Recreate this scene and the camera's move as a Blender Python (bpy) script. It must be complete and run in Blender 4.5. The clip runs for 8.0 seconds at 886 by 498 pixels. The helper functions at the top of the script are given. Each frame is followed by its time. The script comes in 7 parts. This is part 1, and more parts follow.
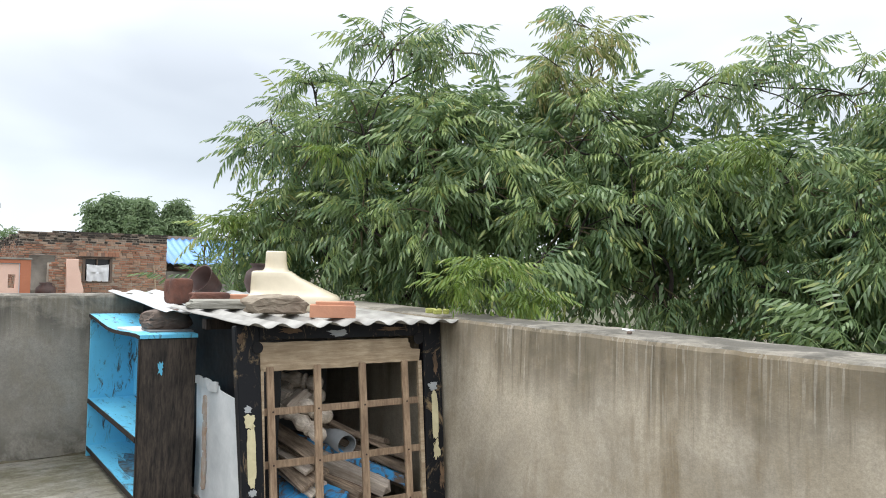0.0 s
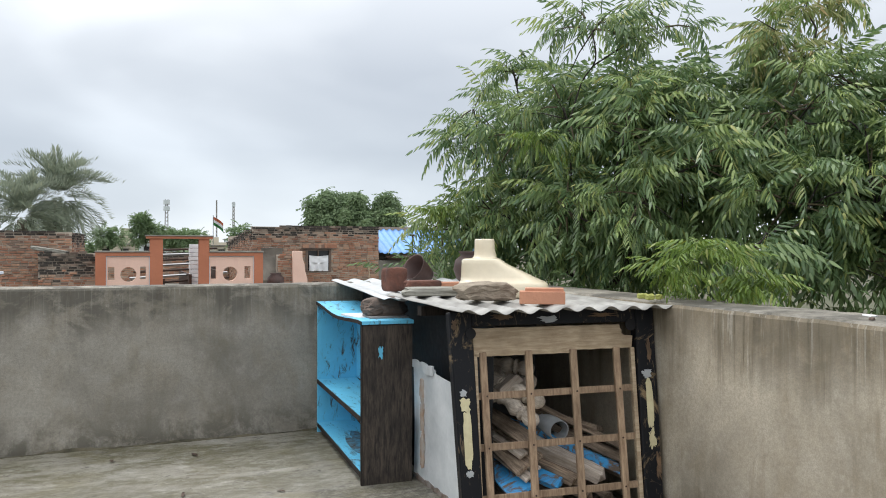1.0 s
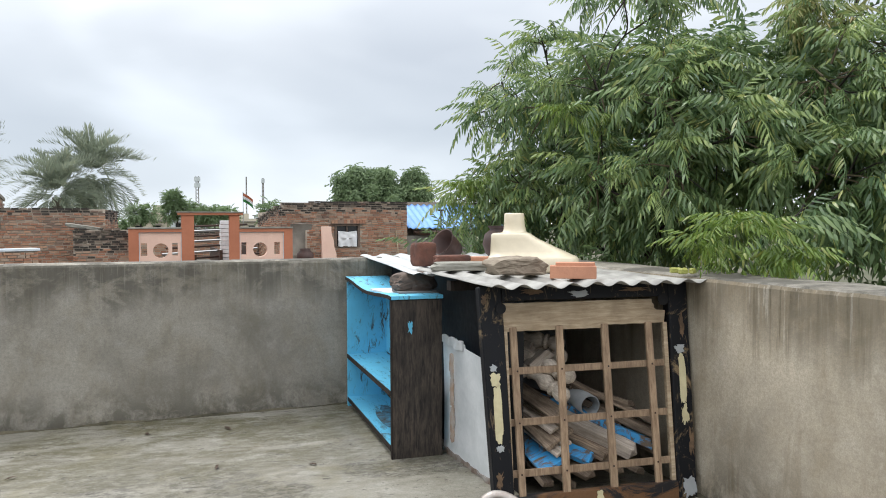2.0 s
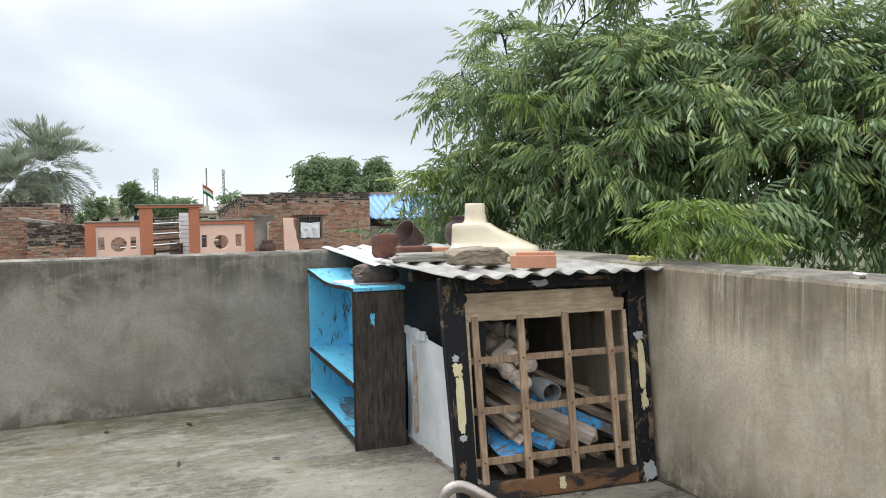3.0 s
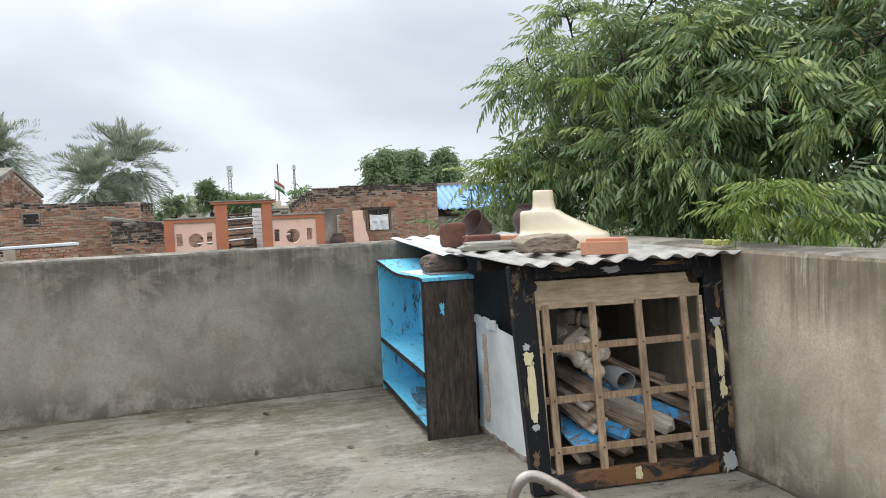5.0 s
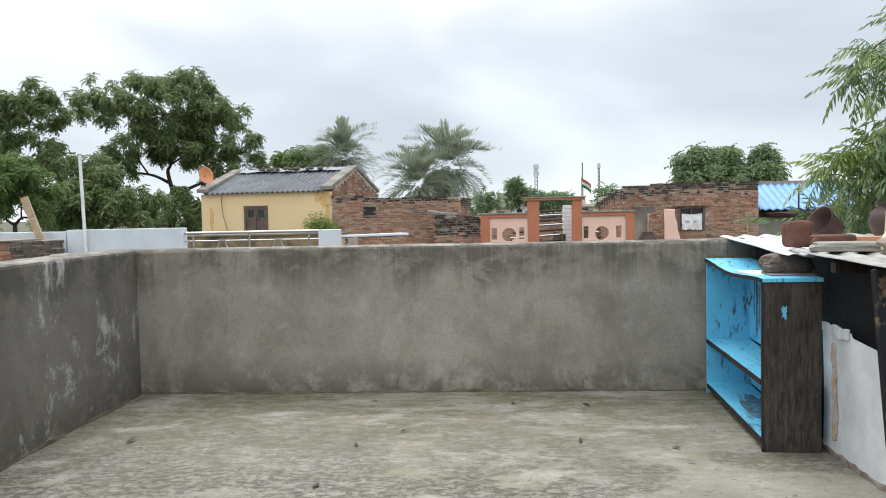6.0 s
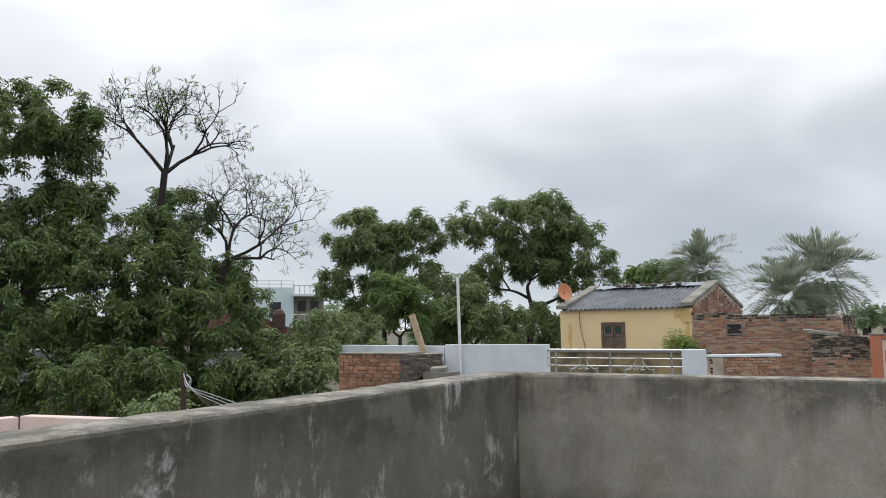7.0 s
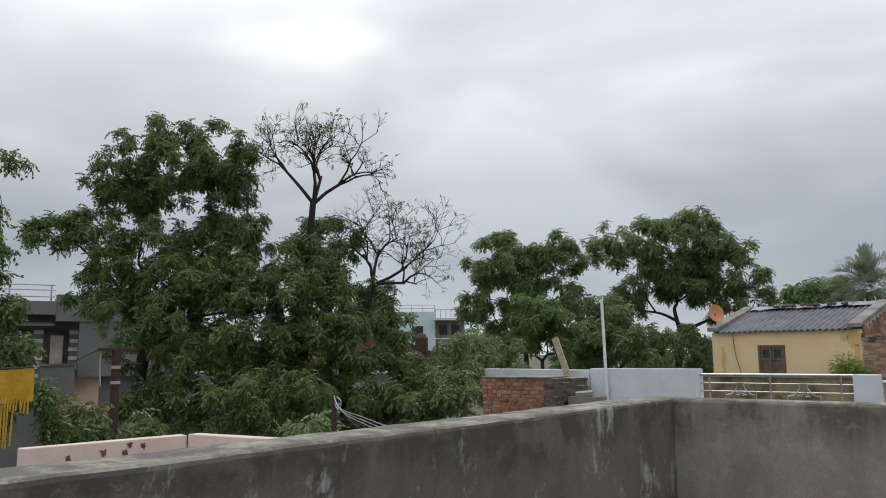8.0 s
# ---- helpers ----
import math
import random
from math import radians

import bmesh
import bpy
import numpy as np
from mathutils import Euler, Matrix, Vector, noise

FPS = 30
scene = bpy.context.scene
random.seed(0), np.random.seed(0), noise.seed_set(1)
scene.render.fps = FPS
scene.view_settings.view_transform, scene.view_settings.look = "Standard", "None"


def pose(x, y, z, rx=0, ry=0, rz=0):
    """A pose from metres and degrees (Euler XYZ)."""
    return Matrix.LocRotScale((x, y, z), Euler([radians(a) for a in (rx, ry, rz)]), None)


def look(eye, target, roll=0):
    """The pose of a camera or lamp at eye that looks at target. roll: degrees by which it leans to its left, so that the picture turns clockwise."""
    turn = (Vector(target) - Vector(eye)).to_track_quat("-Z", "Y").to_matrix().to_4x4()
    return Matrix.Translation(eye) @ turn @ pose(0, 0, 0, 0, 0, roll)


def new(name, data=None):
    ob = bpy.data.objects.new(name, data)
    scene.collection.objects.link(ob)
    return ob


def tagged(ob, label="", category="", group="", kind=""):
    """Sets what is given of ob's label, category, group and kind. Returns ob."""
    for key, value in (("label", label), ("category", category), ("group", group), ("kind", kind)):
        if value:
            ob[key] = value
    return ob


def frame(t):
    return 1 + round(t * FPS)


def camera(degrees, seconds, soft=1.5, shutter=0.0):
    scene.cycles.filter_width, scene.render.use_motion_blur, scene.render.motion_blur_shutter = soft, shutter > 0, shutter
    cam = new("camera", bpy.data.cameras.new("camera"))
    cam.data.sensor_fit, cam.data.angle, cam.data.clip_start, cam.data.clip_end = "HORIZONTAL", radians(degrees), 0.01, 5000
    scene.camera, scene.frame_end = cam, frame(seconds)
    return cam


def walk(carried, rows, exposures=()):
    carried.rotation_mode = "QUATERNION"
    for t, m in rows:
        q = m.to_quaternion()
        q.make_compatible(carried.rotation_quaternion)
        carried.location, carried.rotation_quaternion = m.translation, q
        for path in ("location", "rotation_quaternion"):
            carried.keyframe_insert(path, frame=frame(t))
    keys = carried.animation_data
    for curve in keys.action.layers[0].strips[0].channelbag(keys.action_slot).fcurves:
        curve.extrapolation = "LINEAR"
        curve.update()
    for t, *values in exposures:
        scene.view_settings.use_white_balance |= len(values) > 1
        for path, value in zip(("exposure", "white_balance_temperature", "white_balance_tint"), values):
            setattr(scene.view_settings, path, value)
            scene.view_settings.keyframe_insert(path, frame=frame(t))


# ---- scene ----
cam = camera(59.7, 8.0, 1.0)
PATH = [
    (0, (-0.046, -1.268, 1.371), (1.185, 0.307, 1.414), 1.6),
    (0.5, (-0.067, -1.265, 1.372), (0.923, 0.472, 1.39), 1.1),
    (1, (-0.075, -1.25, 1.375), (0.713, 0.589, 1.372), 0.2),
    (1.2, (-0.084, -1.247, 1.372), (0.643, 0.616, 1.354), 0.0),
    (2.3, (-0.065, -1.216, 1.372), (0.66, 0.647, 1.294), -0.2),
    (2.5, (-0.078, -1.222, 1.368), (0.672, 0.63, 1.288), -0.3),
    (3, (-0.054, -1.229, 1.381), (0.751, 0.6, 1.285), -0.8),
    (3.5, (-0.048, -1.235, 1.376), (0.8, 0.574, 1.27), -1.5),
    (4, (-0.014, -1.239, 1.386), (0.891, 0.541, 1.278), -2.2),
    (4.2, (-0.022, -1.241, 1.384), (0.909, 0.526, 1.275), -2.4),
    (5.3, (-0.069, -1.2, 1.358), (0.389, 0.743, 1.23), -2.0),
    (5.5, (-0.119, -1.229, 1.342), (0.217, 0.738, 1.209), -1.7),
    (6, (-0.218, -1.223, 1.347), (-0.338, 0.771, 1.25), -1.2),
    (6.5, (-0.305, -1.283, 1.403), (-0.868, 0.635, 1.448), -1.2),
    (7, (-0.401, -1.293, 1.457), (-1.358, 0.451, 1.664), -0.6),
    (7.5, (-0.471, -1.287, 1.455), (-1.705, 0.261, 1.738), 0.3),
    (8, (-0.477, -1.264, 1.451), (-1.726, 0.275, 1.722), -0.6),
]
walk(cam, [(t, look(eye, target, roll)) for t, eye, target, roll in PATH],
     exposures=[(0, 0.52), (0.5, 0.28), (1, 0.24), (2.5, 0.4), (4, 0.4), (5.5, 0.35), (6, 0.38), (6.5, 0.48), (7, -0.05), (7.5, -0.36), (8, -0.4)])

# ---- light: overcast daylight ----
world = bpy.data.worlds.new("overcast")
scene.world = world
world.use_nodes = True


class Nodes:
    """Short hand for building a node tree."""

    def __init__(self, tree):
        self.tree = tree
        tree.nodes.clear()

    def add(self, kind, ins=None, operation=None):
        n = self.tree.nodes.new(kind)
        if operation:
            n.operation = operation
        for k, v in (ins or {}).items():
            self.link(v, n.inputs[k])
        return n

    def link(self, v, socket):
        if isinstance(v, bpy.types.NodeSocket):
            self.tree.links.new(v, socket)
        elif isinstance(v, bpy.types.Node):
            self.tree.links.new(v.outputs[0], socket)
        else:
            if isinstance(v, tuple) and len(v) == 3 and socket.type == "RGBA":
                v = (*v, 1)
            socket.default_value = v

    def coords(self, scale=(1, 1, 1), loc=(0, 0, 0), what="Object"):
        tc = self.add("ShaderNodeTexCoord")
        return self.add("ShaderNodeMapping", {"Vector": tc.outputs[what], "Scale": scale, "Location": loc})

    def noise(self, vec, scale, detail=5.0, rough=0.55, warp=0.0):
        return self.add("ShaderNodeTexNoise", {"Vector": vec, "Scale": scale, "Detail": detail, "Roughness": rough, "Distortion": warp}).outputs[0]

    def ramp(self, fac, *stops):
        n = self.add("ShaderNodeValToRGB", {"Fac": fac})
        el = n.color_ramp.elements
        while len(el) < len(stops):
            el.new(0.5)
        for e, (p, c) in zip(el, stops):
            e.position = p
            e.color = (c, c, c, 1) if isinstance(c, (int, float)) else (*c, 1)
        return n.outputs[0]

    def mix(self, fac, a, b, how="MIX"):
        n = self.add("ShaderNodeMix")
        n.data_type, n.blend_type = "RGBA", how
        for k, v in ((0, fac), (6, a), (7, b)):
            self.link(v, n.inputs[k])
        return n.outputs[2]

    def calc(self, op, a, b=0.0):
        return self.add("ShaderNodeMath", {0: a, 1: b}, operation=op).outputs[0]


SUN_ELEV, SUN_TURN = radians(58), radians(-30)
nt = Nodes(world.node_tree)
sky = nt.add("ShaderNodeTexSky")
sky.sky_type, sky.sun_disc, sky.sun_elevation, sky.sun_rotation = "NISHITA", False, SUN_ELEV, SUN_TURN
pure_sky = nt.mix(1.0, sky.outputs[0], (0.09, 0.09, 0.09), "MULTIPLY")
way = nt.coords((1, 1, 1), what="Generated")
height = nt.add("ShaderNodeSeparateXYZ", {"Vector": way}).outputs[2]
banks = nt.noise(nt.coords((1.0, 1.0, 2.6), (0.35, 0.1, 0.0), "Generated"), 1.9, 3.0, 0.48, 0.35)
wisps = nt.noise(nt.coords((1.0, 1.0, 2.0), (2.0, 5.0, 1.0), "Generated"), 5.0, 5.0, 0.55, 0.3)
lumps = nt.calc("ADD", nt.calc("MULTIPLY", banks, 0.88), nt.calc("MULTIPLY", wisps, 0.12))
deck = nt.ramp(lumps, (0.36, (0.79, 0.82, 0.86)), (0.50, (0.97, 0.99, 1.01)), (0.62, (1.24, 1.25, 1.255)))
low = nt.ramp(height, (0.0, (0.76, 0.80, 0.84)), (0.05, (0.61, 0.655, 0.70)), (0.12, (0.50, 0.54, 0.59)), (0.22, (0.60, 0.63, 0.67)), (0.38, (1.02, 1.03, 1.04)), (0.75, (1.75, 1.76, 1.78)))
cloud = nt.mix(1.0, low, deck, "MULTIPLY")
nt.add("ShaderNodeOutputWorld", {"Surface": nt.add("ShaderNodeBackground", {"Color": nt.mix(0.94, pure_sky, cloud), "Strength": 1.12})})

sun = new("sun", bpy.data.lights.new("sun", "SUN"))
sun.data.energy, sun.data.angle, sun.data.color = 0.9, radians(25), (1.0, 0.97, 0.92)
sun.matrix_world = look((0, 0, 20), (20 * math.cos(SUN_ELEV) * math.sin(SUN_TURN) * -1, -20 * math.cos(SUN_ELEV) * math.cos(SUN_TURN), 20 - 20 * math.sin(SUN_ELEV)))


# ---- materials ----
def material(name, rough=0.8, metal=0.0, coat=0.0):
    """A material with its principled shader; the colour and relief are wired by the caller."""
    m = bpy.data.materials.new(name)
    m.use_nodes = True
    n = Nodes(m.node_tree)
    b = n.add("ShaderNodeBsdfPrincipled", {"Roughness": rough, "Metallic": metal, "Coat Weight": coat})
    n.add("ShaderNodeOutputMaterial", {"Surface": b.outputs[0]})
    return m, n, b


def relief(n, b, height_socket, strength=0.4, distance=0.01):
    n.link(n.add("ShaderNodeBump", {"Height": height_socket, "Strength": strength, "Distance": distance}).outputs[0], b.inputs["Normal"])


def plain(name, colour, other=None, rough=0.7, metal=0.0, scale=6.0, grain=60.0, bump=0.25, per_piece=0.0, stretch=(1, 1, 1), island=False):
    """A surface of two mixed tones with grain and relief; per_piece varies each object or island."""
    m, n, b = material(name, rough, metal)
    other = other or tuple(c * 0.6 for c in colour)
    v = n.coords(stretch)
    big = n.ramp(n.noise(v, scale, 6.0, 0.6, 0.3), (0.35, 0.0), (0.68, 1.0))
    fine = n.noise(v, grain, 4.0, 0.7)
    col = n.mix(big, colour, other)
    col = n.mix(n.calc("MULTIPLY", fine, 0.35), col, tuple(c * 0.55 for c in colour))
    if per_piece:
        r = n.add("ShaderNodeNewGeometry").outputs["Random Per Island"] if island else n.add("ShaderNodeObjectInfo").outputs["Random"]
        dim = n.calc("ADD", n.calc("MULTIPLY", r, per_piece), 1.0 - per_piece * 0.5)
        col = n.mix(1.0, col, n.add("ShaderNodeCombineColor", {0: dim, 1: dim, 2: dim}).outputs[0], "MULTIPLY")
    n.link(col, b.inputs["Base Color"])
    n.link(n.calc("ADD", rough - 0.12, n.calc("MULTIPLY", fine, 0.25)), b.inputs["Roughness"])
    relief(n, b, n.calc("ADD", n.calc("MULTIPLY", fine, 0.5), big), bump, 0.006)
    return m


def render_coat(name, base, runs=0.5, moss=0.3, salt=0.0, seed=0.0, drips=0.3, streaky=0.2):
    """Cement plaster: cloudy grey, water runs from the top, blackened moss, white salts and drips."""
    m, n, b = material(name, 0.86)
    v = n.coords((1, 1, 1), (seed, seed * 1.7, 0))
    grain_ = n.noise(v, 55.0, 5.0, 0.7)
    col = n.mix(n.ramp(n.noise(v, 1.5, 7.0, 0.62, 0.5), (0.34, 0.0), (0.66, 1.0)), tuple(c * 0.70 for c in base), tuple(c * 1.22 for c in base))
    col = n.mix(n.ramp(n.noise(n.coords((1, 1, 0.8), (seed + 5, 1, 2)), 4.0, 7.0, 0.66, 0.7), (0.46, 0.0), (0.72, 0.50)), col, (base[0] * 0.66, base[1] * 0.60, base[2] * 0.48))
    col = n.mix(n.ramp(n.noise(n.coords((1, 1, 1.2), (seed + 1, 6, 2)), 6.0, 6.0, 0.6, 0.4), (0.54, 0.0), (0.70, 0.5)), col, (base[0] * 1.22, base[1] * 1.25, base[2] * 1.32))
    z = n.add("ShaderNodeSeparateXYZ", {"Vector": n.add("ShaderNodeTexCoord").outputs["Object"]}).outputs[2]
    streak = n.noise(n.coords((1, 1, 0.10), (seed, 2 + seed, 0)), 9.0, 6.0, 0.68, 0.25)
    reach = n.noise(n.coords((1, 1, 0.02), (seed, 0, 0)), 2.6, 5.0, 0.65)
    top = n.calc("SUBTRACT", n.calc("MULTIPLY", z, 1.5), n.calc("MULTIPLY", reach, 1.35))
    run = n.calc("MULTIPLY", n.ramp(streak, (0.42, 0.0), (0.62, 1.0)), n.ramp(top, (0.50, 0.0), (1.0, 1.0)))
    col = n.mix(n.calc("MULTIPLY", run, runs), col, (0.085, 0.075, 0.050))
    ends = n.noise(n.coords((1, 1, 0.02), (seed + 6, 1, 0)), 21.0, 3.0, 0.6)
    short = n.calc("SUBTRACT", n.calc("MULTIPLY", z, 1.5), n.calc("MULTIPLY", ends, 1.6))
    damp = n.ramp(n.noise(n.coords((1, 1, 0.35), (seed + 8, 3, 1)), 3.4, 5.0, 0.65, 0.3), (0.40, 0.35), (0.56, 1.0))
    crown = n.calc("MULTIPLY", n.ramp(n.calc("SUBTRACT", n.calc("MULTIPLY", z, 1.5), n.calc("ADD", n.calc("MULTIPLY", ends, 0.45), n.calc("MULTIPLY", reach, 0.75))), (0.58, 0.0), (0.90, 0.85)), streaky)
    col = n.mix(crown, col, (0.19, 0.145, 0.080))
    hair = n.ramp(n.noise(n.coords((1, 1, 0.05), (seed + 3, 5, 0)), 21.0, 5.0, 0.68, 0.3), (0.47, 0.0), (0.58, 1.0))
    col = n.mix(n.calc("MULTIPLY", n.calc("MULTIPLY", n.calc("MULTIPLY", hair, n.ramp(short, (0.30, 0.0), (0.75, 1.0))), damp), streaky), col, (0.085, 0.066, 0.036))
    column = n.calc("MULTIPLY", n.ramp(n.noise(n.coords((1, 1, 0.13), (seed + 11, 5, 0)), 7.0, 6.0, 0.66, 0.5), (0.49, 0.0), (0.68, 0.9)), n.ramp(n.noise(n.coords((1, 1, 0.8), (seed, 15, 0)), 3.0, 4.0, 0.6), (0.45, 0.0), (0.58, 1.0)))
    col = n.mix(n.calc("MULTIPLY", column, streaky), col, (0.16, 0.112, 0.050))
    spot = n.noise(n.coords((1, 1, 1.3), (seed + 4, 1, 3)), 3.2, 9.0, 0.72, 0.4)
    col = n.mix(n.calc("MULTIPLY", n.calc("MULTIPLY", n.ramp(spot, (0.43, 0.0), (0.54, 1.0)), n.ramp(top, (0.52, 0.0), (0.80, 1.0))), 0.80 * (1 - 0.85 * streaky)), col, (0.035, 0.033, 0.026))
    patch = n.ramp(n.noise(n.coords((1, 1, 0.45), (seed + 4, 1, 3)), 2.6, 7.0, 0.68, 0.5), (0.52, 0.0), (0.70, 1.0))
    col = n.mix(n.calc("MULTIPLY", patch, moss), col, (0.10, 0.085, 0.050))
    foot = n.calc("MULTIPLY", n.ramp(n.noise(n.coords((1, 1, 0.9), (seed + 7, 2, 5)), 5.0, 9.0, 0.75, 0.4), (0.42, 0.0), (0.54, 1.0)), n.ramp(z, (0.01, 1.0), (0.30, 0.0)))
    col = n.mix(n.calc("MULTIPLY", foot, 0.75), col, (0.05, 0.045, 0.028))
    drip = n.ramp(n.noise(n.coords((1, 1, 0.035), (seed + 9, 3, 0)), 62.0, 3.0, 0.6, 0.15), (0.60, 0.0), (0.625, 1.0))
    last = n.calc("SUBTRACT", n.calc("MULTIPLY", z, 1.5), n.calc("MULTIPLY", n.noise(n.coords((1, 1, 0.02), (seed + 2, 9, 0)), 16.0, 3.0, 0.6), 1.3))
    col = n.mix(n.calc("MULTIPLY", n.calc("MULTIPLY", n.calc("MULTIPLY", drip, n.ramp(last, (0.52, 0.0), (0.80, 1.0))), damp), drips), col, (0.66, 0.63, 0.56))
    if salt:
        s1 = n.ramp(n.noise(n.coords((1, 1, 0.6), (seed + 2, 7, 1)), 3.4, 10.0, 0.76, 0.3), (0.545, 0.0), (0.63, 1.0))
        col = n.mix(n.calc("MULTIPLY", s1, salt), col, (0.50, 0.50, 0.49))
    fleck = n.ramp(n.noise(n.coords((1, 1, 1), (seed, 4, 8)), 38.0, 2.0, 0.5), (0.77, 0.0), (0.80, 1.0))
    col = n.mix(n.calc("MULTIPLY", fleck, 0.4), col, (0.6, 0.58, 0.53))
    col = n.mix(n.ramp(grain_, (0.42, 0.0), (0.72, 0.40)), col, tuple(c * 0.42 for c in base))
    grit = n.noise(v, 150.0, 3.0, 0.7)
    col = n.mix(n.ramp(grit, (0.38, 0.30), (0.62, 0.0)), col, tuple(c * 0.35 for c in base))
    n.link(col, b.inputs["Base Color"])
    relief(n, b, n.calc("ADD", n.calc("MULTIPLY", grain_, 0.6), n.noise(v, 9.0, 5.0, 0.6)), 0.24, 0.008)
    return m


def floor_coat():
    """Old cement floor: pale worn patches, black algae crusts, green-brown moss and small chips."""
    m, n, b = material("terrace_cement", 0.7)
    v = n.coords()
    col = n.mix(n.ramp(n.noise(v, 1.2, 7.0, 0.62, 0.4), (0.35, 0.0), (0.65, 1.0)), (0.225, 0.208, 0.170), (0.320, 0.303, 0.256))
    col = n.mix(n.ramp(n.noise(n.coords((1, 1.3, 1), (2, 2, 0)), 4.0, 8.0, 0.68, 0.5), (0.50, 0.0), (0.60, 0.7)), col, (0.37, 0.355, 0.31))
    col = n.mix(n.ramp(n.noise(n.coords((0.8, 1.2, 1), (5, 9, 0)), 2.6, 6.0, 0.65, 0.5), (0.52, 0.0), (0.66, 0.6)), col, (0.215, 0.19, 0.115))
    edge = n.add("ShaderNodeSeparateXYZ", {"Vector": v}).outputs[1]
    reach_ = n.ramp(n.calc("MULTIPLY", edge, 0.2), (0.50, 1.0), (0.74, 0.30))
    crust = n.noise(n.coords((0.8, 1.2, 1), (3.1, 0.4, 0)), 1.7, 10.0, 0.70, 0.6)
    side = n.add("ShaderNodeSeparateXYZ", {"Vector": v}).outputs[0]
    crust = n.calc("SUBTRACT", crust, n.calc("MULTIPLY", side, 0.030))
    zone = n.calc("MULTIPLY", n.ramp(crust, (0.44, 0.0), (0.525, 1.0)), reach_)
    speck = n.ramp(n.noise(n.coords((0.8, 1.3, 1)), 21.0, 10.0, 0.82, 0.5), (0.455, 0.10), (0.535, 1.0))
    col = n.mix(n.calc("MULTIPLY", n.calc("MULTIPLY", zone, speck), 0.95), col, (0.055, 0.050, 0.043))
    band = n.noise(n.coords((0.5, 1.4, 1), (7, 2, 0)), 2.4, 9.0, 0.72, 0.3)
    near_wall = n.ramp(n.calc("MULTIPLY", edge, 0.2), (0.46, 0.30), (0.84, 1.0))
    fine = n.ramp(n.noise(n.coords((0.7, 1.3, 1), (1, 1, 0)), 12.0, 10.0, 0.82, 0.2), (0.43, 0.25), (0.53, 1.0))
    algae = n.calc("MULTIPLY", n.calc("MULTIPLY", n.ramp(band, (0.41, 0.0), (0.51, 1.0)), near_wall), fine)
    col = n.mix(n.calc("MULTIPLY", algae, 0.88), col, (0.082, 0.074, 0.030))
    chip = n.ramp(n.noise(n.coords((1.0, 1.6, 1), (1, 8, 0)), 12.0, 5.0, 0.7, 0.6), (0.618, 0.0), (0.638, 1.0))
    col = n.mix(n.calc("MULTIPLY", chip, 0.85), col, (0.06, 0.052, 0.042))
    grit = n.noise(v, 90.0, 5.0, 0.75)
    col = n.mix(n.ramp(grit, (0.45, 0.0), (0.70, 0.5)), col, (0.10, 0.092, 0.072))
    n.link(col, b.inputs["Base Color"])
    n.link(n.ramp(n.noise(v, 1.6, 5.0, 0.6, 0.4), (0.35, 0.45), (0.65, 0.85)), b.inputs["Roughness"])
    relief(n, b, n.calc("SUBTRACT", n.calc("MULTIPLY", grit, 0.7), n.calc("MULTIPLY", speck, 0.6)), 0.4, 0.006)
    return m


def worn_paint(name, paint, under, cut=0.55, rough=0.5, stretch=(1, 1, 1), scale=5.0, soft=0.03):
    """Old paint over wood: flaked in patches, scratched and dirty."""
    m, n, b = material(name, rough)
    v = n.coords(stretch)
    flake = n.ramp(n.noise(v, scale, 9.0, 0.72, 0.9), (cut - soft, 0.0), (cut + soft, 1.0))
    dirt = n.noise(n.coords(), 9.0, 6.0, 0.65, 0.5)
    grain_ = n.noise(n.coords((1, 1, 1)), 70.0, 4.0, 0.7)
    col = n.mix(n.calc("MULTIPLY", dirt, 0.55), paint, tuple(c * 0.55 for c in paint))
    col = n.mix(flake, col, n.mix(grain_, under, tuple(c * 0.45 for c in under)))
    scratch = n.ramp(n.noise(n.coords((1.0, 1.0, 0.22), (4, 2, 7)), 48.0, 4.0, 0.7, 0.4), (0.60, 0.0), (0.68, 0.75))
    col = n.mix(scratch, col, n.mix(0.5, under, paint))
    n.link(col, b.inputs["Base Color"])
    n.link(n.calc("ADD", n.calc("MULTIPLY", flake, 0.3), rough), b.inputs["Roughness"])
    relief(n, b, n.calc("SUBTRACT", n.calc("MULTIPLY", grain_, 0.3), flake), 0.45, 0.004)
    return m


def wood(name, light, dark, stretch=(1, 1, 12), rough=0.75, per_piece=0.35):
    m, n, b = material(name, rough)
    tc = n.add("ShaderNodeTexCoord")
    v = n.add("ShaderNodeMapping", {"Vector": tc.outputs["Object"], "Scale": tuple(1.0 / s for s in stretch)})
    grain_ = n.noise(v, 70.0, 6.0, 0.68, 0.35)
    patches = n.noise(n.coords(), 6.0, 5.0, 0.6)
    col = n.mix(n.ramp(grain_, (0.36, 0.0), (0.64, 1.0)), dark, light)
    col = n.mix(n.ramp(patches, (0.45, 0.0), (0.7, 0.55)), col, tuple(c * 0.6 for c in dark))
    r = n.add("ShaderNodeObjectInfo").outputs["Random"]
    dim = n.calc("ADD", n.calc("MULTIPLY", r, per_piece), 1.0 - per_piece * 0.5)
    col = n.mix(1.0, col, n.add("ShaderNodeCombineColor", {0: dim, 1: dim, 2: dim}).outputs[0], "MULTIPLY")
    n.link(col, b.inputs["Base Color"])
    relief(n, b, grain_, 0.5, 0.004)
    return m


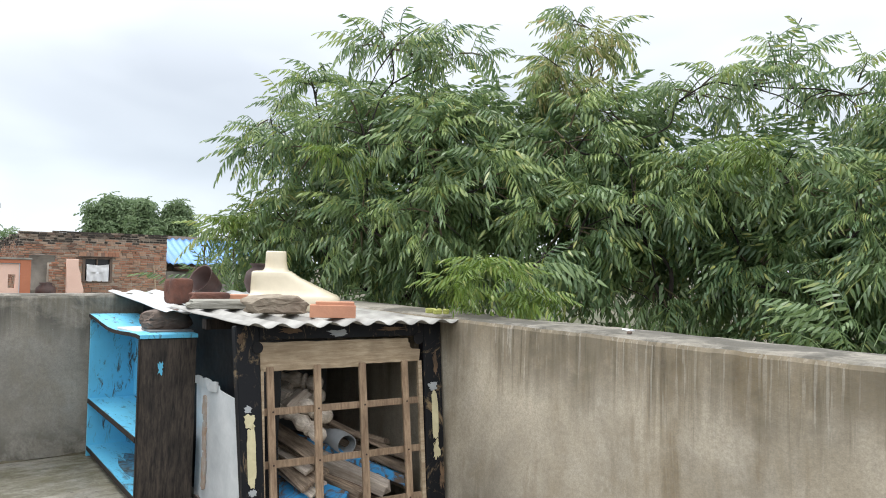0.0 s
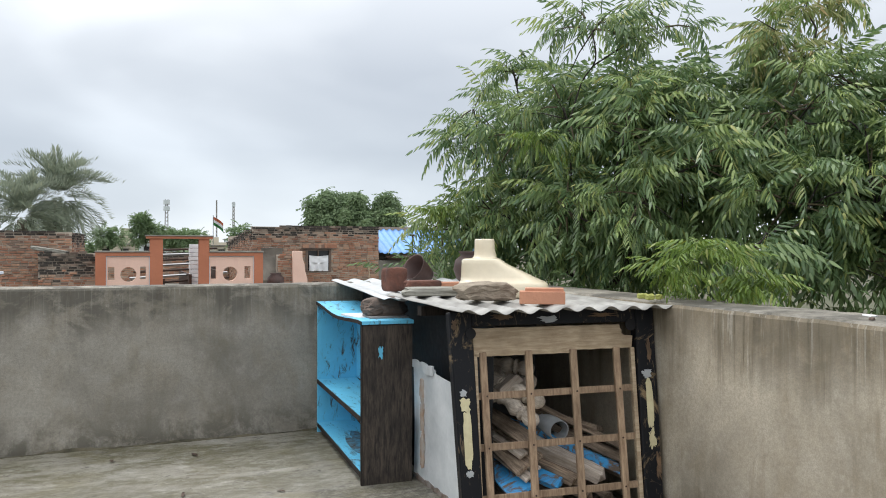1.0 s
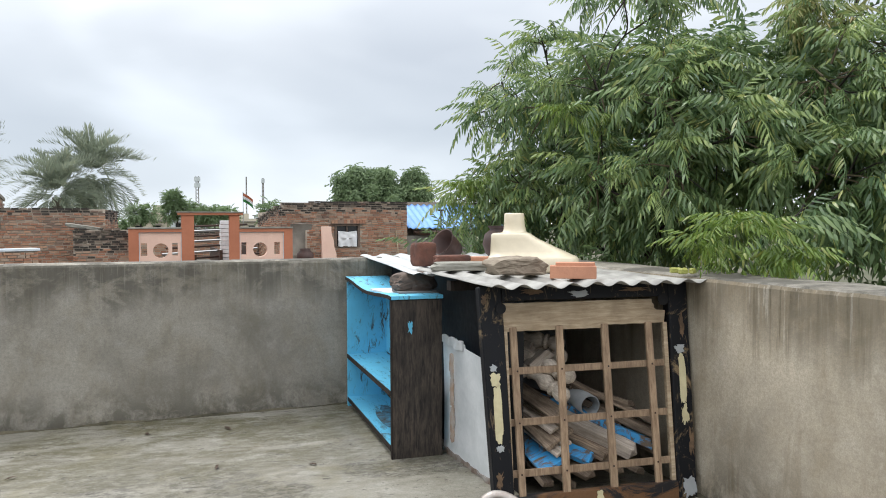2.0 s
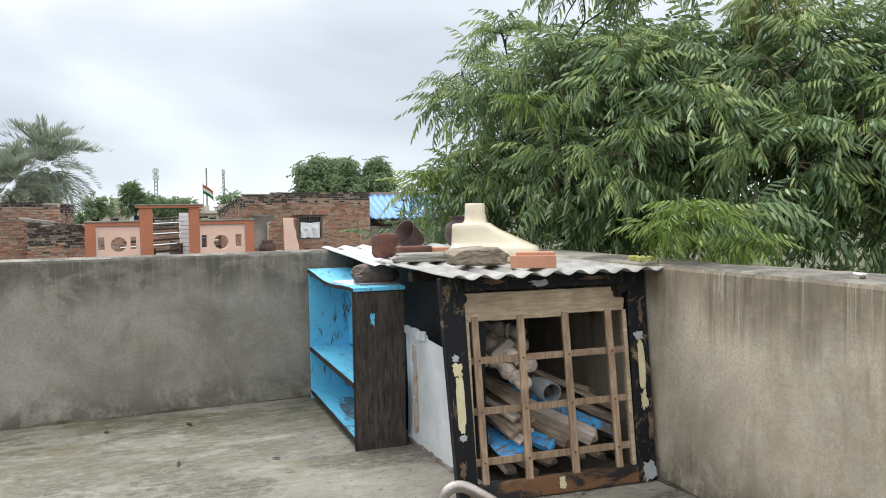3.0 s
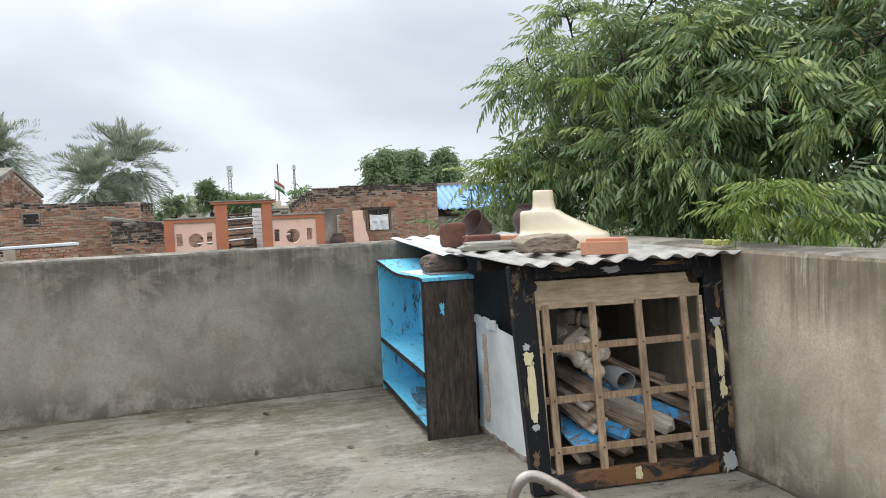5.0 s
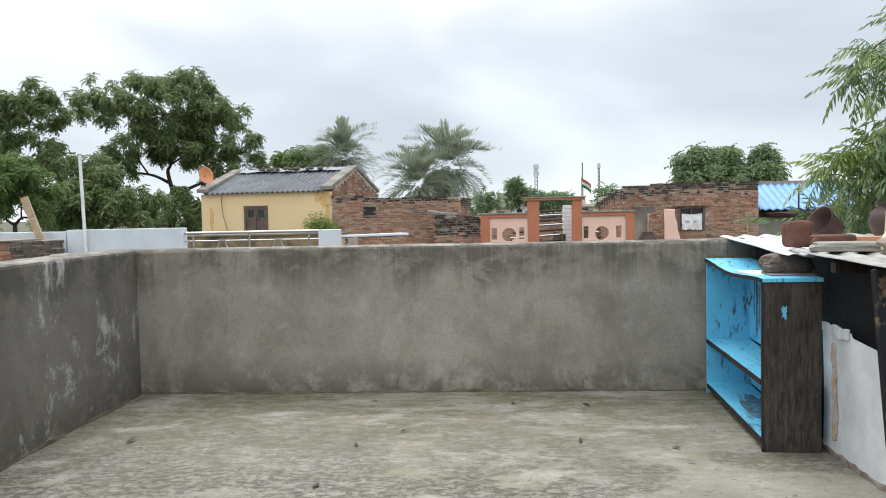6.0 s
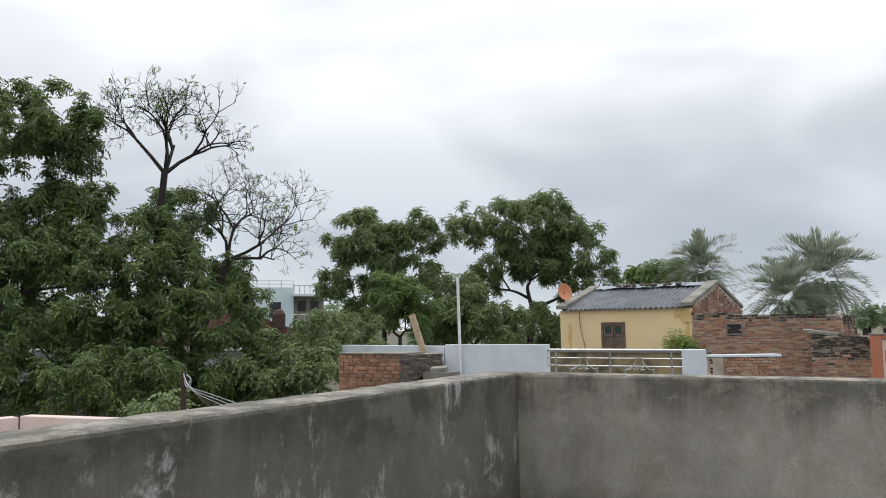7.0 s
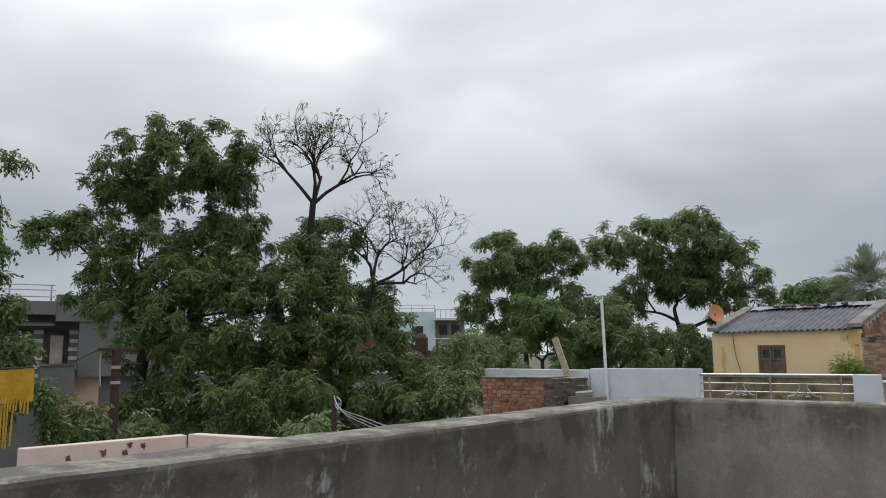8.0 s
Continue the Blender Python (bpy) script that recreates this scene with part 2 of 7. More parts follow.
def brick_stuff(name, a, c, soot=0.3, scale=1.0):
    """Fired clay with a tone of its own for each brick and sooty patches across the wall."""
    m, n, b = material(name, 0.9)
    r = n.add("ShaderNodeNewGeometry").outputs["Random Per Island"]
    v = n.coords()
    col = n.ramp(r, (0.0, tuple(x * 0.62 for x in a)), (0.3, a), (0.62, c), (0.85, (0.44, 0.35, 0.27)), (1.0, (0.16, 0.09, 0.07)))
    fine = n.noise(v, 38.0, 5.0, 0.7)
    col = n.mix(n.calc("MULTIPLY", fine, 0.5), col, tuple(x * 0.5 for x in a))
    black = n.ramp(n.noise(v, 0.9 * scale, 7.0, 0.66, 0.5), (0.48, 0.0), (0.68, 1.0))
    col = n.mix(n.calc("MULTIPLY", black, soot), col, (0.035, 0.03, 0.026))
    n.link(col, b.inputs["Base Color"])
    relief(n, b, fine, 0.6, 0.01)
    return m


def leaf(name, deep, fresh, tip, rough=0.45):
    """Foliage: each leaflet a tone of its own, slightly translucent."""
    m, n, b = material(name, rough)
    r = n.add("ShaderNodeNewGeometry").outputs["Random Per Island"]
    col = n.ramp(r, (0.0, deep), (0.55, tuple((p + q) / 2 for p, q in zip(deep, fresh))), (0.88, fresh), (1.0, tip))
    clump = n.noise(n.coords(), 1.7, 4.0, 0.6)
    col = n.mix(n.ramp(clump, (0.42, 0.0), (0.66, 0.6)), col, fresh)
    n.link(col, b.inputs["Base Color"])
    t = n.add("ShaderNodeBsdfTranslucent", {"Color": col})
    mixed = n.add("ShaderNodeMixShader", {0: 0.38, 1: b.outputs[0], 2: t.outputs[0]})
    out = [x for x in n.tree.nodes if x.bl_idname == "ShaderNodeOutputMaterial"][0]
    n.tree.links.new(mixed.outputs[0], out.inputs["Surface"])
    return m


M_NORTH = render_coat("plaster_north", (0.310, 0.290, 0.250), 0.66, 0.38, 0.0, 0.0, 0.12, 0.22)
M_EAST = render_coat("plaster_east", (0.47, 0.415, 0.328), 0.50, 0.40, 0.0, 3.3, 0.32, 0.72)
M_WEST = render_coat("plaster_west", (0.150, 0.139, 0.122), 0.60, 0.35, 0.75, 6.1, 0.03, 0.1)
M_FLOOR = floor_coat()
M_COPING = render_coat("cement_coping", (0.34, 0.315, 0.268), 0.5, 0.28, 0.0, 2.2, 0.0, 0.0)
M_BLUE = worn_paint("blue_paint", (0.15, 0.59, 0.86), (0.095, 0.085, 0.075), 0.60, 0.42, (0.6, 2.2, 0.8), 9.0, 0.05)
M_FLAKED = worn_paint("flaked_blue_paint", (0.05, 0.36, 0.75), (0.20, 0.15, 0.11), 0.51, 0.6, (1, 1, 1), 8.0, 0.04)
M_DARKWOOD = wood("dark_board", (0.042, 0.032, 0.027), (0.012, 0.010, 0.009), (1, 1, 9), 0.7, 0.1)
M_BLACK = worn_paint("black_paint", (0.009, 0.010, 0.013), (0.30, 0.22, 0.13), 0.60, 0.55, (1, 1, 1), 4.0)
M_LATH = wood("bare_lath", (0.41, 0.295, 0.195), (0.20, 0.13, 0.082), (1, 1, 8), 0.8, 0.3)
M_PALEWOOD = wood("bleached_board", (0.50, 0.40, 0.28), (0.30, 0.22, 0.14), (10, 1, 1), 0.85, 0.2)
M_SCRAP = wood("scrap_timber", (0.36, 0.275, 0.20), (0.12, 0.085, 0.06), (1, 8, 1), 0.85, 0.6)
M_GREYWOOD = wood("weathered_turned_wood", (0.62, 0.54, 0.46), (0.33, 0.275, 0.225), (1, 8, 1), 0.85, 0.3)
# greyed wood of the bed legs, paler to include light reaching the store
M_LEG = wood("lightened_turned_wood", (0.74, 0.66, 0.57), (0.44, 0.37, 0.30), (1, 1, 8), 0.85, 0.2)
M_ZINC = plain("galvanised_sheet", (0.82, 0.85, 0.87), (0.60, 0.64, 0.66), 0.42, 0.15, 5.0, 40.0, 0.3)
M_ROOFZINC = plain("weathered_tin", (0.46, 0.45, 0.42), (0.20, 0.19, 0.175), 0.55, 0.15, 4.0, 30.0, 0.2)
M_CREAM = plain("cream_glazed_ceramic", (0.72, 0.635, 0.475), (0.64, 0.55, 0.40), 0.22, 0.0, 3.0, 30.0, 0.02)
M_PINKBRICK = plain("new_pressed_brick", (0.56, 0.27, 0.165), (0.46, 0.22, 0.14), 0.85, 0.0, 10.0, 90.0, 0.3)
M_OLDBRICK = plain("old_fired_brick", (0.17, 0.072, 0.05), (0.07, 0.042, 0.036), 0.9, 0.0, 9.0, 60.0, 0.6)
M_STONE = plain("rough_stone", (0.33, 0.28, 0.215), (0.15, 0.11, 0.08), 0.9, 0.0, 8.0, 50.0, 0.7)
M_DARKSTONE = plain("dark_brown_stone", (0.17, 0.125, 0.10), (0.07, 0.05, 0.042), 0.85, 0.0, 7.0, 50.0, 0.7)
M_SLAB = plain("grey_stone_slab", (0.32, 0.31, 0.27), (0.20, 0.19, 0.16), 0.9, 0.0, 7.0, 60.0, 0.6)
M_CLAY = plain("dark_clay", (0.085, 0.042, 0.034), (0.035, 0.022, 0.02), 0.6, 0.0, 8.0, 50.0, 0.2)
M_PIPE = plain("grey_plastic_pipe", (0.42, 0.44, 0.46), (0.33, 0.35, 0.36), 0.45, 0.0, 8.0, 50.0, 0.05)
M_PUTTY = plain("cream_putty", (0.66, 0.60, 0.38), (0.5, 0.44, 0.27), 0.8, 0.0, 12.0, 60.0, 0.4)
M_CHROME = plain("tube_steel", (0.42, 0.40, 0.38), (0.20, 0.13, 0.09), 0.42, 0.85, 14.0, 80.0, 0.2)
M_WHITE = plain("white_wash", (0.66, 0.71, 0.76), (0.54, 0.59, 0.63), 0.8, 0.0, 2.0, 30.0, 0.15)
M_STEEL = plain("stainless_rail", (0.50, 0.50, 0.50), (0.40, 0.40, 0.40), 0.32, 0.9, 5.0, 40.0, 0.05)
M_YELLOW = plain("ochre_limewash", (0.79, 0.62, 0.37), (0.72, 0.53, 0.28), 0.85, 0.0, 1.2, 25.0, 0.15)
M_TILE = plain("asbestos_sheet", (0.17, 0.18, 0.20), (0.075, 0.08, 0.09), 0.75, 0.0, 2.5, 25.0, 0.3)
M_RIDGE = plain("ridge_sheeting", (0.30, 0.33, 0.38), (0.11, 0.12, 0.135), 0.6, 0.0, 3.0, 30.0, 0.4)
M_CEMENT = plain("old_cement", (0.27, 0.255, 0.22), (0.12, 0.11, 0.095), 0.9, 0.0, 2.2, 30.0, 0.4)
M_MORTAR = plain("mortar", (0.52, 0.45, 0.37), (0.27, 0.225, 0.18), 0.95, 0.0, 2.5, 40.0, 0.5)
M_BRICKS = brick_stuff("brick_wall", (0.42, 0.205, 0.128), (0.52, 0.31, 0.20), 0.36)
M_SMOKED = brick_stuff("smoked_brick", (0.27, 0.13, 0.09), (0.34, 0.195, 0.135), 0.85, 1.6)
M_SOOTBRICK = brick_stuff("sooty_coping_brick", (0.05, 0.042, 0.035), (0.08, 0.066, 0.055), 0.9, 2.0)
M_STACKBRICK = plain("orange_brick", (0.40, 0.195, 0.115), (0.15, 0.095, 0.07), 0.9, 0.0, 7.0, 50.0, 0.5, per_piece=0.6)
M_STACKSTONE = plain("dark_rubble", (0.14, 0.11, 0.09), (0.065, 0.055, 0.05), 0.9, 0.0, 7.0, 50.0, 0.6, per_piece=0.6)
M_PEACH = plain("peach_paint", (0.84, 0.58, 0.47), (0.76, 0.50, 0.40), 0.75, 0.0, 2.0, 30.0, 0.1)
M_RUST = plain("terracotta_paint", (0.50, 0.185, 0.10), (0.42, 0.15, 0.08), 0.75, 0.0, 2.0, 30.0, 0.1)
M_PINK = plain("pale_pink_wash", (0.72, 0.58, 0.53), (0.60, 0.46, 0.41), 0.85, 0.0, 2.0, 30.0, 0.2)
M_CLOTH = plain("white_cloth", (0.78, 0.79, 0.80), (0.62, 0.63, 0.65), 0.9, 0.0, 5.0, 40.0, 0.3)
M_GOLDCLOTH = plain("golden_woven_cloth", (0.60, 0.36, 0.03), (0.42, 0.24, 0.02), 0.9, 0.0, 14.0, 120.0, 0.8)
M_BLUETIN = plain("blue_tin", (0.17, 0.36, 0.72), (0.13, 0.29, 0.60), 0.5, 0.1, 3.0, 40.0, 0.1)
M_GREYWALL = plain("grey_render", (0.20, 0.20, 0.20), (0.15, 0.15, 0.15), 0.9, 0.0, 1.0, 20.0, 0.2)
M_PALEBLDG = plain("pale_far_wall", (0.62, 0.66, 0.66), (0.50, 0.55, 0.56), 0.9, 0.0, 0.5, 8.0, 0.1)
M_CREAMBLDG = plain("cream_far_wall", (0.60, 0.54, 0.42), (0.48, 0.43, 0.34), 0.9, 0.0, 0.5, 8.0, 0.1)
M_STAINED = plain("blackened_limewash", (0.30, 0.235, 0.13), (0.045, 0.04, 0.03), 0.9, 0.0, 2.8, 20.0, 0.4)
M_AQUA = plain("aqua_far_wall", (0.55, 0.66, 0.69), (0.47, 0.58, 0.61), 0.9, 0.0, 0.5, 8.0, 0.1)
M_GLASS = plain("dark_window", (0.02, 0.022, 0.025), (0.04, 0.04, 0.045), 0.15, 0.0, 2.0, 20.0, 0.02)
M_SHUTTER = plain("brown_shutter", (0.17, 0.12, 0.09), (0.085, 0.06, 0.047), 0.7, 0.0, 8.0, 60.0, 0.3)
M_GREENPANE = plain("green_pane", (0.02, 0.055, 0.045), (0.015, 0.035, 0.03), 0.25, 0.0, 8.0, 60.0, 0.05)
M_IRON = plain("dark_iron", (0.06, 0.045, 0.04), (0.10, 0.05, 0.03), 0.7, 0.5, 10.0, 60.0, 0.3)
M_DISH = plain("orange_dish", (0.62, 0.26, 0.12), (0.5, 0.2, 0.09), 0.6, 0.0, 4.0, 40.0, 0.1)
M_BARK = plain("bark", (0.045, 0.036, 0.029), (0.02, 0.016, 0.014), 0.95, 0.0, 6.0, 40.0, 0.8)
M_TWIG = plain("green_twig", (0.10, 0.085, 0.04), (0.07, 0.05, 0.03), 0.8, 0.0, 6.0, 40.0, 0.3)
M_FRUIT = plain("green_fruit", (0.36, 0.36, 0.09), (0.26, 0.30, 0.07), 0.5)
M_GROUND = plain("earth", (0.12, 0.10, 0.07), (0.06, 0.075, 0.03), 0.95, 0.0, 0.06, 1.5, 0.3)
M_LEAF_NEAR = leaf("near_leaf", (0.096, 0.170, 0.086), (0.225, 0.315, 0.128), (0.38, 0.40, 0.12), 0.26)
M_LEAF_FRESH = leaf("fresh_leaf", (0.115, 0.195, 0.045), (0.20, 0.29, 0.05), (0.30, 0.27, 0.07), 0.35)
# yellow-green of new growth, brightened to hold the skylight on crown tops
M_LEAF_YOUNG_SKYLIT = leaf("skylit_young_leaf", (0.19, 0.28, 0.11), (0.33, 0.42, 0.14), (0.46, 0.42, 0.14), 0.30)
M_LEAF_TAN = leaf("tan_leaf", (0.26, 0.32, 0.12), (0.40, 0.40, 0.16), (0.55, 0.38, 0.18), 0.4)
M_LEAF_NEEM = leaf("neem_leaf", (0.050, 0.092, 0.034), (0.150, 0.215, 0.062), (0.28, 0.32, 0.085), 0.42)
M_LEAF_OLIVE = leaf("olive_leaf", (0.080, 0.125, 0.050), (0.190, 0.255, 0.092), (0.32, 0.35, 0.12), 0.45)
M_LEAF_LIGHT = leaf("light_leaf", (0.070, 0.130, 0.038), (0.160, 0.245, 0.066), (0.253, 0.319, 0.088), 0.5)
# grey-green palm fronds, lightened so the colour carries the haze before them
M_LEAF_PALM_HAZED = leaf("hazed_palm_leaf", (0.205, 0.245, 0.190), (0.310, 0.350, 0.260), (0.36, 0.37, 0.26), 0.6)
# distant foliage: air haze mixed into the greens, paler and less saturated
M_LEAF_FAR_HAZED = leaf("hazed_far_leaf", (0.125, 0.190, 0.095), (0.200, 0.280, 0.135), (0.245, 0.315, 0.145), 0.6)


M_FLATBLACK = plain("flat_black", (0.010, 0.010, 0.011), (0.016, 0.016, 0.018), 0.6, 0.0, 4, 30, 0.2)
for m_ in (M_FLATBLACK, M_BLACK, M_DARKWOOD):
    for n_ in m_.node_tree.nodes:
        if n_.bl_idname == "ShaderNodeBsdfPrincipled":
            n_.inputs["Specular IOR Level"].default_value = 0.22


# ---- building blocks ----
def mesh_of(name, verts, faces, mat):
    me = bpy.data.meshes.new(name)
    me.from_pydata([tuple(v) for v in verts], [], faces)
    me.materials.append(mat)
    return me


def part(name, bm, mat, parent=None, label=""):
    """Links a bmesh as one mesh object under a thing or a part."""
    me = bpy.data.meshes.new(name)
    bmesh.ops.recalc_face_normals(bm, faces=bm.faces)
    bm.to_mesh(me)
    bm.free()
    me.materials.append(mat)
    ob = new(name, me)
    if parent is not None:
        ob.parent = parent
    return tagged(ob, label=label)


def smooth(ob):
    for p in ob.data.polygons:
        p.use_smooth = True
    return ob


def thing(name, label, category, at=None, group="", kind=""):
    ob = new(name)
    ob.empty_display_size = 0.1
    if at is not None:
        ob.matrix_basis = at
    return tagged(ob, label, category, group, kind)


def box(x0, y0, z0, x1, y1, z1, bevel=0.0, bm=None, m=None):
    """A box between two corners, its edges rounded by bevel; added to bm when given."""
    b = bm or bmesh.new()
    mat = Matrix.Translation(((x0 + x1) / 2, (y0 + y1) / 2, (z0 + z1) / 2)) @ Matrix.Diagonal((x1 - x0, y1 - y0, z1 - z0, 1))
    got = bmesh.ops.create_cube(b, size=1.0, matrix=(m @ mat if m else mat))
    if bevel:
        edges = list({e for v in got["verts"] for e in v.link_edges})
        bmesh.ops.bevel(b, geom=edges, offset=bevel, segments=2, profile=0.6, affect="EDGES")
    return b


def roughen(bm, amount, scale=8.0, seed=0.0):
    for v in bm.verts:
        v.co += noise.noise_vector(v.co * scale + Vector((seed, seed * 2, 0))) * amount
    return bm


def rubble(size, seed, cuts=3, amount=0.14):
    """A broken stone or old brick of the given size, centred, resting on z = 0: blocky, chipped and faceted."""
    b = bmesh.new()
    bmesh.ops.create_icosphere(b, subdivisions=4 if cuts > 2 else 2, radius=1.0)
    off = Vector((seed * 1.7, seed * 0.6, seed))
    for v in b.verts:
        p = v.co.normalized()
        k = (abs(p.x) ** 7 + abs(p.y) ** 7 + abs(p.z) ** 7) ** (-1 / 7)
        p = p * k * 0.5
        chip_ = max(0.0, noise.noise(p * 2.2 + off) - 0.12) * amount * 2.4
        p = p * (1 - chip_) + noise.noise_vector(p * 2.6 + off) * amount * 0.45 + noise.noise_vector(p * 8 + off) * amount * 0.22 + noise.noise_vector(p * 19 + off) * amount * 0.09
        v.co = Vector((p.x * size[0], p.y * size[1], p.z * size[2]))
    if amount > 0.1:
        rs = random.Random(seed)
        for _ in range(9):
            n_ = Vector((rs.uniform(-1, 1), rs.uniform(-1, 1), rs.uniform(-0.2, 1))).normalized()
            off_ = (abs(n_.x) + abs(n_.y) + abs(n_.z)) * 0.5 * rs.uniform(0.58, 0.80)
            for v in b.verts:
                q = Vector((v.co.x / size[0], v.co.y / size[1], v.co.z / size[2]))
                over = q.dot(n_) - off_
                if over > 0:
                    q -= n_ * over * 0.93
                    v.co = Vector((q.x * size[0], q.y * size[1], q.z * size[2]))
    low = min(v.co.z for v in b.verts)
    for v in b.verts:
        v.co.z = max(0.0, v.co.z - low - 0.04 * size[2])
    return b


def lathe(profile, n=28, bm=None, m=None):
    """A turned body from (radius, height) pairs."""
    b = bm or bmesh.new()
    rings = []
    for r, z in profile:
        ring = []
        for k in range(n):
            a = 2 * math.pi * k / n
            co = Vector((r * math.cos(a), r * math.sin(a), z))
            ring.append(b.verts.new(m @ co if m else co))
        rings.append(ring)
    for lo, hi in zip(rings, rings[1:]):
        for k in range(n):
            b.faces.new((lo[k], lo[(k + 1) % n], hi[(k + 1) % n], hi[k]))
    return b


def tube(points, radius, n=10, bm=None, taper=1.0, cap=True):
    """A round bar along points, thinning to taper times its radius."""
    b = bm or bmesh.new()
    pts = [Vector(p) for p in points]
    rings, side = [], None
    for i, p in enumerate(pts):
        d = (pts[min(i + 1, len(pts) - 1)] - pts[max(i - 1, 0)]).normalized()
        if side is None:
            side = d.orthogonal().normalized()
        side = (side - d * side.dot(d)).normalized()
        up = d.cross(side)
        r = radius[i] if isinstance(radius, (list, tuple)) else radius * (1 + (taper - 1) * i / max(1, len(pts) - 1))
        rings.append([b.verts.new(p + (side * math.cos(2 * math.pi * k / n) + up * math.sin(2 * math.pi * k / n)) * r) for k in range(n)])
    for lo, hi in zip(rings, rings[1:]):
        for k in range(n):
            b.faces.new((lo[k], lo[(k + 1) % n], hi[(k + 1) % n], hi[k]))
    if cap:
        b.faces.new(rings[0][::-1])
        b.faces.new(rings[-1])
    return b


def bend(points, steps=6):
    """A smooth curve through points."""
    pts = [Vector(p) for p in points]
    pts = [pts[0] * 2 - pts[1]] + pts + [pts[-1] * 2 - pts[-2]]
    out = []
    for a, b, c, d in zip(pts, pts[1:], pts[2:], pts[3:]):
        for k in range(steps):
            t = k / steps
            out.append(0.5 * ((2 * b) + (c - a) * t + (2 * a - 5 * b + 4 * c - d) * t * t + (3 * b - a - 3 * c + d) * t ** 3))
    return out + [pts[-2]]


def prism(outline, depth, m, bevel=0.0):
    """A flat outline (x, z pairs) given thickness along y, laid at m."""
    b = bmesh.new()
    f = b.faces.new([b.verts.new(m @ Vector((x, 0, z))) for x, z in outline])
    got = bmesh.ops.extrude_face_region(b, geom=[f])
    way = (m.to_3x3() @ Vector((0, 1, 0))) * depth
    for v in [g for g in got["geom"] if isinstance(g, bmesh.types.BMVert)]:
        v.co += way
    if bevel:
        bmesh.ops.bevel(b, geom=list(b.edges), offset=bevel, segments=1, affect="EDGES")
    return b


def along(p, q):
    """A frame at p whose x axis runs to q on the level, with its length."""
    d = Vector((q[0] - p[0], q[1] - p[1], 0))
    return pose(p[0], p[1], p[2] if len(p) > 2 else 0, 0, 0, math.degrees(math.atan2(d.y, d.x))), d.length


# ---- the terrace ----
XW, XE, YN, YS, TOP, THICK, GROUND = -2.90, 2.515, 4.487, -3.2, 1.10, 0.26, -3.4


def parapet(name, p, q, mat, label, seed, THICK=THICK):
    """A plastered wall from p to q with its inner face on the line, thickness to the left of the way, and a worn rounded top."""
    m, length = along(p, q)
    r = 0.022
    prof = [(0, -0.3), (0, TOP * 0.33), (0, TOP * 0.66), (0, TOP - r), (r * 0.3, TOP - r * 0.3), (r, TOP + 0.002), (THICK * 0.5, TOP + 0.006), (THICK - r, TOP), (THICK - r * 0.3, TOP - r * 0.4), (THICK, TOP - r), (THICK, -0.3)]
    steps = max(4, int(length / 0.06))
    verts, faces = [], []
    for i in range(steps + 1):
        for j, (y, z) in enumerate(prof):
            co = Vector((length * i / steps, y, z))
            if 0 < j < len(prof) - 1:
                co += noise.noise_vector(Vector((co.x * 1.1 + seed, z * 1.5, y))) * 0.005
                if j > 2:
                    co += noise.noise_vector(Vector((co.x * 9 + seed, z * 4, y * 9))) * 0.0045
            verts.append(m @ co)
    k = len(prof)
    for i in range(steps):
        for j in range(k - 1):
            faces.append((i * k + j, (i + 1) * k + j, (i + 1) * k + j + 1, i * k + j + 1))
    faces += [tuple(range(k)), tuple(steps * k + j for j in range(k))[::-1]]
    ob = new(name, mesh_of(name, verts, faces, mat))
    ob.data.materials.append(M_COPING)
    for n_, f in enumerate(ob.data.polygons):
        if n_ < steps * (k - 1) and 4 <= n_ % (k - 1) <= 7:
            f.material_index = 1
    return tagged(ob, label, "wall", kind="structure")


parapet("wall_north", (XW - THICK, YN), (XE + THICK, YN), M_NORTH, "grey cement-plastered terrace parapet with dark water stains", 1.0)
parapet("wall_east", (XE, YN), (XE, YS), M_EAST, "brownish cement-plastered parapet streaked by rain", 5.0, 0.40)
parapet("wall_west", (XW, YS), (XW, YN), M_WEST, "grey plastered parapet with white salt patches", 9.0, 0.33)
parapet("wall_south", (XE + THICK, YS), (XW - THICK, YS), M_NORTH, "plain grey parapet closing the terrace", 13.0)

b = bmesh.new()
bmesh.ops.create_grid(b, x_segments=60, y_segments=80, size=0.5)
for v in b.verts:
    v.co.x, v.co.y = XW + (v.co.x + 0.5) * (XE - XW), YS + (v.co.y + 0.5) * (YN - YS)
    v.co.z = noise.noise(v.co * 0.9) * 0.006
tagged(part("floor", b, M_FLOOR), "stained pale cement terrace floor with dark algae", "floor", kind="structure")
tagged(part("building_base", box(XW - THICK, YS - THICK, GROUND, XE + THICK, YN + THICK, -0.02), M_GREYWALL), "plain rendered house under the terrace", "building", kind="structure")
b = bmesh.new()
bmesh.ops.create_grid(b, x_segments=80, y_segments=80, size=2500)
for v in b.verts:
    v.co.z = GROUND
tagged(part("ground", b, M_GROUND), "earth and scrub between the houses", "ground", kind="structure")


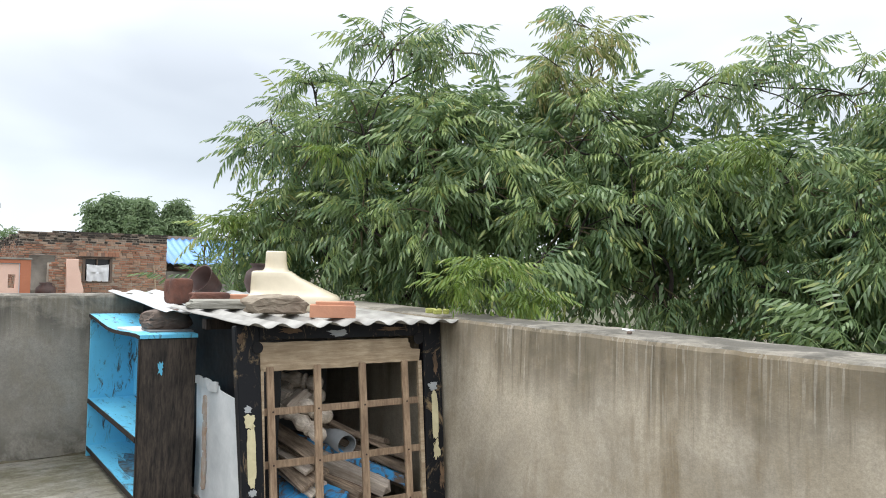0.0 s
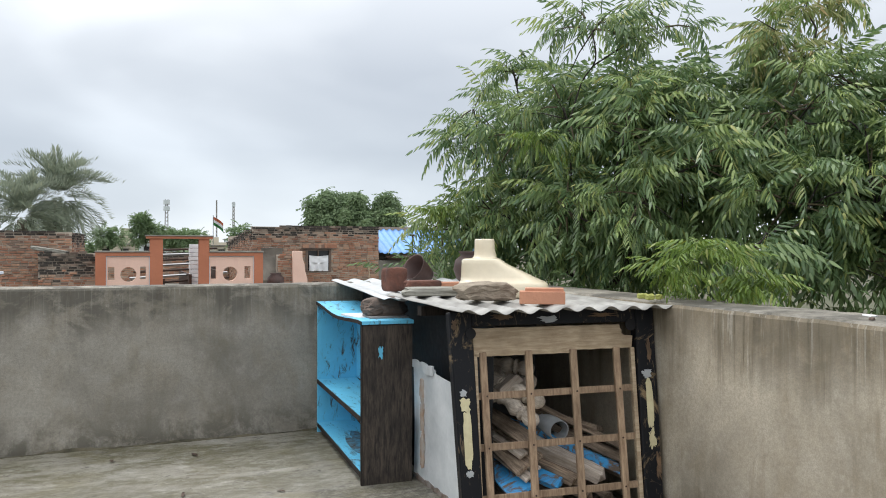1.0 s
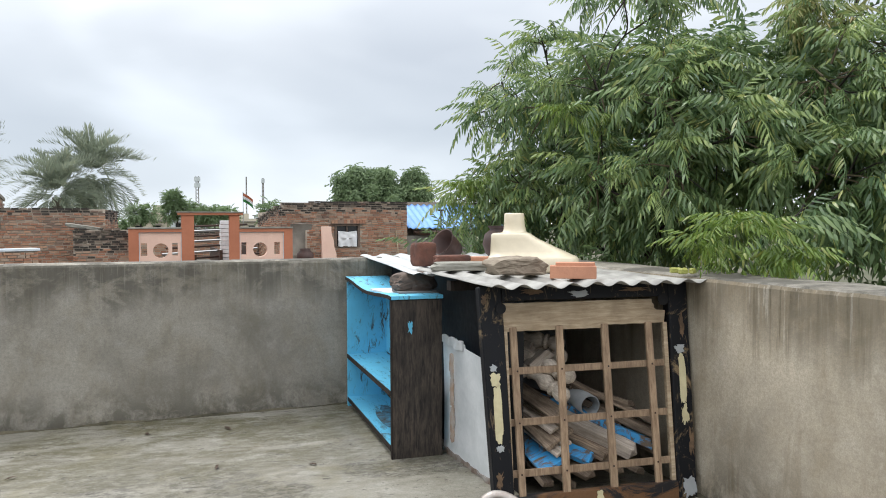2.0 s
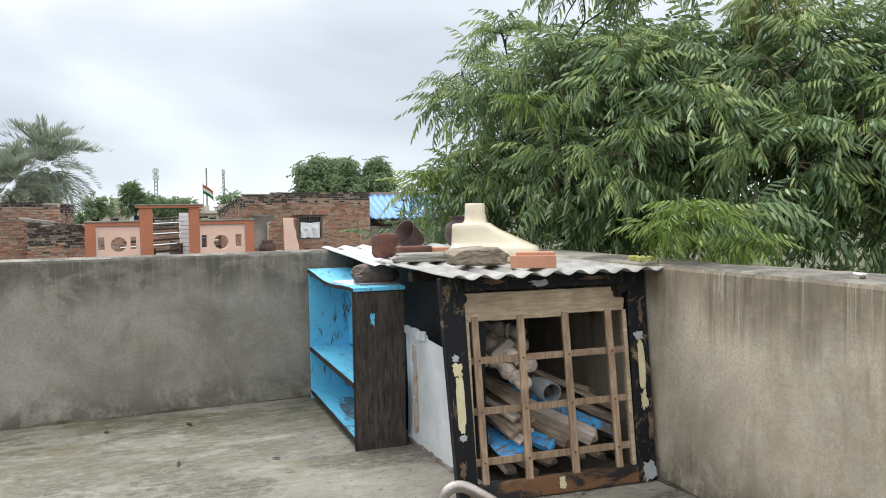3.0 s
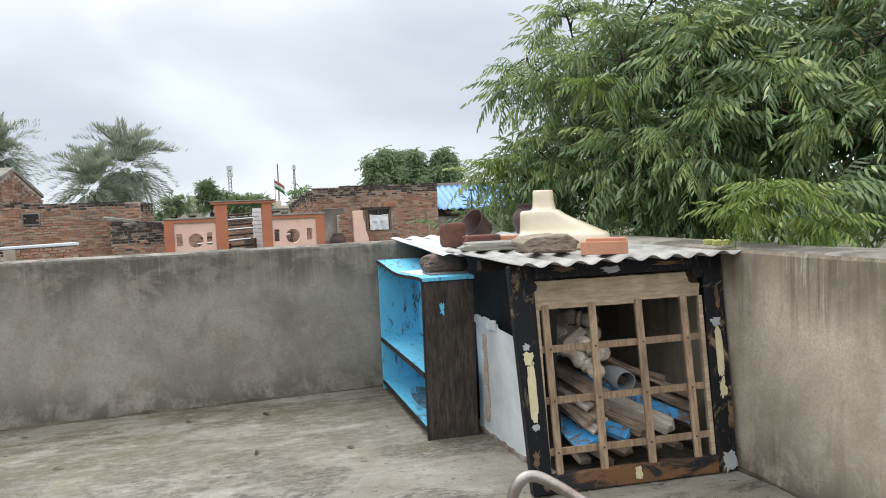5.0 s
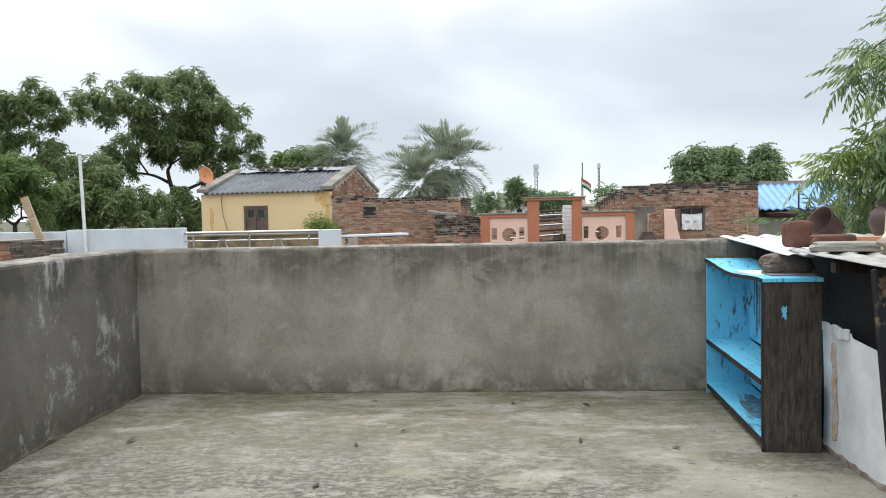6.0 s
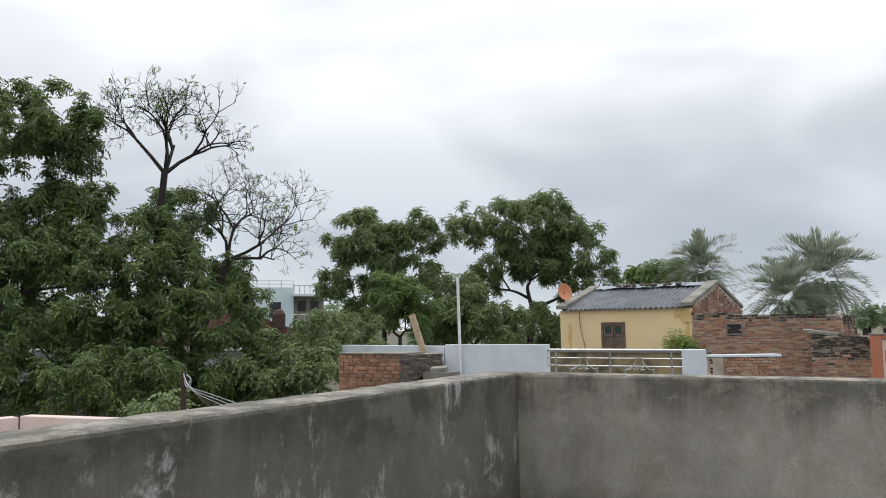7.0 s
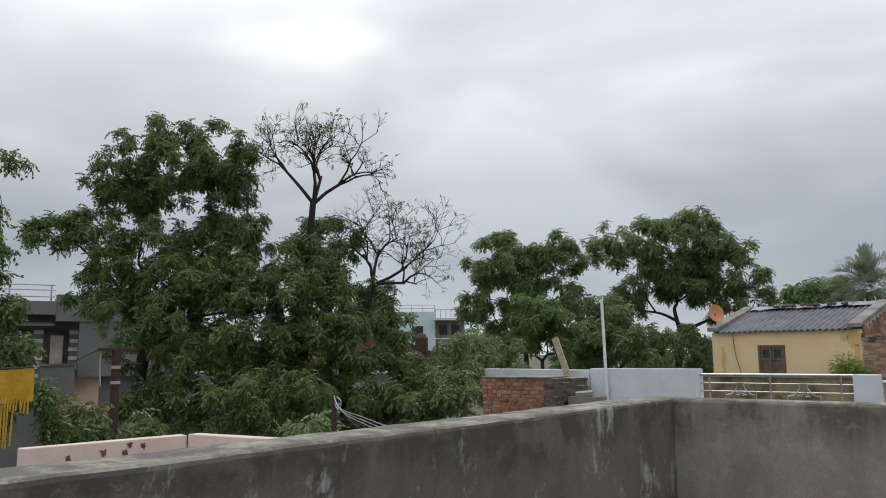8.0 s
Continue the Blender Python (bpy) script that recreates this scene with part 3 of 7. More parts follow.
def fillet(name, p, q, seed):
    """An uneven mossy cement fillet at the foot of a wall."""
    m, length = along(p, q)
    n = int(length / 0.02)
    verts, faces = [], []
    for i in range(n + 1):
        x = length * i / n
        w = max(0.004, 0.022 + 0.030 * noise.noise(Vector((x * 2.3 + seed, 0, 0))) + 0.012 * noise.noise(Vector((x * 17 + seed, 3, 0))))
        hgt = max(0.003, 0.010 + 0.022 * noise.noise(Vector((x * 2.9 + seed, 7, 0))) + 0.008 * noise.noise(Vector((x * 21, 1, seed))))
        verts += [m @ Vector((x, 0.01, hgt)), m @ Vector((x, -w * 0.35, hgt * 0.8)), m @ Vector((x, -w, 0.004)), m @ Vector((x, -w - 0.004, -0.02)), m @ Vector((x, 0.01, -0.02))]
    for i in range(n):
        for j in range(4):
            faces.append((i * 5 + j, i * 5 + j + 5, i * 5 + j + 6, i * 5 + j + 1))
    return tagged(new(name, mesh_of(name, verts, faces, M_MOSS)), "mossy crumbling cement fillet at the wall foot", "fillet", kind="structure")


M_MOSS = plain("mossy_cement", (0.030, 0.028, 0.016), (0.15, 0.13, 0.085), 0.95, 0.0, 5.0, 60.0, 0.6)
fillet("trim_north", (XW, YN), (XE, YN), 1.0)
fillet("trim_east", (XE, YN), (XE, YS), 4.0)
fillet("trim_west", (XW, YS), (XW, YN), 8.0)


# ---- the store in the corner ----
def corrugated(m, width, length, pitch, depth, mat, name, parent=None, sag=0.0, seed=0.0, cut=None):
    """A corrugated sheet: waves across x, running along y, with real thickness."""
    nx, ny = int(width / pitch * 8), max(3, int(length / 0.12))
    verts, faces = [], []
    for layer in (0, 1):
        for j in range(ny + 1):
            for i in range(nx + 1):
                x, y = width * i / nx, length * j / ny
                if cut:
                    y = y * (1 - cut * (1 - x / width))
                z = math.sin(2 * math.pi * x / pitch) * depth / 2 - sag * math.sin(math.pi * y / length)
                z += noise.noise(Vector((x * 2 + seed, y * 2, 0))) * 0.008 - 0.0025 * layer
                verts.append(m @ Vector((x, y, z)))
    k = (nx + 1) * (ny + 1)
    for layer in (0, 1):
        for j in range(ny):
            for i in range(nx):
                a = layer * k + j * (nx + 1) + i
                q = (a, a + 1, a + nx + 2, a + nx + 1)
                faces.append(q if layer == 0 else q[::-1])
    rim = [i for i in range(nx + 1)] + [j * (nx + 1) + nx for j in range(1, ny + 1)] + [ny * (nx + 1) + i for i in range(nx - 1, -1, -1)] + [j * (nx + 1) for j in range(ny - 1, 0, -1)]
    for a, c in zip(rim, rim[1:] + rim[:1]):
        faces.append((a, a + k, c + k, c))
    ob = new(name, mesh_of(name, verts, faces, mat))
    if parent:
        ob.parent = parent
    return smooth(ob)


# leaning lattice frame: x along its foot, z up its face
M_WORN = plain("worn_brown_wood", (0.20, 0.125, 0.07), (0.05, 0.035, 0.025), 0.85, 0.0, 16.0, 70.0, 0.5)
GATE_W, GATE_H = 1.085, 1.075
gx = Vector((2.51, 1.90, 0)) - Vector((1.425, 2.0, 0))
gz = Vector((1.44, 2.135, 1.06)) - Vector((1.425, 2.0, 0))
gx.normalize()
gz = (gz - gx * gz.dot(gx)).normalized()
gy = gz.cross(gx)
GATE = Matrix((gx, gy, gz)).transposed().to_4x4()
GATE.translation = (1.415, 2.0, 0.004)
gate = thing("lattice_window_frame", "black-painted wooden window frame with bare lattice, leaning upright", "window frame", GATE)
LP, RP = 0.098, 0.975
part("post", roughen(prism([(0.012, 0), (LP + 0.012, 0), (LP - 0.012, GATE_H), (-0.03, GATE_H - 0.005)], 0.06, Matrix.Translation((0, -0.03, 0)), 0.006), 0.003), M_BLACK, gate, "black peeling post")
part("post", roughen(prism([(RP, 0), (GATE_W - 0.008, 0), (GATE_W + 0.004, GATE_H), (RP + 0.005, GATE_H)], 0.06, Matrix.Translation((0, -0.03, 0)), 0.006), 0.003), M_BLACK, gate, "black peeling post")
part("top_rail", roughen(box(LP - 0.012, -0.028, GATE_H - 0.075, RP + 0.004, 0.028, GATE_H - 0.002, 0.006), 0.003), M_BLACK, gate)
part("bottom_rail", roughen(box(LP + 0.012, -0.028, 0.0, RP, 0.028, 0.085, 0.006), 0.003), worn_paint("chipped_black_paint", (0.010, 0.010, 0.012), (0.20, 0.10, 0.045), 0.50, 0.6, (1, 1, 3), 3.0), gate, "bottom rail worn to brown wood")
n_ = 30
up = [(0.085 + 0.81 * i / n_, 0.990 + 0.004 * noise.noise(Vector((i * 0.5, 3, 0)))) for i in range(n_ + 1)]
dn = [(0.068 + 0.89 * i / n_, 0.868 + 0.004 * noise.noise(Vector((i * 0.7, 0, 0))) - 0.014 * (i <= 18)) for i in range(n_ + 1)]
part("panel_board", prism([(0.068, 0.90), (0.074, 0.985)] + up + [(0.897, 0.968), (0.908, 0.962), (0.904, 0.946), (0.918, 0.934), (0.968, 0.930)] + dn[::-1], 0.016, Matrix.Translation((0, -0.012, 0)), 0.002), M_PALEWOOD, gate, "bleached bare board with a broken end")
# flat black discs on the face, painting the shade inside two holes
for x, z, r_, lab in ((0.075, 0.965, 0.026, "black disc as the shade in a bolt hole of the frame"), (0.945, 0.985, 0.030, "black disc as the shade in a hole of the frame")):
    part("bolt_hole", lathe([(0.0, 0.0), (r_, 0.0), (r_, 0.003), (0.0, 0.003)], 18, m=Matrix.Translation((x, -0.033, z)) @ pose(0, 0, 0, 90, 0, 0)), M_FLATBLACK, gate, lab)
for x0, x1, w in ((0.153, 0.140, 0.034), (0.380, 0.381, 0.036), (0.632, 0.622, 0.038), (0.875, 0.864, 0.036)):
    part("lattice_upright", roughen(prism([(x0 - w / 2, 0.075), (x0 + w / 2, 0.075), (x1 + w / 2, 0.875), (x1 - w / 2, 0.875)], 0.020, Matrix.Translation((0, -0.022, 0)), 0.003), 0.0025, 9, x0), M_LATH, gate)
for z in (0.185, 0.423, 0.666):
    part("lattice_bar", roughen(box(LP - 0.01, 0.001, z - 0.017, RP, 0.018, z + 0.017, 0.003), 0.002, 9, z), M_LATH, gate)
    for x in (0.15, 0.38, 0.628, 0.87):
        part("nail", lathe([(0.0, 0.0), (0.005, 0.0), (0.004, 0.003), (0.0, 0.003)], 8, m=Matrix.Translation((x, -0.023, z)) @ pose(0, 0, 0, 90, 0, 0)), M_IRON, gate)
part("inner_strip", box(LP - 0.008, -0.012, 0.085, LP + 0.014, 0.012, 0.87, 0.002), M_PALEWOOD, gate)
part("inner_strip", box(RP - 0.024, -0.012, 0.085, RP - 0.002, 0.012, 0.87, 0.002), M_PALEWOOD, gate)


def blot(pts, thick, wob, seed):
    """A flake or smear: a ragged outline with a little thickness."""
    (x0, z0), (x1, z1) = pts
    out = []
    for k in range(26):
        a = 2 * math.pi * k / 26
        r = 1 + wob * noise.noise(Vector((math.cos(a) * 3.6 + seed, math.sin(a) * 3.6, seed)))
        out.append(((x0 + x1) / 2 + (x1 - x0) / 2 * math.copysign(abs(math.cos(a)) ** 0.6, math.cos(a)) * r, (z0 + z1) / 2 + (z1 - z0) / 2 * math.copysign(abs(math.sin(a)) ** 0.6, math.sin(a)) * r))
    return out


for (p, q), seed, ragged in ((((0.022, 0.335), (0.062, 0.61)), 1, 0.30), (((0.010, 0.60), (0.060, 0.665)), 8, 0.7), (((1.012, 0.45), (1.050, 0.705)), 10, 0.30), (((1.016, 0.36), (1.050, 0.45)), 2, 0.8), (((0.525, 0.02), (0.560, 0.080)), 3, 0.45)):
    part("putty_smear", prism(blot((p, q), 0, ragged, seed), 0.004, Matrix.Translation((0, -0.0345, 0)), 0.001), M_PUTTY, gate, "cream putty smear")
for (p, q), seed in ((((0.44, 1.012), (0.54, 1.042)), 4), (((1.0, 0.005), (1.07, 0.10)), 5), (((1.002, 0.715), (1.052, 0.755)), 6), (((0.012, 0.67), (0.045, 0.70)), 12), (((0.030, 0.30), (0.062, 0.33)), 13)):
    part("cement_smear", prism(blot((p, q), 0, 0.6, seed), 0.004, Matrix.Translation((0, -0.034, 0)), 0.001), M_PIPE, gate, "grey cement smear")
for (p, q), seed in ((((-0.02, 0.985), (0.010, 1.03)), 31), (((0.02, 0.13), (0.05, 0.20)), 32), (((1.03, 0.80), (1.055, 0.90)), 33), (((0.20, 1.03), (0.29, 1.055)), 34), (((0.72, 1.03), (0.86, 1.05)), 35), (((1.045, 0.20), (1.070, 0.33)), 36), (((0.06, 0.02), (0.10, 0.09)), 37)):
    part("worn_patch", prism(blot((p, q), 0, 0.9, seed), 0.003, Matrix.Translation((0, -0.0335, 0)), 0.0008), M_WORN, gate, "patch worn to brown wood")

# tin side of the store
tin = thing("tin_side_sheet", "flat galvanised sheet standing as the side of the store", "metal sheet")
b = prism([(2.36, 0.0), (3.09, 0.003), (3.10, 0.69), (2.76, 0.685), (2.75, 0.665), (2.30, 0.63)], 0.004, Matrix(((0, 1, 0, 1.60), (1, 0, 0, 0), (0, 0, 1, 0.002), (0, 0, 0, 1))))
bmesh.ops.triangulate(b, faces=b.faces)
bmesh.ops.subdivide_edges(b, edges=list(b.edges), cuts=5, use_grid_fill=True)
for v in b.verts:
    v.co.x += 0.012 * noise.noise(Vector((v.co.y * 2.4, v.co.z * 2.0, 3)))
part("sheet", b, M_ZINC, tin)
TAPE = plain("rusty_tape", (0.46, 0.33, 0.24), (0.50, 0.48, 0.45), 0.8, scale=14.0)
b = box(1.586, 2.765, 0.655, 1.598, 3.095, 0.705, 0.002)
bmesh.ops.subdivide_edges(b, edges=[e for e in b.edges if e.calc_length() > 0.2], cuts=22)
part("folded_edge", roughen(b, 0.016, 16, 2.0), M_ZINC, tin, "crumpled folded top edge")
b = box(1.592, 2.34, 0.0, 1.604, 3.09, 0.028, 0.002)
bmesh.ops.subdivide_edges(b, edges=[e for e in b.edges if e.calc_length() > 0.2], cuts=30)
part("rusted_foot", roughen(b, 0.014, 18, 5.0), plain("rusted_tin", (0.12, 0.075, 0.05), (0.34, 0.33, 0.31), 0.85, scale=9.0), tin, "rusted lower edge")

for (p, q), seed in ((((2.918, 0.10), (2.962, 0.30)), 21), (((2.926, 0.31), (2.968, 0.47)), 22), (((2.930, 0.48), (2.972, 0.61)), 23)):
    part("rust_strip", prism(blot((p, q), 0, 0.7, seed), 0.012, Matrix(((0, 1, 0, 1.588), (1, 0, 0, 0), (0, 0, 1, 0), (0, 0, 0, 1)))), TAPE, tin, "rusty strip of old tape")

# near-black sheet inside closing the back of the store and the gap above the tin
lining = thing("black_lining_sheet", "near-black upright sheet inside the store", "sheeting")
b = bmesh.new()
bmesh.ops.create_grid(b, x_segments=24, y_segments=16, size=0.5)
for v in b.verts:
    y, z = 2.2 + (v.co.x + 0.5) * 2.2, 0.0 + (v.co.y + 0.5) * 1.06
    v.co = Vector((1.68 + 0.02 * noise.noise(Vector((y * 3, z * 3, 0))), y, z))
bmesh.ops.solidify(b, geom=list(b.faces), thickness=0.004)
part("side_curtain", b, M_FLATBLACK, lining)
back_board = thing("store_back_board", "dark board closing the rear of the store", "board")
part("board", box(1.70, 3.20, 0.0, XE - 0.01, 3.225, 1.05, 0.003), M_GREYWALL, back_board)

# roof of the store: two tin sheets
SHEET = 1.083
corr = corrugated(Matrix.Translation((1.385, 1.935, SHEET)) @ pose(0, 0, 0, 0.3, 0.0, -3.5), 1.16, 1.25, 0.125, 0.024, M_ROOFZINC, "corrugated_roof_sheet", None, 0.0, 1.0)
tagged(corr, "weathered corrugated tin sheet roofing the store", "roof sheet")
rear = corrugated(Matrix.Translation((1.395, 3.05, SHEET - 0.012)) @ pose(0, 0, 0, 1.5, 0.0, -4.5), 1.06, 1.72, 0.15, 0.02, plain("pale_tin", (0.66, 0.67, 0.67), (0.42, 0.43, 0.43), 0.5, 0.3, 4, 30, 0.2), "corrugated_roof_sheet", None, 0.0, 4.0)
tagged(rear, "pale corrugated tin sheet resting on the rear parapet", "roof sheet")
beam = thing("roof_batten", "dark timber batten carrying the tin roof", "batten")
part("bar", box(1.45, 2.60, SHEET - 0.075, XE - 0.004, 2.66, SHEET - 0.022, 0.004), M_DARKWOOD, beam)

# blue bookcase with dark end board
SH = along((1.25, 3.04), (1.335, 4.43))[0]
case = thing("bookcase", "worn blue wooden bookcase with a dark bare end board", "bookcase", SH)
SL, SD = 1.385, 0.305
M_SCUFF = worn_paint("scuffed_blue_paint", (0.09, 0.36, 0.55), (0.10, 0.088, 0.07), 0.47, 0.7, (1, 1, 1), 16.0, 0.12)
part("end_board", roughen(box(-0.022, -SD, 0.0, 0.0, 0.0, 0.925, 0.003), 0.002), wood("weathered_black_board", (0.082, 0.063, 0.049), (0.012, 0.010, 0.009), (1, 1, 7), 0.75, 0.0), case, "dark unpainted end board")
part("end_board", roughen(box(SL - 0.022, -SD, 0.0, SL, 0.0, 0.945, 0.003), 0.002), M_BLUE, case, "blue end board")
for z in (0.075, 0.395):
    b = box(0.002, -SD + 0.012, z - 0.024, SL - 0.024, -0.001, z, 0.002)
    bmesh.ops.subdivide_edges(b, edges=[e for e in b.edges if e.calc_length() > 0.5], cuts=12)
    for v in b.verts:
        v.co.z -= 0.012 * math.sin(math.pi * v.co.x / SL)
    part("shelf_board", b, M_BLUE, case)
b = box(-0.03, -SD - 0.005, 0.93, SL + 0.004, 0.006, 0.952, 0.002)
bmesh.ops.subdivide_edges(b, edges=[e for e in b.edges if e.calc_length() > 0.5], cuts=16)
for v in b.verts:
    x = v.co.x / SL
    v.co.z += 0.02 * x - 0.03 * math.sin(math.pi * min(1, max(0, x))) ** 2
part("top_board", b, M_BLUE, case, "bowed blue top board")
part("back_board", box(1.06, -SD, 0.40, SL - 0.022, -SD + 0.010, 0.92, 0.001), M_BLUE, case, "blue back board with a broken end")
part("back_board", box(0.02, -SD, 0.08, SL - 0.022, -SD + 0.010, 0.37, 0.001), M_BLUE, case, "lower blue back board")
for k, (x0, x1, z0, z1) in enumerate(((1.10, 1.125, 0.52, 0.78), (1.15, 1.19, 0.50, 0.86), (1.22, 1.24, 0.60, 0.84))):
    part("bare_streak", prism(blot(((x0, z0), (x1, z1)), 0, 1.0, 40 + k), 0.002, Matrix.Translation((0, -SD + 0.0105, 0))), M_SCUFF, case, "streak of paint worn to dark wood")
part("dirt_patch", prism(blot(((0.35, -0.27), (0.95, -0.09)), 0, 0.7, 51), 0.002, Matrix(((1, 0, 0, 0), (0, 0, 1, 0), (0, 1, 0, 0.0665), (0, 0, 0, 1)))), M_SCUFF, case, "brown dirt lying on the bottom shelf")
part("paint_fleck", prism(blot(((0.10, 0.74), (0.125, 0.80)), 0, 0.8, 9), 0.002, Matrix(((0, -1, 0, -0.0225), (-1, 0, 0, 0), (0, 0, 1, 0), (0, 0, 0, 1)))), M_BLUE, case, "blue paint fleck")
for z in (0.058, 0.378):
    part("worn_edge", roughen(box(0.004, -0.003, z - 0.013, SL - 0.026, 0.004, z + 0.015, 0.001), 0.005, 14), M_DARKWOOD, case, "worn bare front edge")
b = box(-0.03, 0.004, 0.928, SL + 0.004, 0.009, 0.950, 0.001)
bmesh.ops.subdivide_edges(b, edges=[e for e in b.edges if e.calc_length() > 0.5], cuts=16)
for v in b.verts:
    x = v.co.x / SL
    v.co.z += 0.02 * x - 0.03 * math.sin(math.pi * min(1, max(0, x))) ** 2
part("worn_edge", roughen(b, 0.003, 14), M_DARKWOOD, case, "worn bare front edge")
part("worn_edge", roughen(box(-0.026, -0.003, 0.0, 0.004, 0.004, 0.925, 0.001), 0.004, 12), M_DARKWOOD, case, "worn bare front edge")
part("bottom_batten", box(0.02, -SD + 0.02, 0.0, 0.05, -0.06, 0.050, 0.002), M_DARKWOOD, case)
part("bottom_batten", box(SL - 0.06, -SD + 0.02, 0.0, SL - 0.03, -0.06, 0.050, 0.002), M_DARKWOOD, case)

# things on the bookcase
rock = tagged(part("stone", rubble((0.26, 0.15, 0.115), 3.3, 3, 0.22), M_DARKSTONE), "brown broken stone lying on the bookcase", "stone")
rock.matrix_basis = pose(1.475, 3.27, 0.954, 0, 0, -10)
tray = tagged(part("white_tile", box(-0.11, -0.15, 0, 0.11, 0.15, 0.012, 0.002), M_CLOTH), "white ribbed tile lying on the bookcase", "tile")
tray.matrix_basis = pose(1.40, 3.42, 0.938, 0.5, 0, 6)
tray = tagged(part("dark_tile", box(-0.12, -0.12, 0, 0.12, 0.12, 0.016, 0.002), M_GREYWALL), "dark slab under a stone on the bookcase", "tile")
tray.matrix_basis = pose(1.465, 3.235, 0.9445, 0, 0, -6)


# things on the tin roof
def put(name, bm, mat, m, label, category, group=""):
    ob = part(name, bm, mat)
    ob.matrix_basis = m
    return tagged(ob, label, category, group)


RT = SHEET + 0.016
pan = thing("squat_toilet_pan", "cream ceramic squat toilet pan lying upside down on the tin roof", "toilet pan", pose(2.01, 2.685, RT, 0, 0, -28))


def pan_ring(b, m, z, x0, x1, w, p=3.0, n=40):
    ring = []
    for k in range(n):
        a = 2 * math.pi * k / n
        c, s_ = math.cos(a), math.sin(a)
        ring.append(b.verts.new(m @ Vector(((x0 + x1) / 2 + (x1 - x0) / 2 * math.copysign(abs(c) ** (2 / p), c), w * math.copysign(abs(s_) ** (2 / p), s_), z(c) if callable(z) else z))))
    return ring


def skin(b, rings):
    for lo, hi in zip(rings, rings[1:]):
        for k in range(len(lo)):
            b.faces.new((lo[k], lo[(k + 1) % len(lo)], hi[(k + 1) % len(lo)], hi[k]))


b = bmesh.new()
I4 = Matrix.Identity(4)
R_ = [pan_ring(b, I4, z * 0.91, x0 * 0.88 - 0.022, x1 * 0.86 - 0.022, w, p) for z, x0, x1, w, p in (
    (0.0, -0.285, 0.300, 0.200, 4), (0.012, -0.292, 0.308, 0.206, 4), (0.080, -0.288, 0.298, 0.198, 4), (0.094, -0.280, 0.282, 0.185, 4), (0.100, -0.274, 0.262, 0.168, 4),
    (0.125, -0.272, 0.205, 0.152, 4), (0.160, -0.270, 0.125, 0.142, 4.5), (0.200, -0.267, 0.035, 0.132, 5), (0.226, -0.266, -0.006, 0.130, 5), (0.234, -0.258, -0.016, 0.124, 5), (0.236, -0.246, -0.020, 0.116, 4.5),
    (0.238, -0.210, -0.030, 0.094, 3.5), (0.242, -0.198, -0.038, 0.086, 2.6), (0.248, -0.193, -0.042, 0.081, 2.4), (0.262, -0.188, -0.046, 0.076, 2.3), (0.300, -0.186, -0.054, 0.070, 2.2), (0.350, -0.185, -0.056, 0.068, 2.2), (0.360, -0.180, -0.060, 0.063, 2.2), (0.360, -0.168, -0.072, 0.050, 2.2), (0.330, -0.166, -0.074, 0.048, 2.2))]
skin(b, R_)
b.faces.new(R_[0][::-1])
b.faces.new(R_[-1])
smooth(part("bowl", b, M_CREAM, pan, "stepped cream bowl with its outlet neck upward"))
brick_ = put("pressed_brick", box(-0.112, -0.054, 0, 0.112, 0.054, 0.062, 0.004), M_PINKBRICK, pose(1.895, 2.09, RT, 0, 0, -30), "new pink pressed brick on the tin roof", "brick", "bricks on the tin roof")
part("frog", box(-0.085, -0.038, 0.058, 0.105, 0.05, 0.078, 0.004), M_PINKBRICK, brick_)
put("stone", rubble((0.31, 0.17, 0.095), 7.7, 3, 0.24), M_STONE, pose(1.72, 2.38, RT, 0, 0, -22), "flat broken brown stone on the tin roof", "stone", "stones on the tin roof")
put("stone_slab", rubble((0.42, 0.17, 0.05), 1.9, 3, 0.08), M_SLAB, pose(1.66, 2.86, RT, 0, 0, -20), "long flat grey stone slab on the tin roof", "stone", "stones on the tin roof")
put("old_brick", rubble((0.23, 0.11, 0.075), 5.1, 3, 0.08), M_OLDBRICK, pose(1.72, 3.26, RT, 0, 0, -8), "dark old brick lying flat on the tin roof", "brick", "bricks on the tin roof")
put("old_brick", rubble((0.15, 0.11, 0.16), 9.4, 3, 0.07), M_OLDBRICK, pose(1.60, 3.45, RT - 0.005, 0, 0, 12), "broken old brick standing on the tin roof", "brick", "bricks on the tin roof")
put("pressed_brick", box(-0.112, -0.054, 0, 0.112, 0.054, 0.062, 0.004), M_PINKBRICK, pose(1.90, 3.30, RT - 0.005, 0, 0, -12), "pink brick half hidden behind the slab", "brick", "bricks on the tin roof")
pot = put("clay_pot", lathe([(0.02, 0.0), (0.06, 0.004), (0.13, 0.06), (0.155, 0.13), (0.14, 0.20), (0.10, 0.235), (0.115, 0.262), (0.12, 0.262), (0.095, 0.23), (0.0, 0.06)]), M_CLAY, pose(2.33, 3.78, RT - 0.01), "dark round clay pot on the tin roof", "pot")
smooth(pot)
pot = put("clay_pot", lathe([(0.02, 0.0), (0.055, 0.004), (0.075, 0.07), (0.09, 0.15), (0.098, 0.155), (0.088, 0.15), (0.07, 0.07), (0.0, 0.02)]), M_CLAY, pose(1.90, 3.62, RT + 0.075, 0, -62, 20), "brown clay flowerpot tipped on its side", "pot")
smooth(pot)

# firewood and scrap inside the store
rng = random.Random(5)


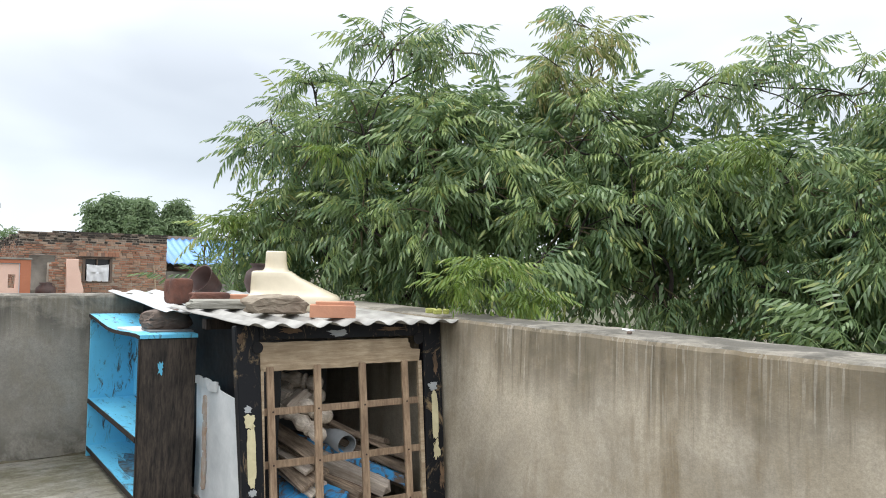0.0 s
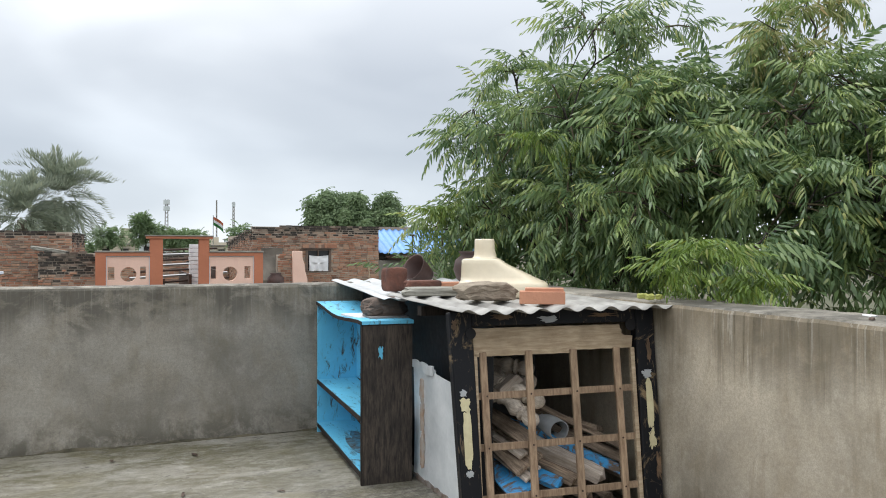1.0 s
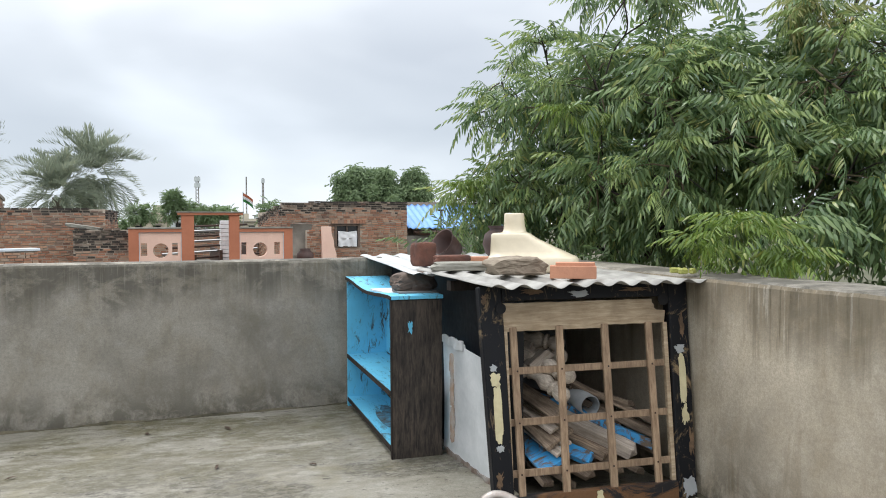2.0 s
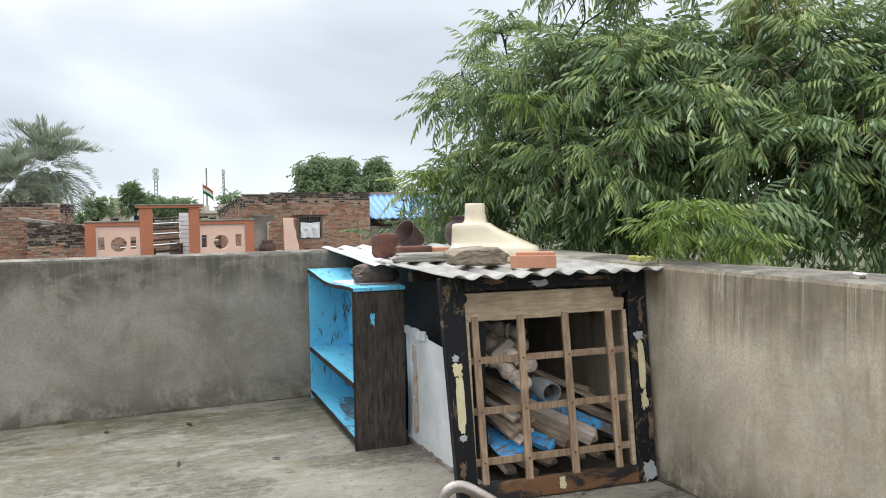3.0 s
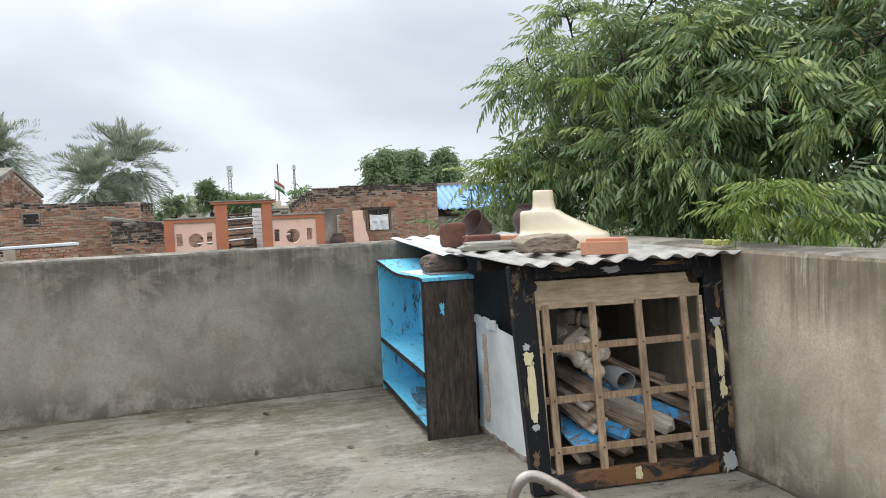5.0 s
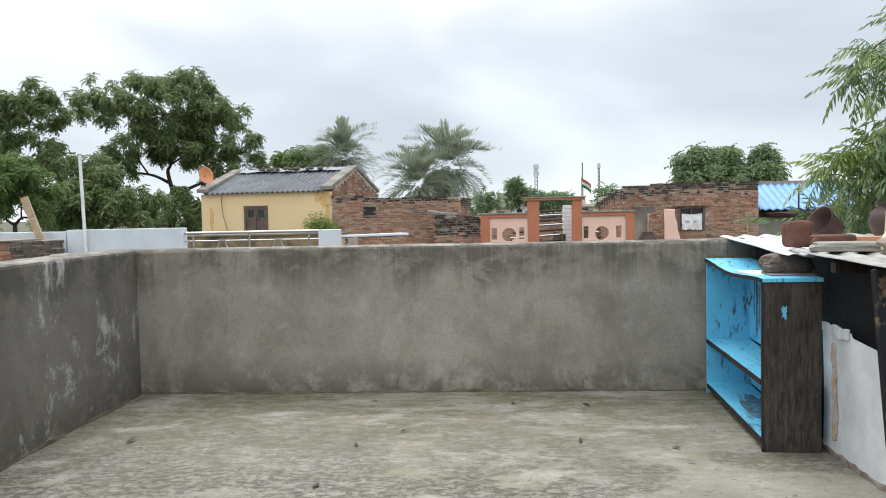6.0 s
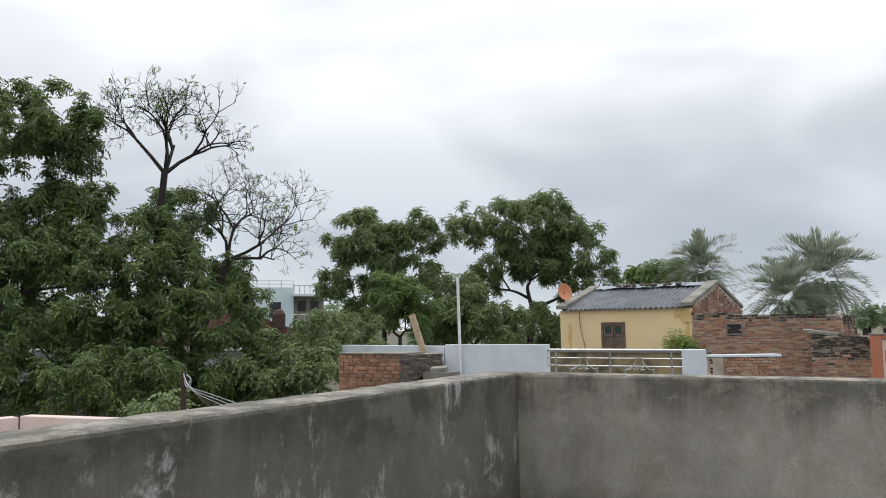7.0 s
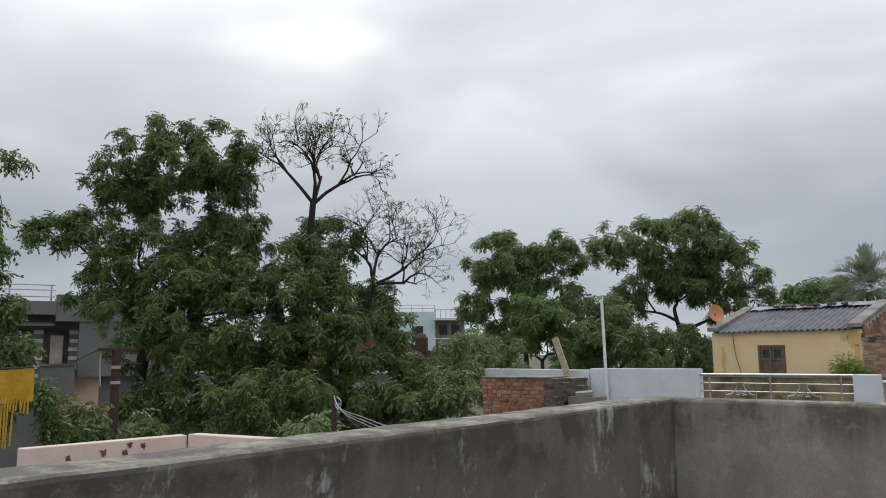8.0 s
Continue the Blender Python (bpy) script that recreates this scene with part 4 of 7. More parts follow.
def plank(w, h, l, mat, m, label, category="plank", name="scrap_plank", paint=None):
    b = box(-w / 2, -l / 2, 0, w / 2, l / 2, h, min(w, h) * 0.12)
    bmesh.ops.subdivide_edges(b, edges=[e for e in b.edges if e.calc_length() > l * 0.5], cuts=4)
    roughen(b, min(w, h) * 0.16, 9, l * 17 + w * 31)
    return put(name, b, mat, m, label, category, "scrap timber in the store")


for row in range(9):
    z = 0.012 + row * 0.056
    for k in range(7):
        x = 1.84 + k * 0.094 + rng.uniform(-0.015, 0.015)
        if row >= 5 and k > 7 - row + 1:
            continue
        w = rng.uniform(0.045, 0.09)
        l = rng.uniform(0.48, 0.66)
        blue = rng.random() < 0.05
        plank(w, rng.uniform(0.02, 0.045), l, M_FLAKED if blue else (M_GREYWOOD if rng.random() < 0.3 else M_SCRAP), pose(x, 2.80 + rng.uniform(-0.05, 0.05), z, rng.uniform(-5, 5), rng.uniform(-9, 9), rng.uniform(-16, 16)), "old plank with flaking blue paint" if blue else "split brown scrap plank in the heap")
for k in range(22):
    x = rng.uniform(1.80, 2.40)
    z = 0.03 + 0.52 * rng.random() * (1.0 if x < 2.1 else 0.65)
    blue = rng.random() < 0.12
    plank(rng.uniform(0.03, 0.08), rng.uniform(0.012, 0.035), rng.uniform(0.35, 0.6), M_FLAKED if blue else M_SCRAP, pose(x, 2.62 + 0.20 * z + rng.uniform(-0.05, 0.05), z, rng.uniform(-2, 14), rng.uniform(-14, 14), rng.uniform(-38, 38)), "narrow board with flaking blue paint" if blue else "splintered brown board in the heap")


def laid(tail, tip):
    """A frame at the tail, y along to the tip, in the leaning frame's own axes."""
    a, e = GATE @ Vector(tail), GATE @ Vector(tip)
    a.x, e.x = max(a.x, 1.755), max(e.x, 1.755)
    y = (e - a).normalized()
    x = y.cross(Vector((0, 0, 1))).normalized()
    m = Matrix((x, y, x.cross(y))).transposed().to_4x4()
    m.translation = a
    return m, (e - a).length


def beam(tail, tip, w, h, mat, label, roll=0.0):
    """A sawn or split length of timber from tail to tip with worn edges and a broken end."""
    m, l = laid(tail, tip)
    b = box(-w / 2, 0, -h / 2, w / 2, l, h / 2, min(w, h) * 0.10)
    bmesh.ops.subdivide_edges(b, edges=[e for e in b.edges if e.calc_length() > l * 0.5], cuts=5)
    for v in b.verts:
        if v.co.y > l * 0.9:
            v.co.y += 0.05 * noise.noise(Vector((v.co.x * 22, v.co.z * 22, l * 9)))
    roughen(b, min(w, h) * 0.13, 11, l * 17 + w * 31)
    return put("timber", b, mat, m @ Matrix.Rotation(radians(roll), 4, "Y"), label, "timber", "scrap timber in the store")


OLD, GREY, BLUE_ = "split brown timber in the heap", "greyed timber in the heap", "timber with flaking blue paint in the heap"
beam((0.06, 0.42, 0.34), (0.35, 0.07, 0.185), 0.13, 0.016, M_FLAKED, "broad blue-painted board with a broken end", 20)
beam((0.30, 0.45, 0.34), (0.57, 0.09, 0.20), 0.075, 0.03, M_FLAKED, BLUE_, 25)
beam((0.52, 0.45, 0.46), (0.90, 0.09, 0.255), 0.06, 0.045, M_FLAKED, BLUE_, -10)
beam((0.52, 0.36, 0.39), (0.79, 0.075, 0.225), 0.085, 0.065, M_GREYWOOD, "thick greyed beam end in the heap", 12)
beam((0.42, 0.45, 0.36), (0.66, 0.10, 0.21), 0.07, 0.05, M_SCRAP, OLD, 5)
beam((0.60, 0.45, 0.58), (0.95, 0.15, 0.36), 0.12, 0.03, M_SCRAP, OLD, -18)
beam((0.62, 0.46, 0.50), (0.93, 0.12, 0.31), 0.09, 0.04, M_SCRAP, OLD, -5)
beam((0.58, 0.50, 0.56), (0.86, 0.20, 0.45), 0.10, 0.025, M_SCRAP, OLD, -14)
for k, (x, z) in enumerate(((0.39, 0.27), (0.36, 0.305), (0.42, 0.335), (0.385, 0.375), (0.43, 0.415), (0.40, 0.455), (0.45, 0.30), (0.47, 0.35))):
    beam((x - 0.34, 0.36 + 0.02 * k, z + 0.10 + 0.01 * (k % 3)), (x, 0.08 + 0.012 * (k % 4), z - 0.02), 0.055 + 0.012 * (k % 3), 0.016 + 0.005 * (k % 2), M_SCRAP if k % 3 else M_GREYWOOD, OLD if k % 3 else GREY, 15 + 11 * (k % 3))
for k, (x, z) in enumerate(((0.56, 0.12), (0.72, 0.13), (0.30, 0.10), (0.84, 0.12), (0.46, 0.09), (0.92, 0.22))):
    beam((x - 0.18, 0.42, z + 0.13), (x, 0.09, z), 0.06, 0.03, M_SCRAP, OLD, 20 - 12 * k)
beam((0.10, 0.30, 0.70), (0.40, 0.40, 0.80), 0.07, 0.05, M_GREYWOOD, "square greyed bed rail on the heap")
beam((0.06, 0.22, 0.66), (0.42, 0.24, 0.74), 0.075, 0.055, M_GREYWOOD, "square greyed bed rail on the heap")


def bed_leg(tail, tip, label):
    """A bed leg: a square block, then turned rings, a vase and a ball at the end."""
    m, l = laid(tail, tip)
    m = m @ Matrix.Rotation(radians(-90), 4, "X")
    root = thing("bed_leg", label, "bed leg", m, "turned legs in the store")
    part("square_block", roughen(box(-0.036, -0.036, 0.0, 0.036, 0.036, l - 0.24, 0.006), 0.003), M_LEG, root)
    prof = [(0.0, -0.242), (0.030, -0.24), (0.040, -0.225), (0.028, -0.21), (0.024, -0.18), (0.036, -0.15), (0.044, -0.125), (0.036, -0.10), (0.022, -0.085), (0.040, -0.078), (0.040, -0.068), (0.020, -0.060), (0.034, -0.048), (0.041, -0.022), (0.038, 0.004), (0.024, 0.022), (0.0, 0.026)]
    smooth(part("turned_end", lathe([(r_, z_ + l) for r_, z_ in prof], 22), M_LEG, root))


for tail, tip in (((0.02, 0.45, 0.83), (0.50, 0.26, 0.775)), ((0.08, 0.50, 0.74), (0.53, 0.30, 0.705)), ((0.05, 0.34, 0.74), (0.475, 0.10, 0.615)), ((0.06, 0.32, 0.68), (0.43, 0.085, 0.525))):
    bed_leg(tail, tip, "greyed turned wooden bed leg on the heap")
b = lathe([(0.050, 0.0), (0.055, 0.0), (0.055, 0.5), (0.050, 0.5), (0.050, 0.0)], 28)
pipe = smooth(put("plastic_pipe", b, M_PIPE, Matrix.Translation((2.09, 2.24, 0.415)) @ pose(0, 0, 0, -86, 0, -4), "short grey plastic pipe on the heap", "pipe"))

chip = put("plaster_chip", rubble((0.075, 0.03, 0.012), 2.2, 2), M_CLOTH, pose(2.72, 0.92, TOP + 0.002, 0, 0, 70), "white plaster chip lying on the parapet top", "chip")
put("pebble", rubble((0.02, 0.02, 0.014), 5.2, 2), M_DARKSTONE, pose(2.60, 0.82, TOP + 0.003), "small dark pebble on the parapet top", "pebble")
rf = random.Random(31)
for k in range(7):
    put("fallen_fruit", rubble((0.035, 0.03, 0.03), k + 0.3, 2, 0.05), M_FRUIT, pose(2.50 + 0.05 * rf.uniform(-1, 1), 2.02 + 0.07 * rf.uniform(-1, 1), TOP + 0.012, 0, 0, 40 * k), "small yellow-green fruit fallen by the tin roof", "fruit", "fallen fruit")
for k in range(26):
    x, y = rf.uniform(-2.5, 1.0), rf.uniform(0.6, 4.2)
    bb = bmesh.new()
    w_, l_ = rf.uniform(0.008, 0.014), rf.uniform(0.03, 0.06)
    vs = [bb.verts.new(c) for c in ((-l_, 0, 0.002), (-l_ * 0.3, -w_, 0.006), (l_ * 0.4, -w_ * 0.8, 0.007), (l_, 0, 0.003), (l_ * 0.4, w_ * 0.8, 0.008), (-l_ * 0.3, w_, 0.006))]
    bb.faces.new(vs)
    bmesh.ops.solidify(bb, geom=list(bb.faces), thickness=0.0015)
    put("dead_leaf", bb, M_SHUTTER, pose(x, y, 0.006, 0, 0, rf.uniform(0, 360)), "small dry brown leaf lying on the floor", "leaf", "dry leaves on the floor")

# bent tube of a metal chair standing near
chair = thing("metal_tube_frame", "scratched bent steel tube frame standing on the floor", "tube frame")
part("tube", tube(bend([(0.775, 0.735, 0.0), (0.775, 0.735, 0.35), (0.778, 0.735, 0.50), (0.80, 0.73, 0.583), (0.845, 0.72, 0.606), (0.905, 0.685, 0.578), (1.02, 0.60, 0.495), (1.30, 0.40, 0.29), (1.66, 0.14, 0.0)], 6), 0.0165, 14), M_CHROME, chair)
smooth(chair.children[0])


# ---- neighbouring roofs and houses ----
def slabs(name, boxes, mat, parent=None, label=""):
    """Many plain boxes as one mesh, made straight from arrays: (x0, y0, z0, x1, y1, z1, frame)."""
    verts, faces = [], []
    for x0, y0, z0, x1, y1, z1, m in boxes:
        k = len(verts)
        verts += [m @ Vector(c) for c in ((x0, y0, z0), (x1, y0, z0), (x1, y1, z0), (x0, y1, z0), (x0, y0, z1), (x1, y0, z1), (x1, y1, z1), (x0, y1, z1))]
        faces += [(k, k + 1, k + 5, k + 4), (k + 1, k + 2, k + 6, k + 5), (k + 2, k + 3, k + 7, k + 6), (k + 3, k, k + 4, k + 7), (k + 4, k + 5, k + 6, k + 7), (k + 3, k + 2, k + 1, k)]
    ob = new(name, mesh_of(name, verts, faces, mat))
    if parent:
        ob.parent = parent
    return tagged(ob, label)


def brickwork(parent, m, length, z0, z1, seed, holes=(), soot=0.30, course=0.057, unit=0.17, depth=0.05, slope=0.0, label=""):
    """A brick face on the line of m: a mortar core, and every brick a proud block with its own size and tone. holes: (x0, z0, x1, z1)."""
    rr = random.Random(seed)
    clay, black = [], []
    rows = int((z1 - z0) / course)
    for j in range(rows + 6):
        z = z0 + j * course
        x = -rr.uniform(0, unit)
        while x < length:
            w = unit * (rr.uniform(0.92, 1.06) if rr.random() > 0.25 else 0.5)
            a, c = max(0.0, x + 0.009), min(length, x + w - 0.009)
            x += w
            mid = (a + c) / 2
            top = z1 + slope * mid + 0.018 * noise.noise(Vector((mid * 2, seed, 0)))
            if c - a < 0.04 or z + course > top + 0.02:
                continue
            if any(h[0] - 0.01 < mid < h[2] + 0.01 and h[1] - 0.02 < z + course / 2 < h[3] + 0.02 for h in holes):
                continue
            out = -rr.uniform(0.006, 0.034) - (0.02 if top - z < soot * 0.4 else 0)
            dz = rr.uniform(-0.005, 0.005)
            (black if top - z < soot * rr.uniform(0.7, 1.3) else clay).append((a, out, z + 0.009 + dz, c, depth, z + course - 0.009 + dz, m))
    core = []
    xs = sorted({0.0, length, *(h[0] for h in holes), *(h[2] for h in holes)})
    for a, c in zip(xs, xs[1:]):
        inside = [h for h in holes if h[0] < (a + c) / 2 < h[2]]
        top = z1 + slope * (a + c) / 2 - 0.03
        if inside:
            core += [(a, 0.0, GROUND, c, 0.24, inside[0][1], m), (a, 0.0, inside[0][3], c, 0.24, top, m)]
        else:
            core.append((a, 0.0, GROUND, c, 0.24, top, m))
    slabs("mortar", core, M_MORTAR, parent)
    if clay:
        tagged(slabs("bricks", clay, M_BRICKS, parent, label), kind="stuff")
    if black:
        tagged(slabs("coping_bricks", black, M_SOOTBRICK, parent, "soot-black coping course"), kind="stuff")


# flat-roofed brick house with a small window
house = thing("brick_house", "old flat-roofed red brick house with a blackened top", "house")
HM = along((3.25, 19.0), (6.67, 19.0))[0]
brickwork(house, HM, 3.42, 0.25, 1.93, 11, ((1.40, 0.74, 2.06, 1.33),), slope=0.016)
brickwork(house, along((3.36, 24.4), (3.25, 19.02))[0], 5.38, 0.25, 1.55, 12, (), slope=0.070)
part("roof_slab", box(3.42, 19.25, 1.55, 6.6, 24.0, 1.68), M_CEMENT, house)
win = part("window_frame", box(4.64, 18.965, 0.72, 4.70, 19.06, 1.34, 0.004), M_SHUTTER, house, "brown wooden frame")
for bx in ((5.27, 18.965, 0.72, 5.33, 19.06, 1.34), (4.70, 18.965, 1.29, 5.27, 19.06, 1.34), (4.70, 18.965, 0.72, 5.27, 19.06, 0.76), (4.96, 18.98, 1.05, 4.99, 19.03, 1.29)):
    part("frame_bar", box(*bx, 0.004), M_SHUTTER, win)
part("pane", box(4.70, 19.05, 0.76, 5.27, 19.06, 1.29), M_GLASS, win)
tagged(slabs("lintel_course", [(4.55 + 0.085 * k, 18.955, 1.355, 4.63 + 0.085 * k, 19.05, 1.455, I4) for k in range(11)], M_BRICKS, house), kind="stuff")
part("lintel", box(4.52, 18.93, 1.345, 5.44, 19.0, 1.362), M_SHUTTER, house)
b = bmesh.new()
bmesh.ops.create_grid(b, x_segments=22, y_segments=18, size=0.5)
for v in b.verts:
    x, z = v.co.x, v.co.y
    v.co = Vector((4.985 + x * 0.52, 18.95 + 0.018 * math.sin(x * 17 + z * 3) * (0.6 - z) + 0.02 * noise.noise(Vector((x * 4, z * 4, 1))), 0.955 + z * 0.42 - 0.03 * (1 - abs(2 * x)) * (z > 0)))
bmesh.ops.solidify(b, geom=list(b.faces), thickness=0.004)
cl = smooth(part("cloth", b, M_CLOTH))
tagged(cl, "white cloth hung over a small window", "cloth")

# blue tin roof beside it, over a grey wall
annex = thing("tin_roof_annex", "low grey annex under a blue corrugated tin roof", "annex")
part("wall", box(6.69, 19.05, GROUND, 9.6, 19.28, 1.02), M_CEMENT, annex, "grey cement wall")
t_ = corrugated(Matrix.Translation((6.70, 18.95, 1.22)) @ pose(0, 0, 0, 24, 0, 0), 3.0, 1.72, 0.19, 0.045, M_BLUETIN, "roof", annex, 0.0, 2.0)
tagged(t_, "blue corrugated tin roof")
part("rear_wall", box(6.69, 20.5, GROUND, 9.6, 20.7, 1.99), M_SOOTBRICK, annex, "dark rear wall")
b = rubble((1.6, 0.3, 0.13), 4.4, 4, 0.2)
for v in b.verts:
    v.co += Vector((7.75, 19.0, 1.03))
part("tarpaulin", b, M_IRON, annex, "rolled dark tarpaulin on the wall")
bar_ = thing("iron_pipe_stand", "thin iron pipe standing beside the annex", "pipe")
part("pole", tube([(7.52, 18.6, GROUND), (7.52, 18.6, 1.72)], 0.022, 8), M_IRON, bar_)
part("cap", tube([(7.44, 18.6, 1.72), (7.60, 18.6, 1.72)], 0.025, 8), M_IRON, bar_)
stick = thing("leaning_stick", "pale stick leaning on the brick house", "stick")
part("rod", tube([(6.62, 18.3, GROUND), (6.33, 18.93, 1.15)], 0.017, 7), M_PALEWOOD, stick)

# pink pier with a brick return
pier = thing("broken_wall_pier", "broken pink-plastered wall end with bare brick", "wall")
part("plaster_face", prism([(4.00, GROUND), (4.00, 1.285), (4.235, 1.285), (4.24, 1.10), (4.29, 0.95), (4.30, 0.80), (4.36, 0.60), (4.42, GROUND)], 0.12, Matrix.Translation((0, 17.6, 0)), 0.008), M_PEACH, pier, "pink plaster")
brickwork(pier, along((3.66, 17.75), (4.0, 17.75))[0], 0.36, 0.25, 1.22, 15, (), 0.02)

# terracotta and peach screen wall of a roof
screen = thing("roof_screen_wall", "peach and terracotta roof parapet with a gateway opening", "wall")
SY = 17.2


def pierced(x0, x1, z0, z1, cx, cz, r, slots):
    """A panel with a round opening and upright slots, all cut through."""
    b = bmesh.new()
    s_, n = r * 1.25, 48
    for y, flip in ((0.0, False), (0.11, True)):
        sq, ci = [], []
        for k in range(n):
            a = 2 * math.pi * k / n
            c, d = math.cos(a), math.sin(a)
            q = s_ / max(abs(c), abs(d))
            sq.append(b.verts.new((cx + c * q, SY + 0.04 + y, cz + d * q)))
            ci.append(b.verts.new((cx + c * r, SY + 0.04 + y, cz + d * r)))
        for k in range(n):
            f = (sq[k], sq[(k + 1) % n], ci[(k + 1) % n], ci[k])
            b.faces.new(f[::-1] if flip else f)
        if not flip:
            front = ci
    for k in range(n):
        b.faces.new((front[k], front[(k + 1) % n], ci[(k + 1) % n], ci[k]))
    strips = [(cx - s_, cx + s_, z0, cz - s_), (cx - s_, cx + s_, cz + s_, z1)]
    for a, c in ((x0, cx - s_), (cx + s_, x1)):
        got = [q for q in slots if a < q[0] and q[1] < c]
        if got:
            q = got[0]
            strips += [(a, q[0], z0, z1), (q[1], c, z0, z1), (q[0], q[1], z0, q[2]), (q[0], q[1], q[3], z1)]
        else:
            strips.append((a, c, z0, z1))
    for a, c, d, e in strips:
        box(a, SY + 0.04, d, c, SY + 0.15, e, 0, b)
    return b


part("panel", pierced(-0.20, 0.70, -0.4, 1.17, 0.258, 0.757, 0.165, ((-0.16, -0.03, 0.64, 0.93), (0.50, 0.62, 0.64, 0.93))), M_PEACH, screen, "peach panel with a round opening")
part("panel", pierced(1.98, 3.00, -0.4, 1.17, 2.455, 0.757, 0.165, ((2.02, 2.14, 0.64, 0.93), (2.78, 2.92, 0.64, 0.93))), M_PEACH, screen, "peach panel with a round opening")
for bx in ((-0.415, SY, -0.4, -0.20, SY + 0.2, 1.25), (0.70, SY, -0.4, 0.975, SY + 0.2, 1.56), (1.755, SY, -0.4, 1.98, SY + 0.2, 1.56), (3.00, SY, -0.4, 3.205, SY + 0.2, 1.25)):
    part("pier", box(*bx, 0.006), M_RUST, screen, "terracotta pier")
for bx in ((-0.20, SY, 1.17, 0.70, SY + 0.2, 1.25), (1.98, SY, 1.17, 3.00, SY + 0.2, 1.25), (0.62, SY - 0.03, 1.56, 2.06, SY + 0.23, 1.615)):
    part("rail", box(*bx, 0.006), M_RUST, screen, "terracotta top rail")
for bx in ((-0.43, SY - 0.02, 1.25, 0.70, SY + 0.22, 1.285), (1.98, SY - 0.02, 1.25, 3.22, SY + 0.22, 1.285), (0.60, SY - 0.05, 1.615, 2.08, SY + 0.25, 1.64)):
    part("coping", box(*bx, 0.006), M_SLAB, screen, "pale stone coping")
for x0, x1, z0, z1 in ((-0.20, -0.185, 0.3, 1.17), (0.685, 0.70, 0.3, 1.17), (1.98, 1.995, 0.3, 1.17), (2.985, 3.0, 0.3, 1.17), (-0.185, 0.685, 1.155, 1.17), (1.995, 2.985, 1.155, 1.17)):
    part("white_line", box(x0, SY + 0.03, z0, x1, SY + 0.041, z1), M_WHITE, screen, "white edging line")
deck = thing("neighbour_roof_deck", "grey roof deck behind the peach screen wall", "roof")
part("slab", box(-1.6, SY + 0.2, GROUND, 3.6, 26.0, 0.25), M_CEMENT, deck)
for k in range(7):
    yy = 18.0 + k * 0.4
    rod = tagged(part("stacked_rod", tube([(0.2 + 0.1 * k, yy, 0.5 + 0.13 * k), (2.6, yy + 0.5, 0.62 + 0.12 * k)], 0.03, 6), M_STEEL if k % 2 else M_IRON), "metal bar stored on the roof behind the screen wall", "bar", "bars on the roof")
for k in range(4):
    st = tagged(part("rod_support", box(0.4 + 0.6 * k, 17.9, 0.25, 0.46 + 0.6 * k, 21.0, 0.53 + 0.1 * k), M_IRON), "dark iron rack under stored bars", "rack", "bars on the roof")
for j in range(12):
    tagged(part("white_block", box(1.62 + 0.012 * (j % 2), 18.0, 0.25 + j * 0.1, 1.86, 18.3, 0.34 + j * 0.1, 0.008), M_CLOTH), "white block in a stack behind the gateway", "block", "stack of white blocks")
back_wall = thing("rear_brick_wall", "dark brick wall closing the far side of the deck", "wall")
brickwork(back_wall, along((-0.6, 24.0), (3.3, 24.0))[0], 3.9, 0.2, 1.22, 21, (), 0.3)

# drum, pot and bucket beside the screen
drum = thing("water_drum", "grey metal water drum on the roof", "drum", pose(3.62, 18.3, 0.25))
smooth(part("body", lathe([(0.0, 0.0), (0.24, 0.0), (0.245, 0.3), (0.25, 0.31), (0.245, 0.32), (0.25, 0.82), (0.245, 0.85), (0.27, 1.10), (0.28, 1.11), (0.0, 1.12)], 30), M_CEMENT, drum))
jar = smooth(tagged(part("clay_jar", lathe([(0.0, 0.0), (0.12, 0.0), (0.21, 0.16), (0.20, 0.30), (0.12, 0.38), (0.14, 0.42), (0.0, 0.40)], 26), M_CLAY), "round brown clay water jar", "jar"))
jar.matrix_basis = pose(3.58, 17.6, 0.33)
stand = tagged(part("jar_stand", box(3.38, 17.45, GROUND, 3.95, 17.78, 0.33, 0.01), M_CEMENT), "cement ledge under the water jar", "ledge")
bucket = smooth(tagged(part("bucket", lathe([(0.0, 0.0), (0.075, 0.0), (0.09, 0.17), (0.095, 0.175), (0.085, 0.17), (0.0, 0.02)], 22), M_CLOTH), "small white plastic bucket", "bucket"))
bucket.matrix_basis = pose(3.83, 17.55, 0.33)

# brick wall with a little window, low walls before it
mid = thing("brick_yard_wall", "rough brick wall with a tiny barred window", "wall")
brickwork(mid, along((-4.20, 18.2), (-0.92, 18.2))[0], 3.28, 0.25, 1.80, 31, ((0.815, 1.28, 1.13, 1.51),), 0.16, slope=-0.032)
brickwork(mid, along((-0.92, 18.2), (-0.75, 21.0))[0], 2.8, 0.9, 1.69, 32, (), 0.3)
fr = part("window_frame", box(-3.40, 18.15, 1.255, -3.04, 18.24, 1.285, 0.003), M_CEMENT, mid, "cement window frame")
for bx in ((-3.40, 18.15, 1.505, -3.04, 18.24, 1.535), (-3.40, 18.15, 1.285, -3.375, 18.24, 1.505), (-3.065, 18.15, 1.285, -3.04, 18.24, 1.505)):
    part("frame_bar", box(*bx, 0.003), M_CEMENT, fr)
for k in range(3):
    part("grille_bar", tube([(-3.375, 18.19, 1.34 + 0.055 * k), (-3.065, 18.19, 1.34 + 0.055 * k)], 0.008, 6), M_IRON, fr)
part("pane", box(-3.375, 18.225, 1.285, -3.065, 18.235, 1.505), M_GLASS, fr)
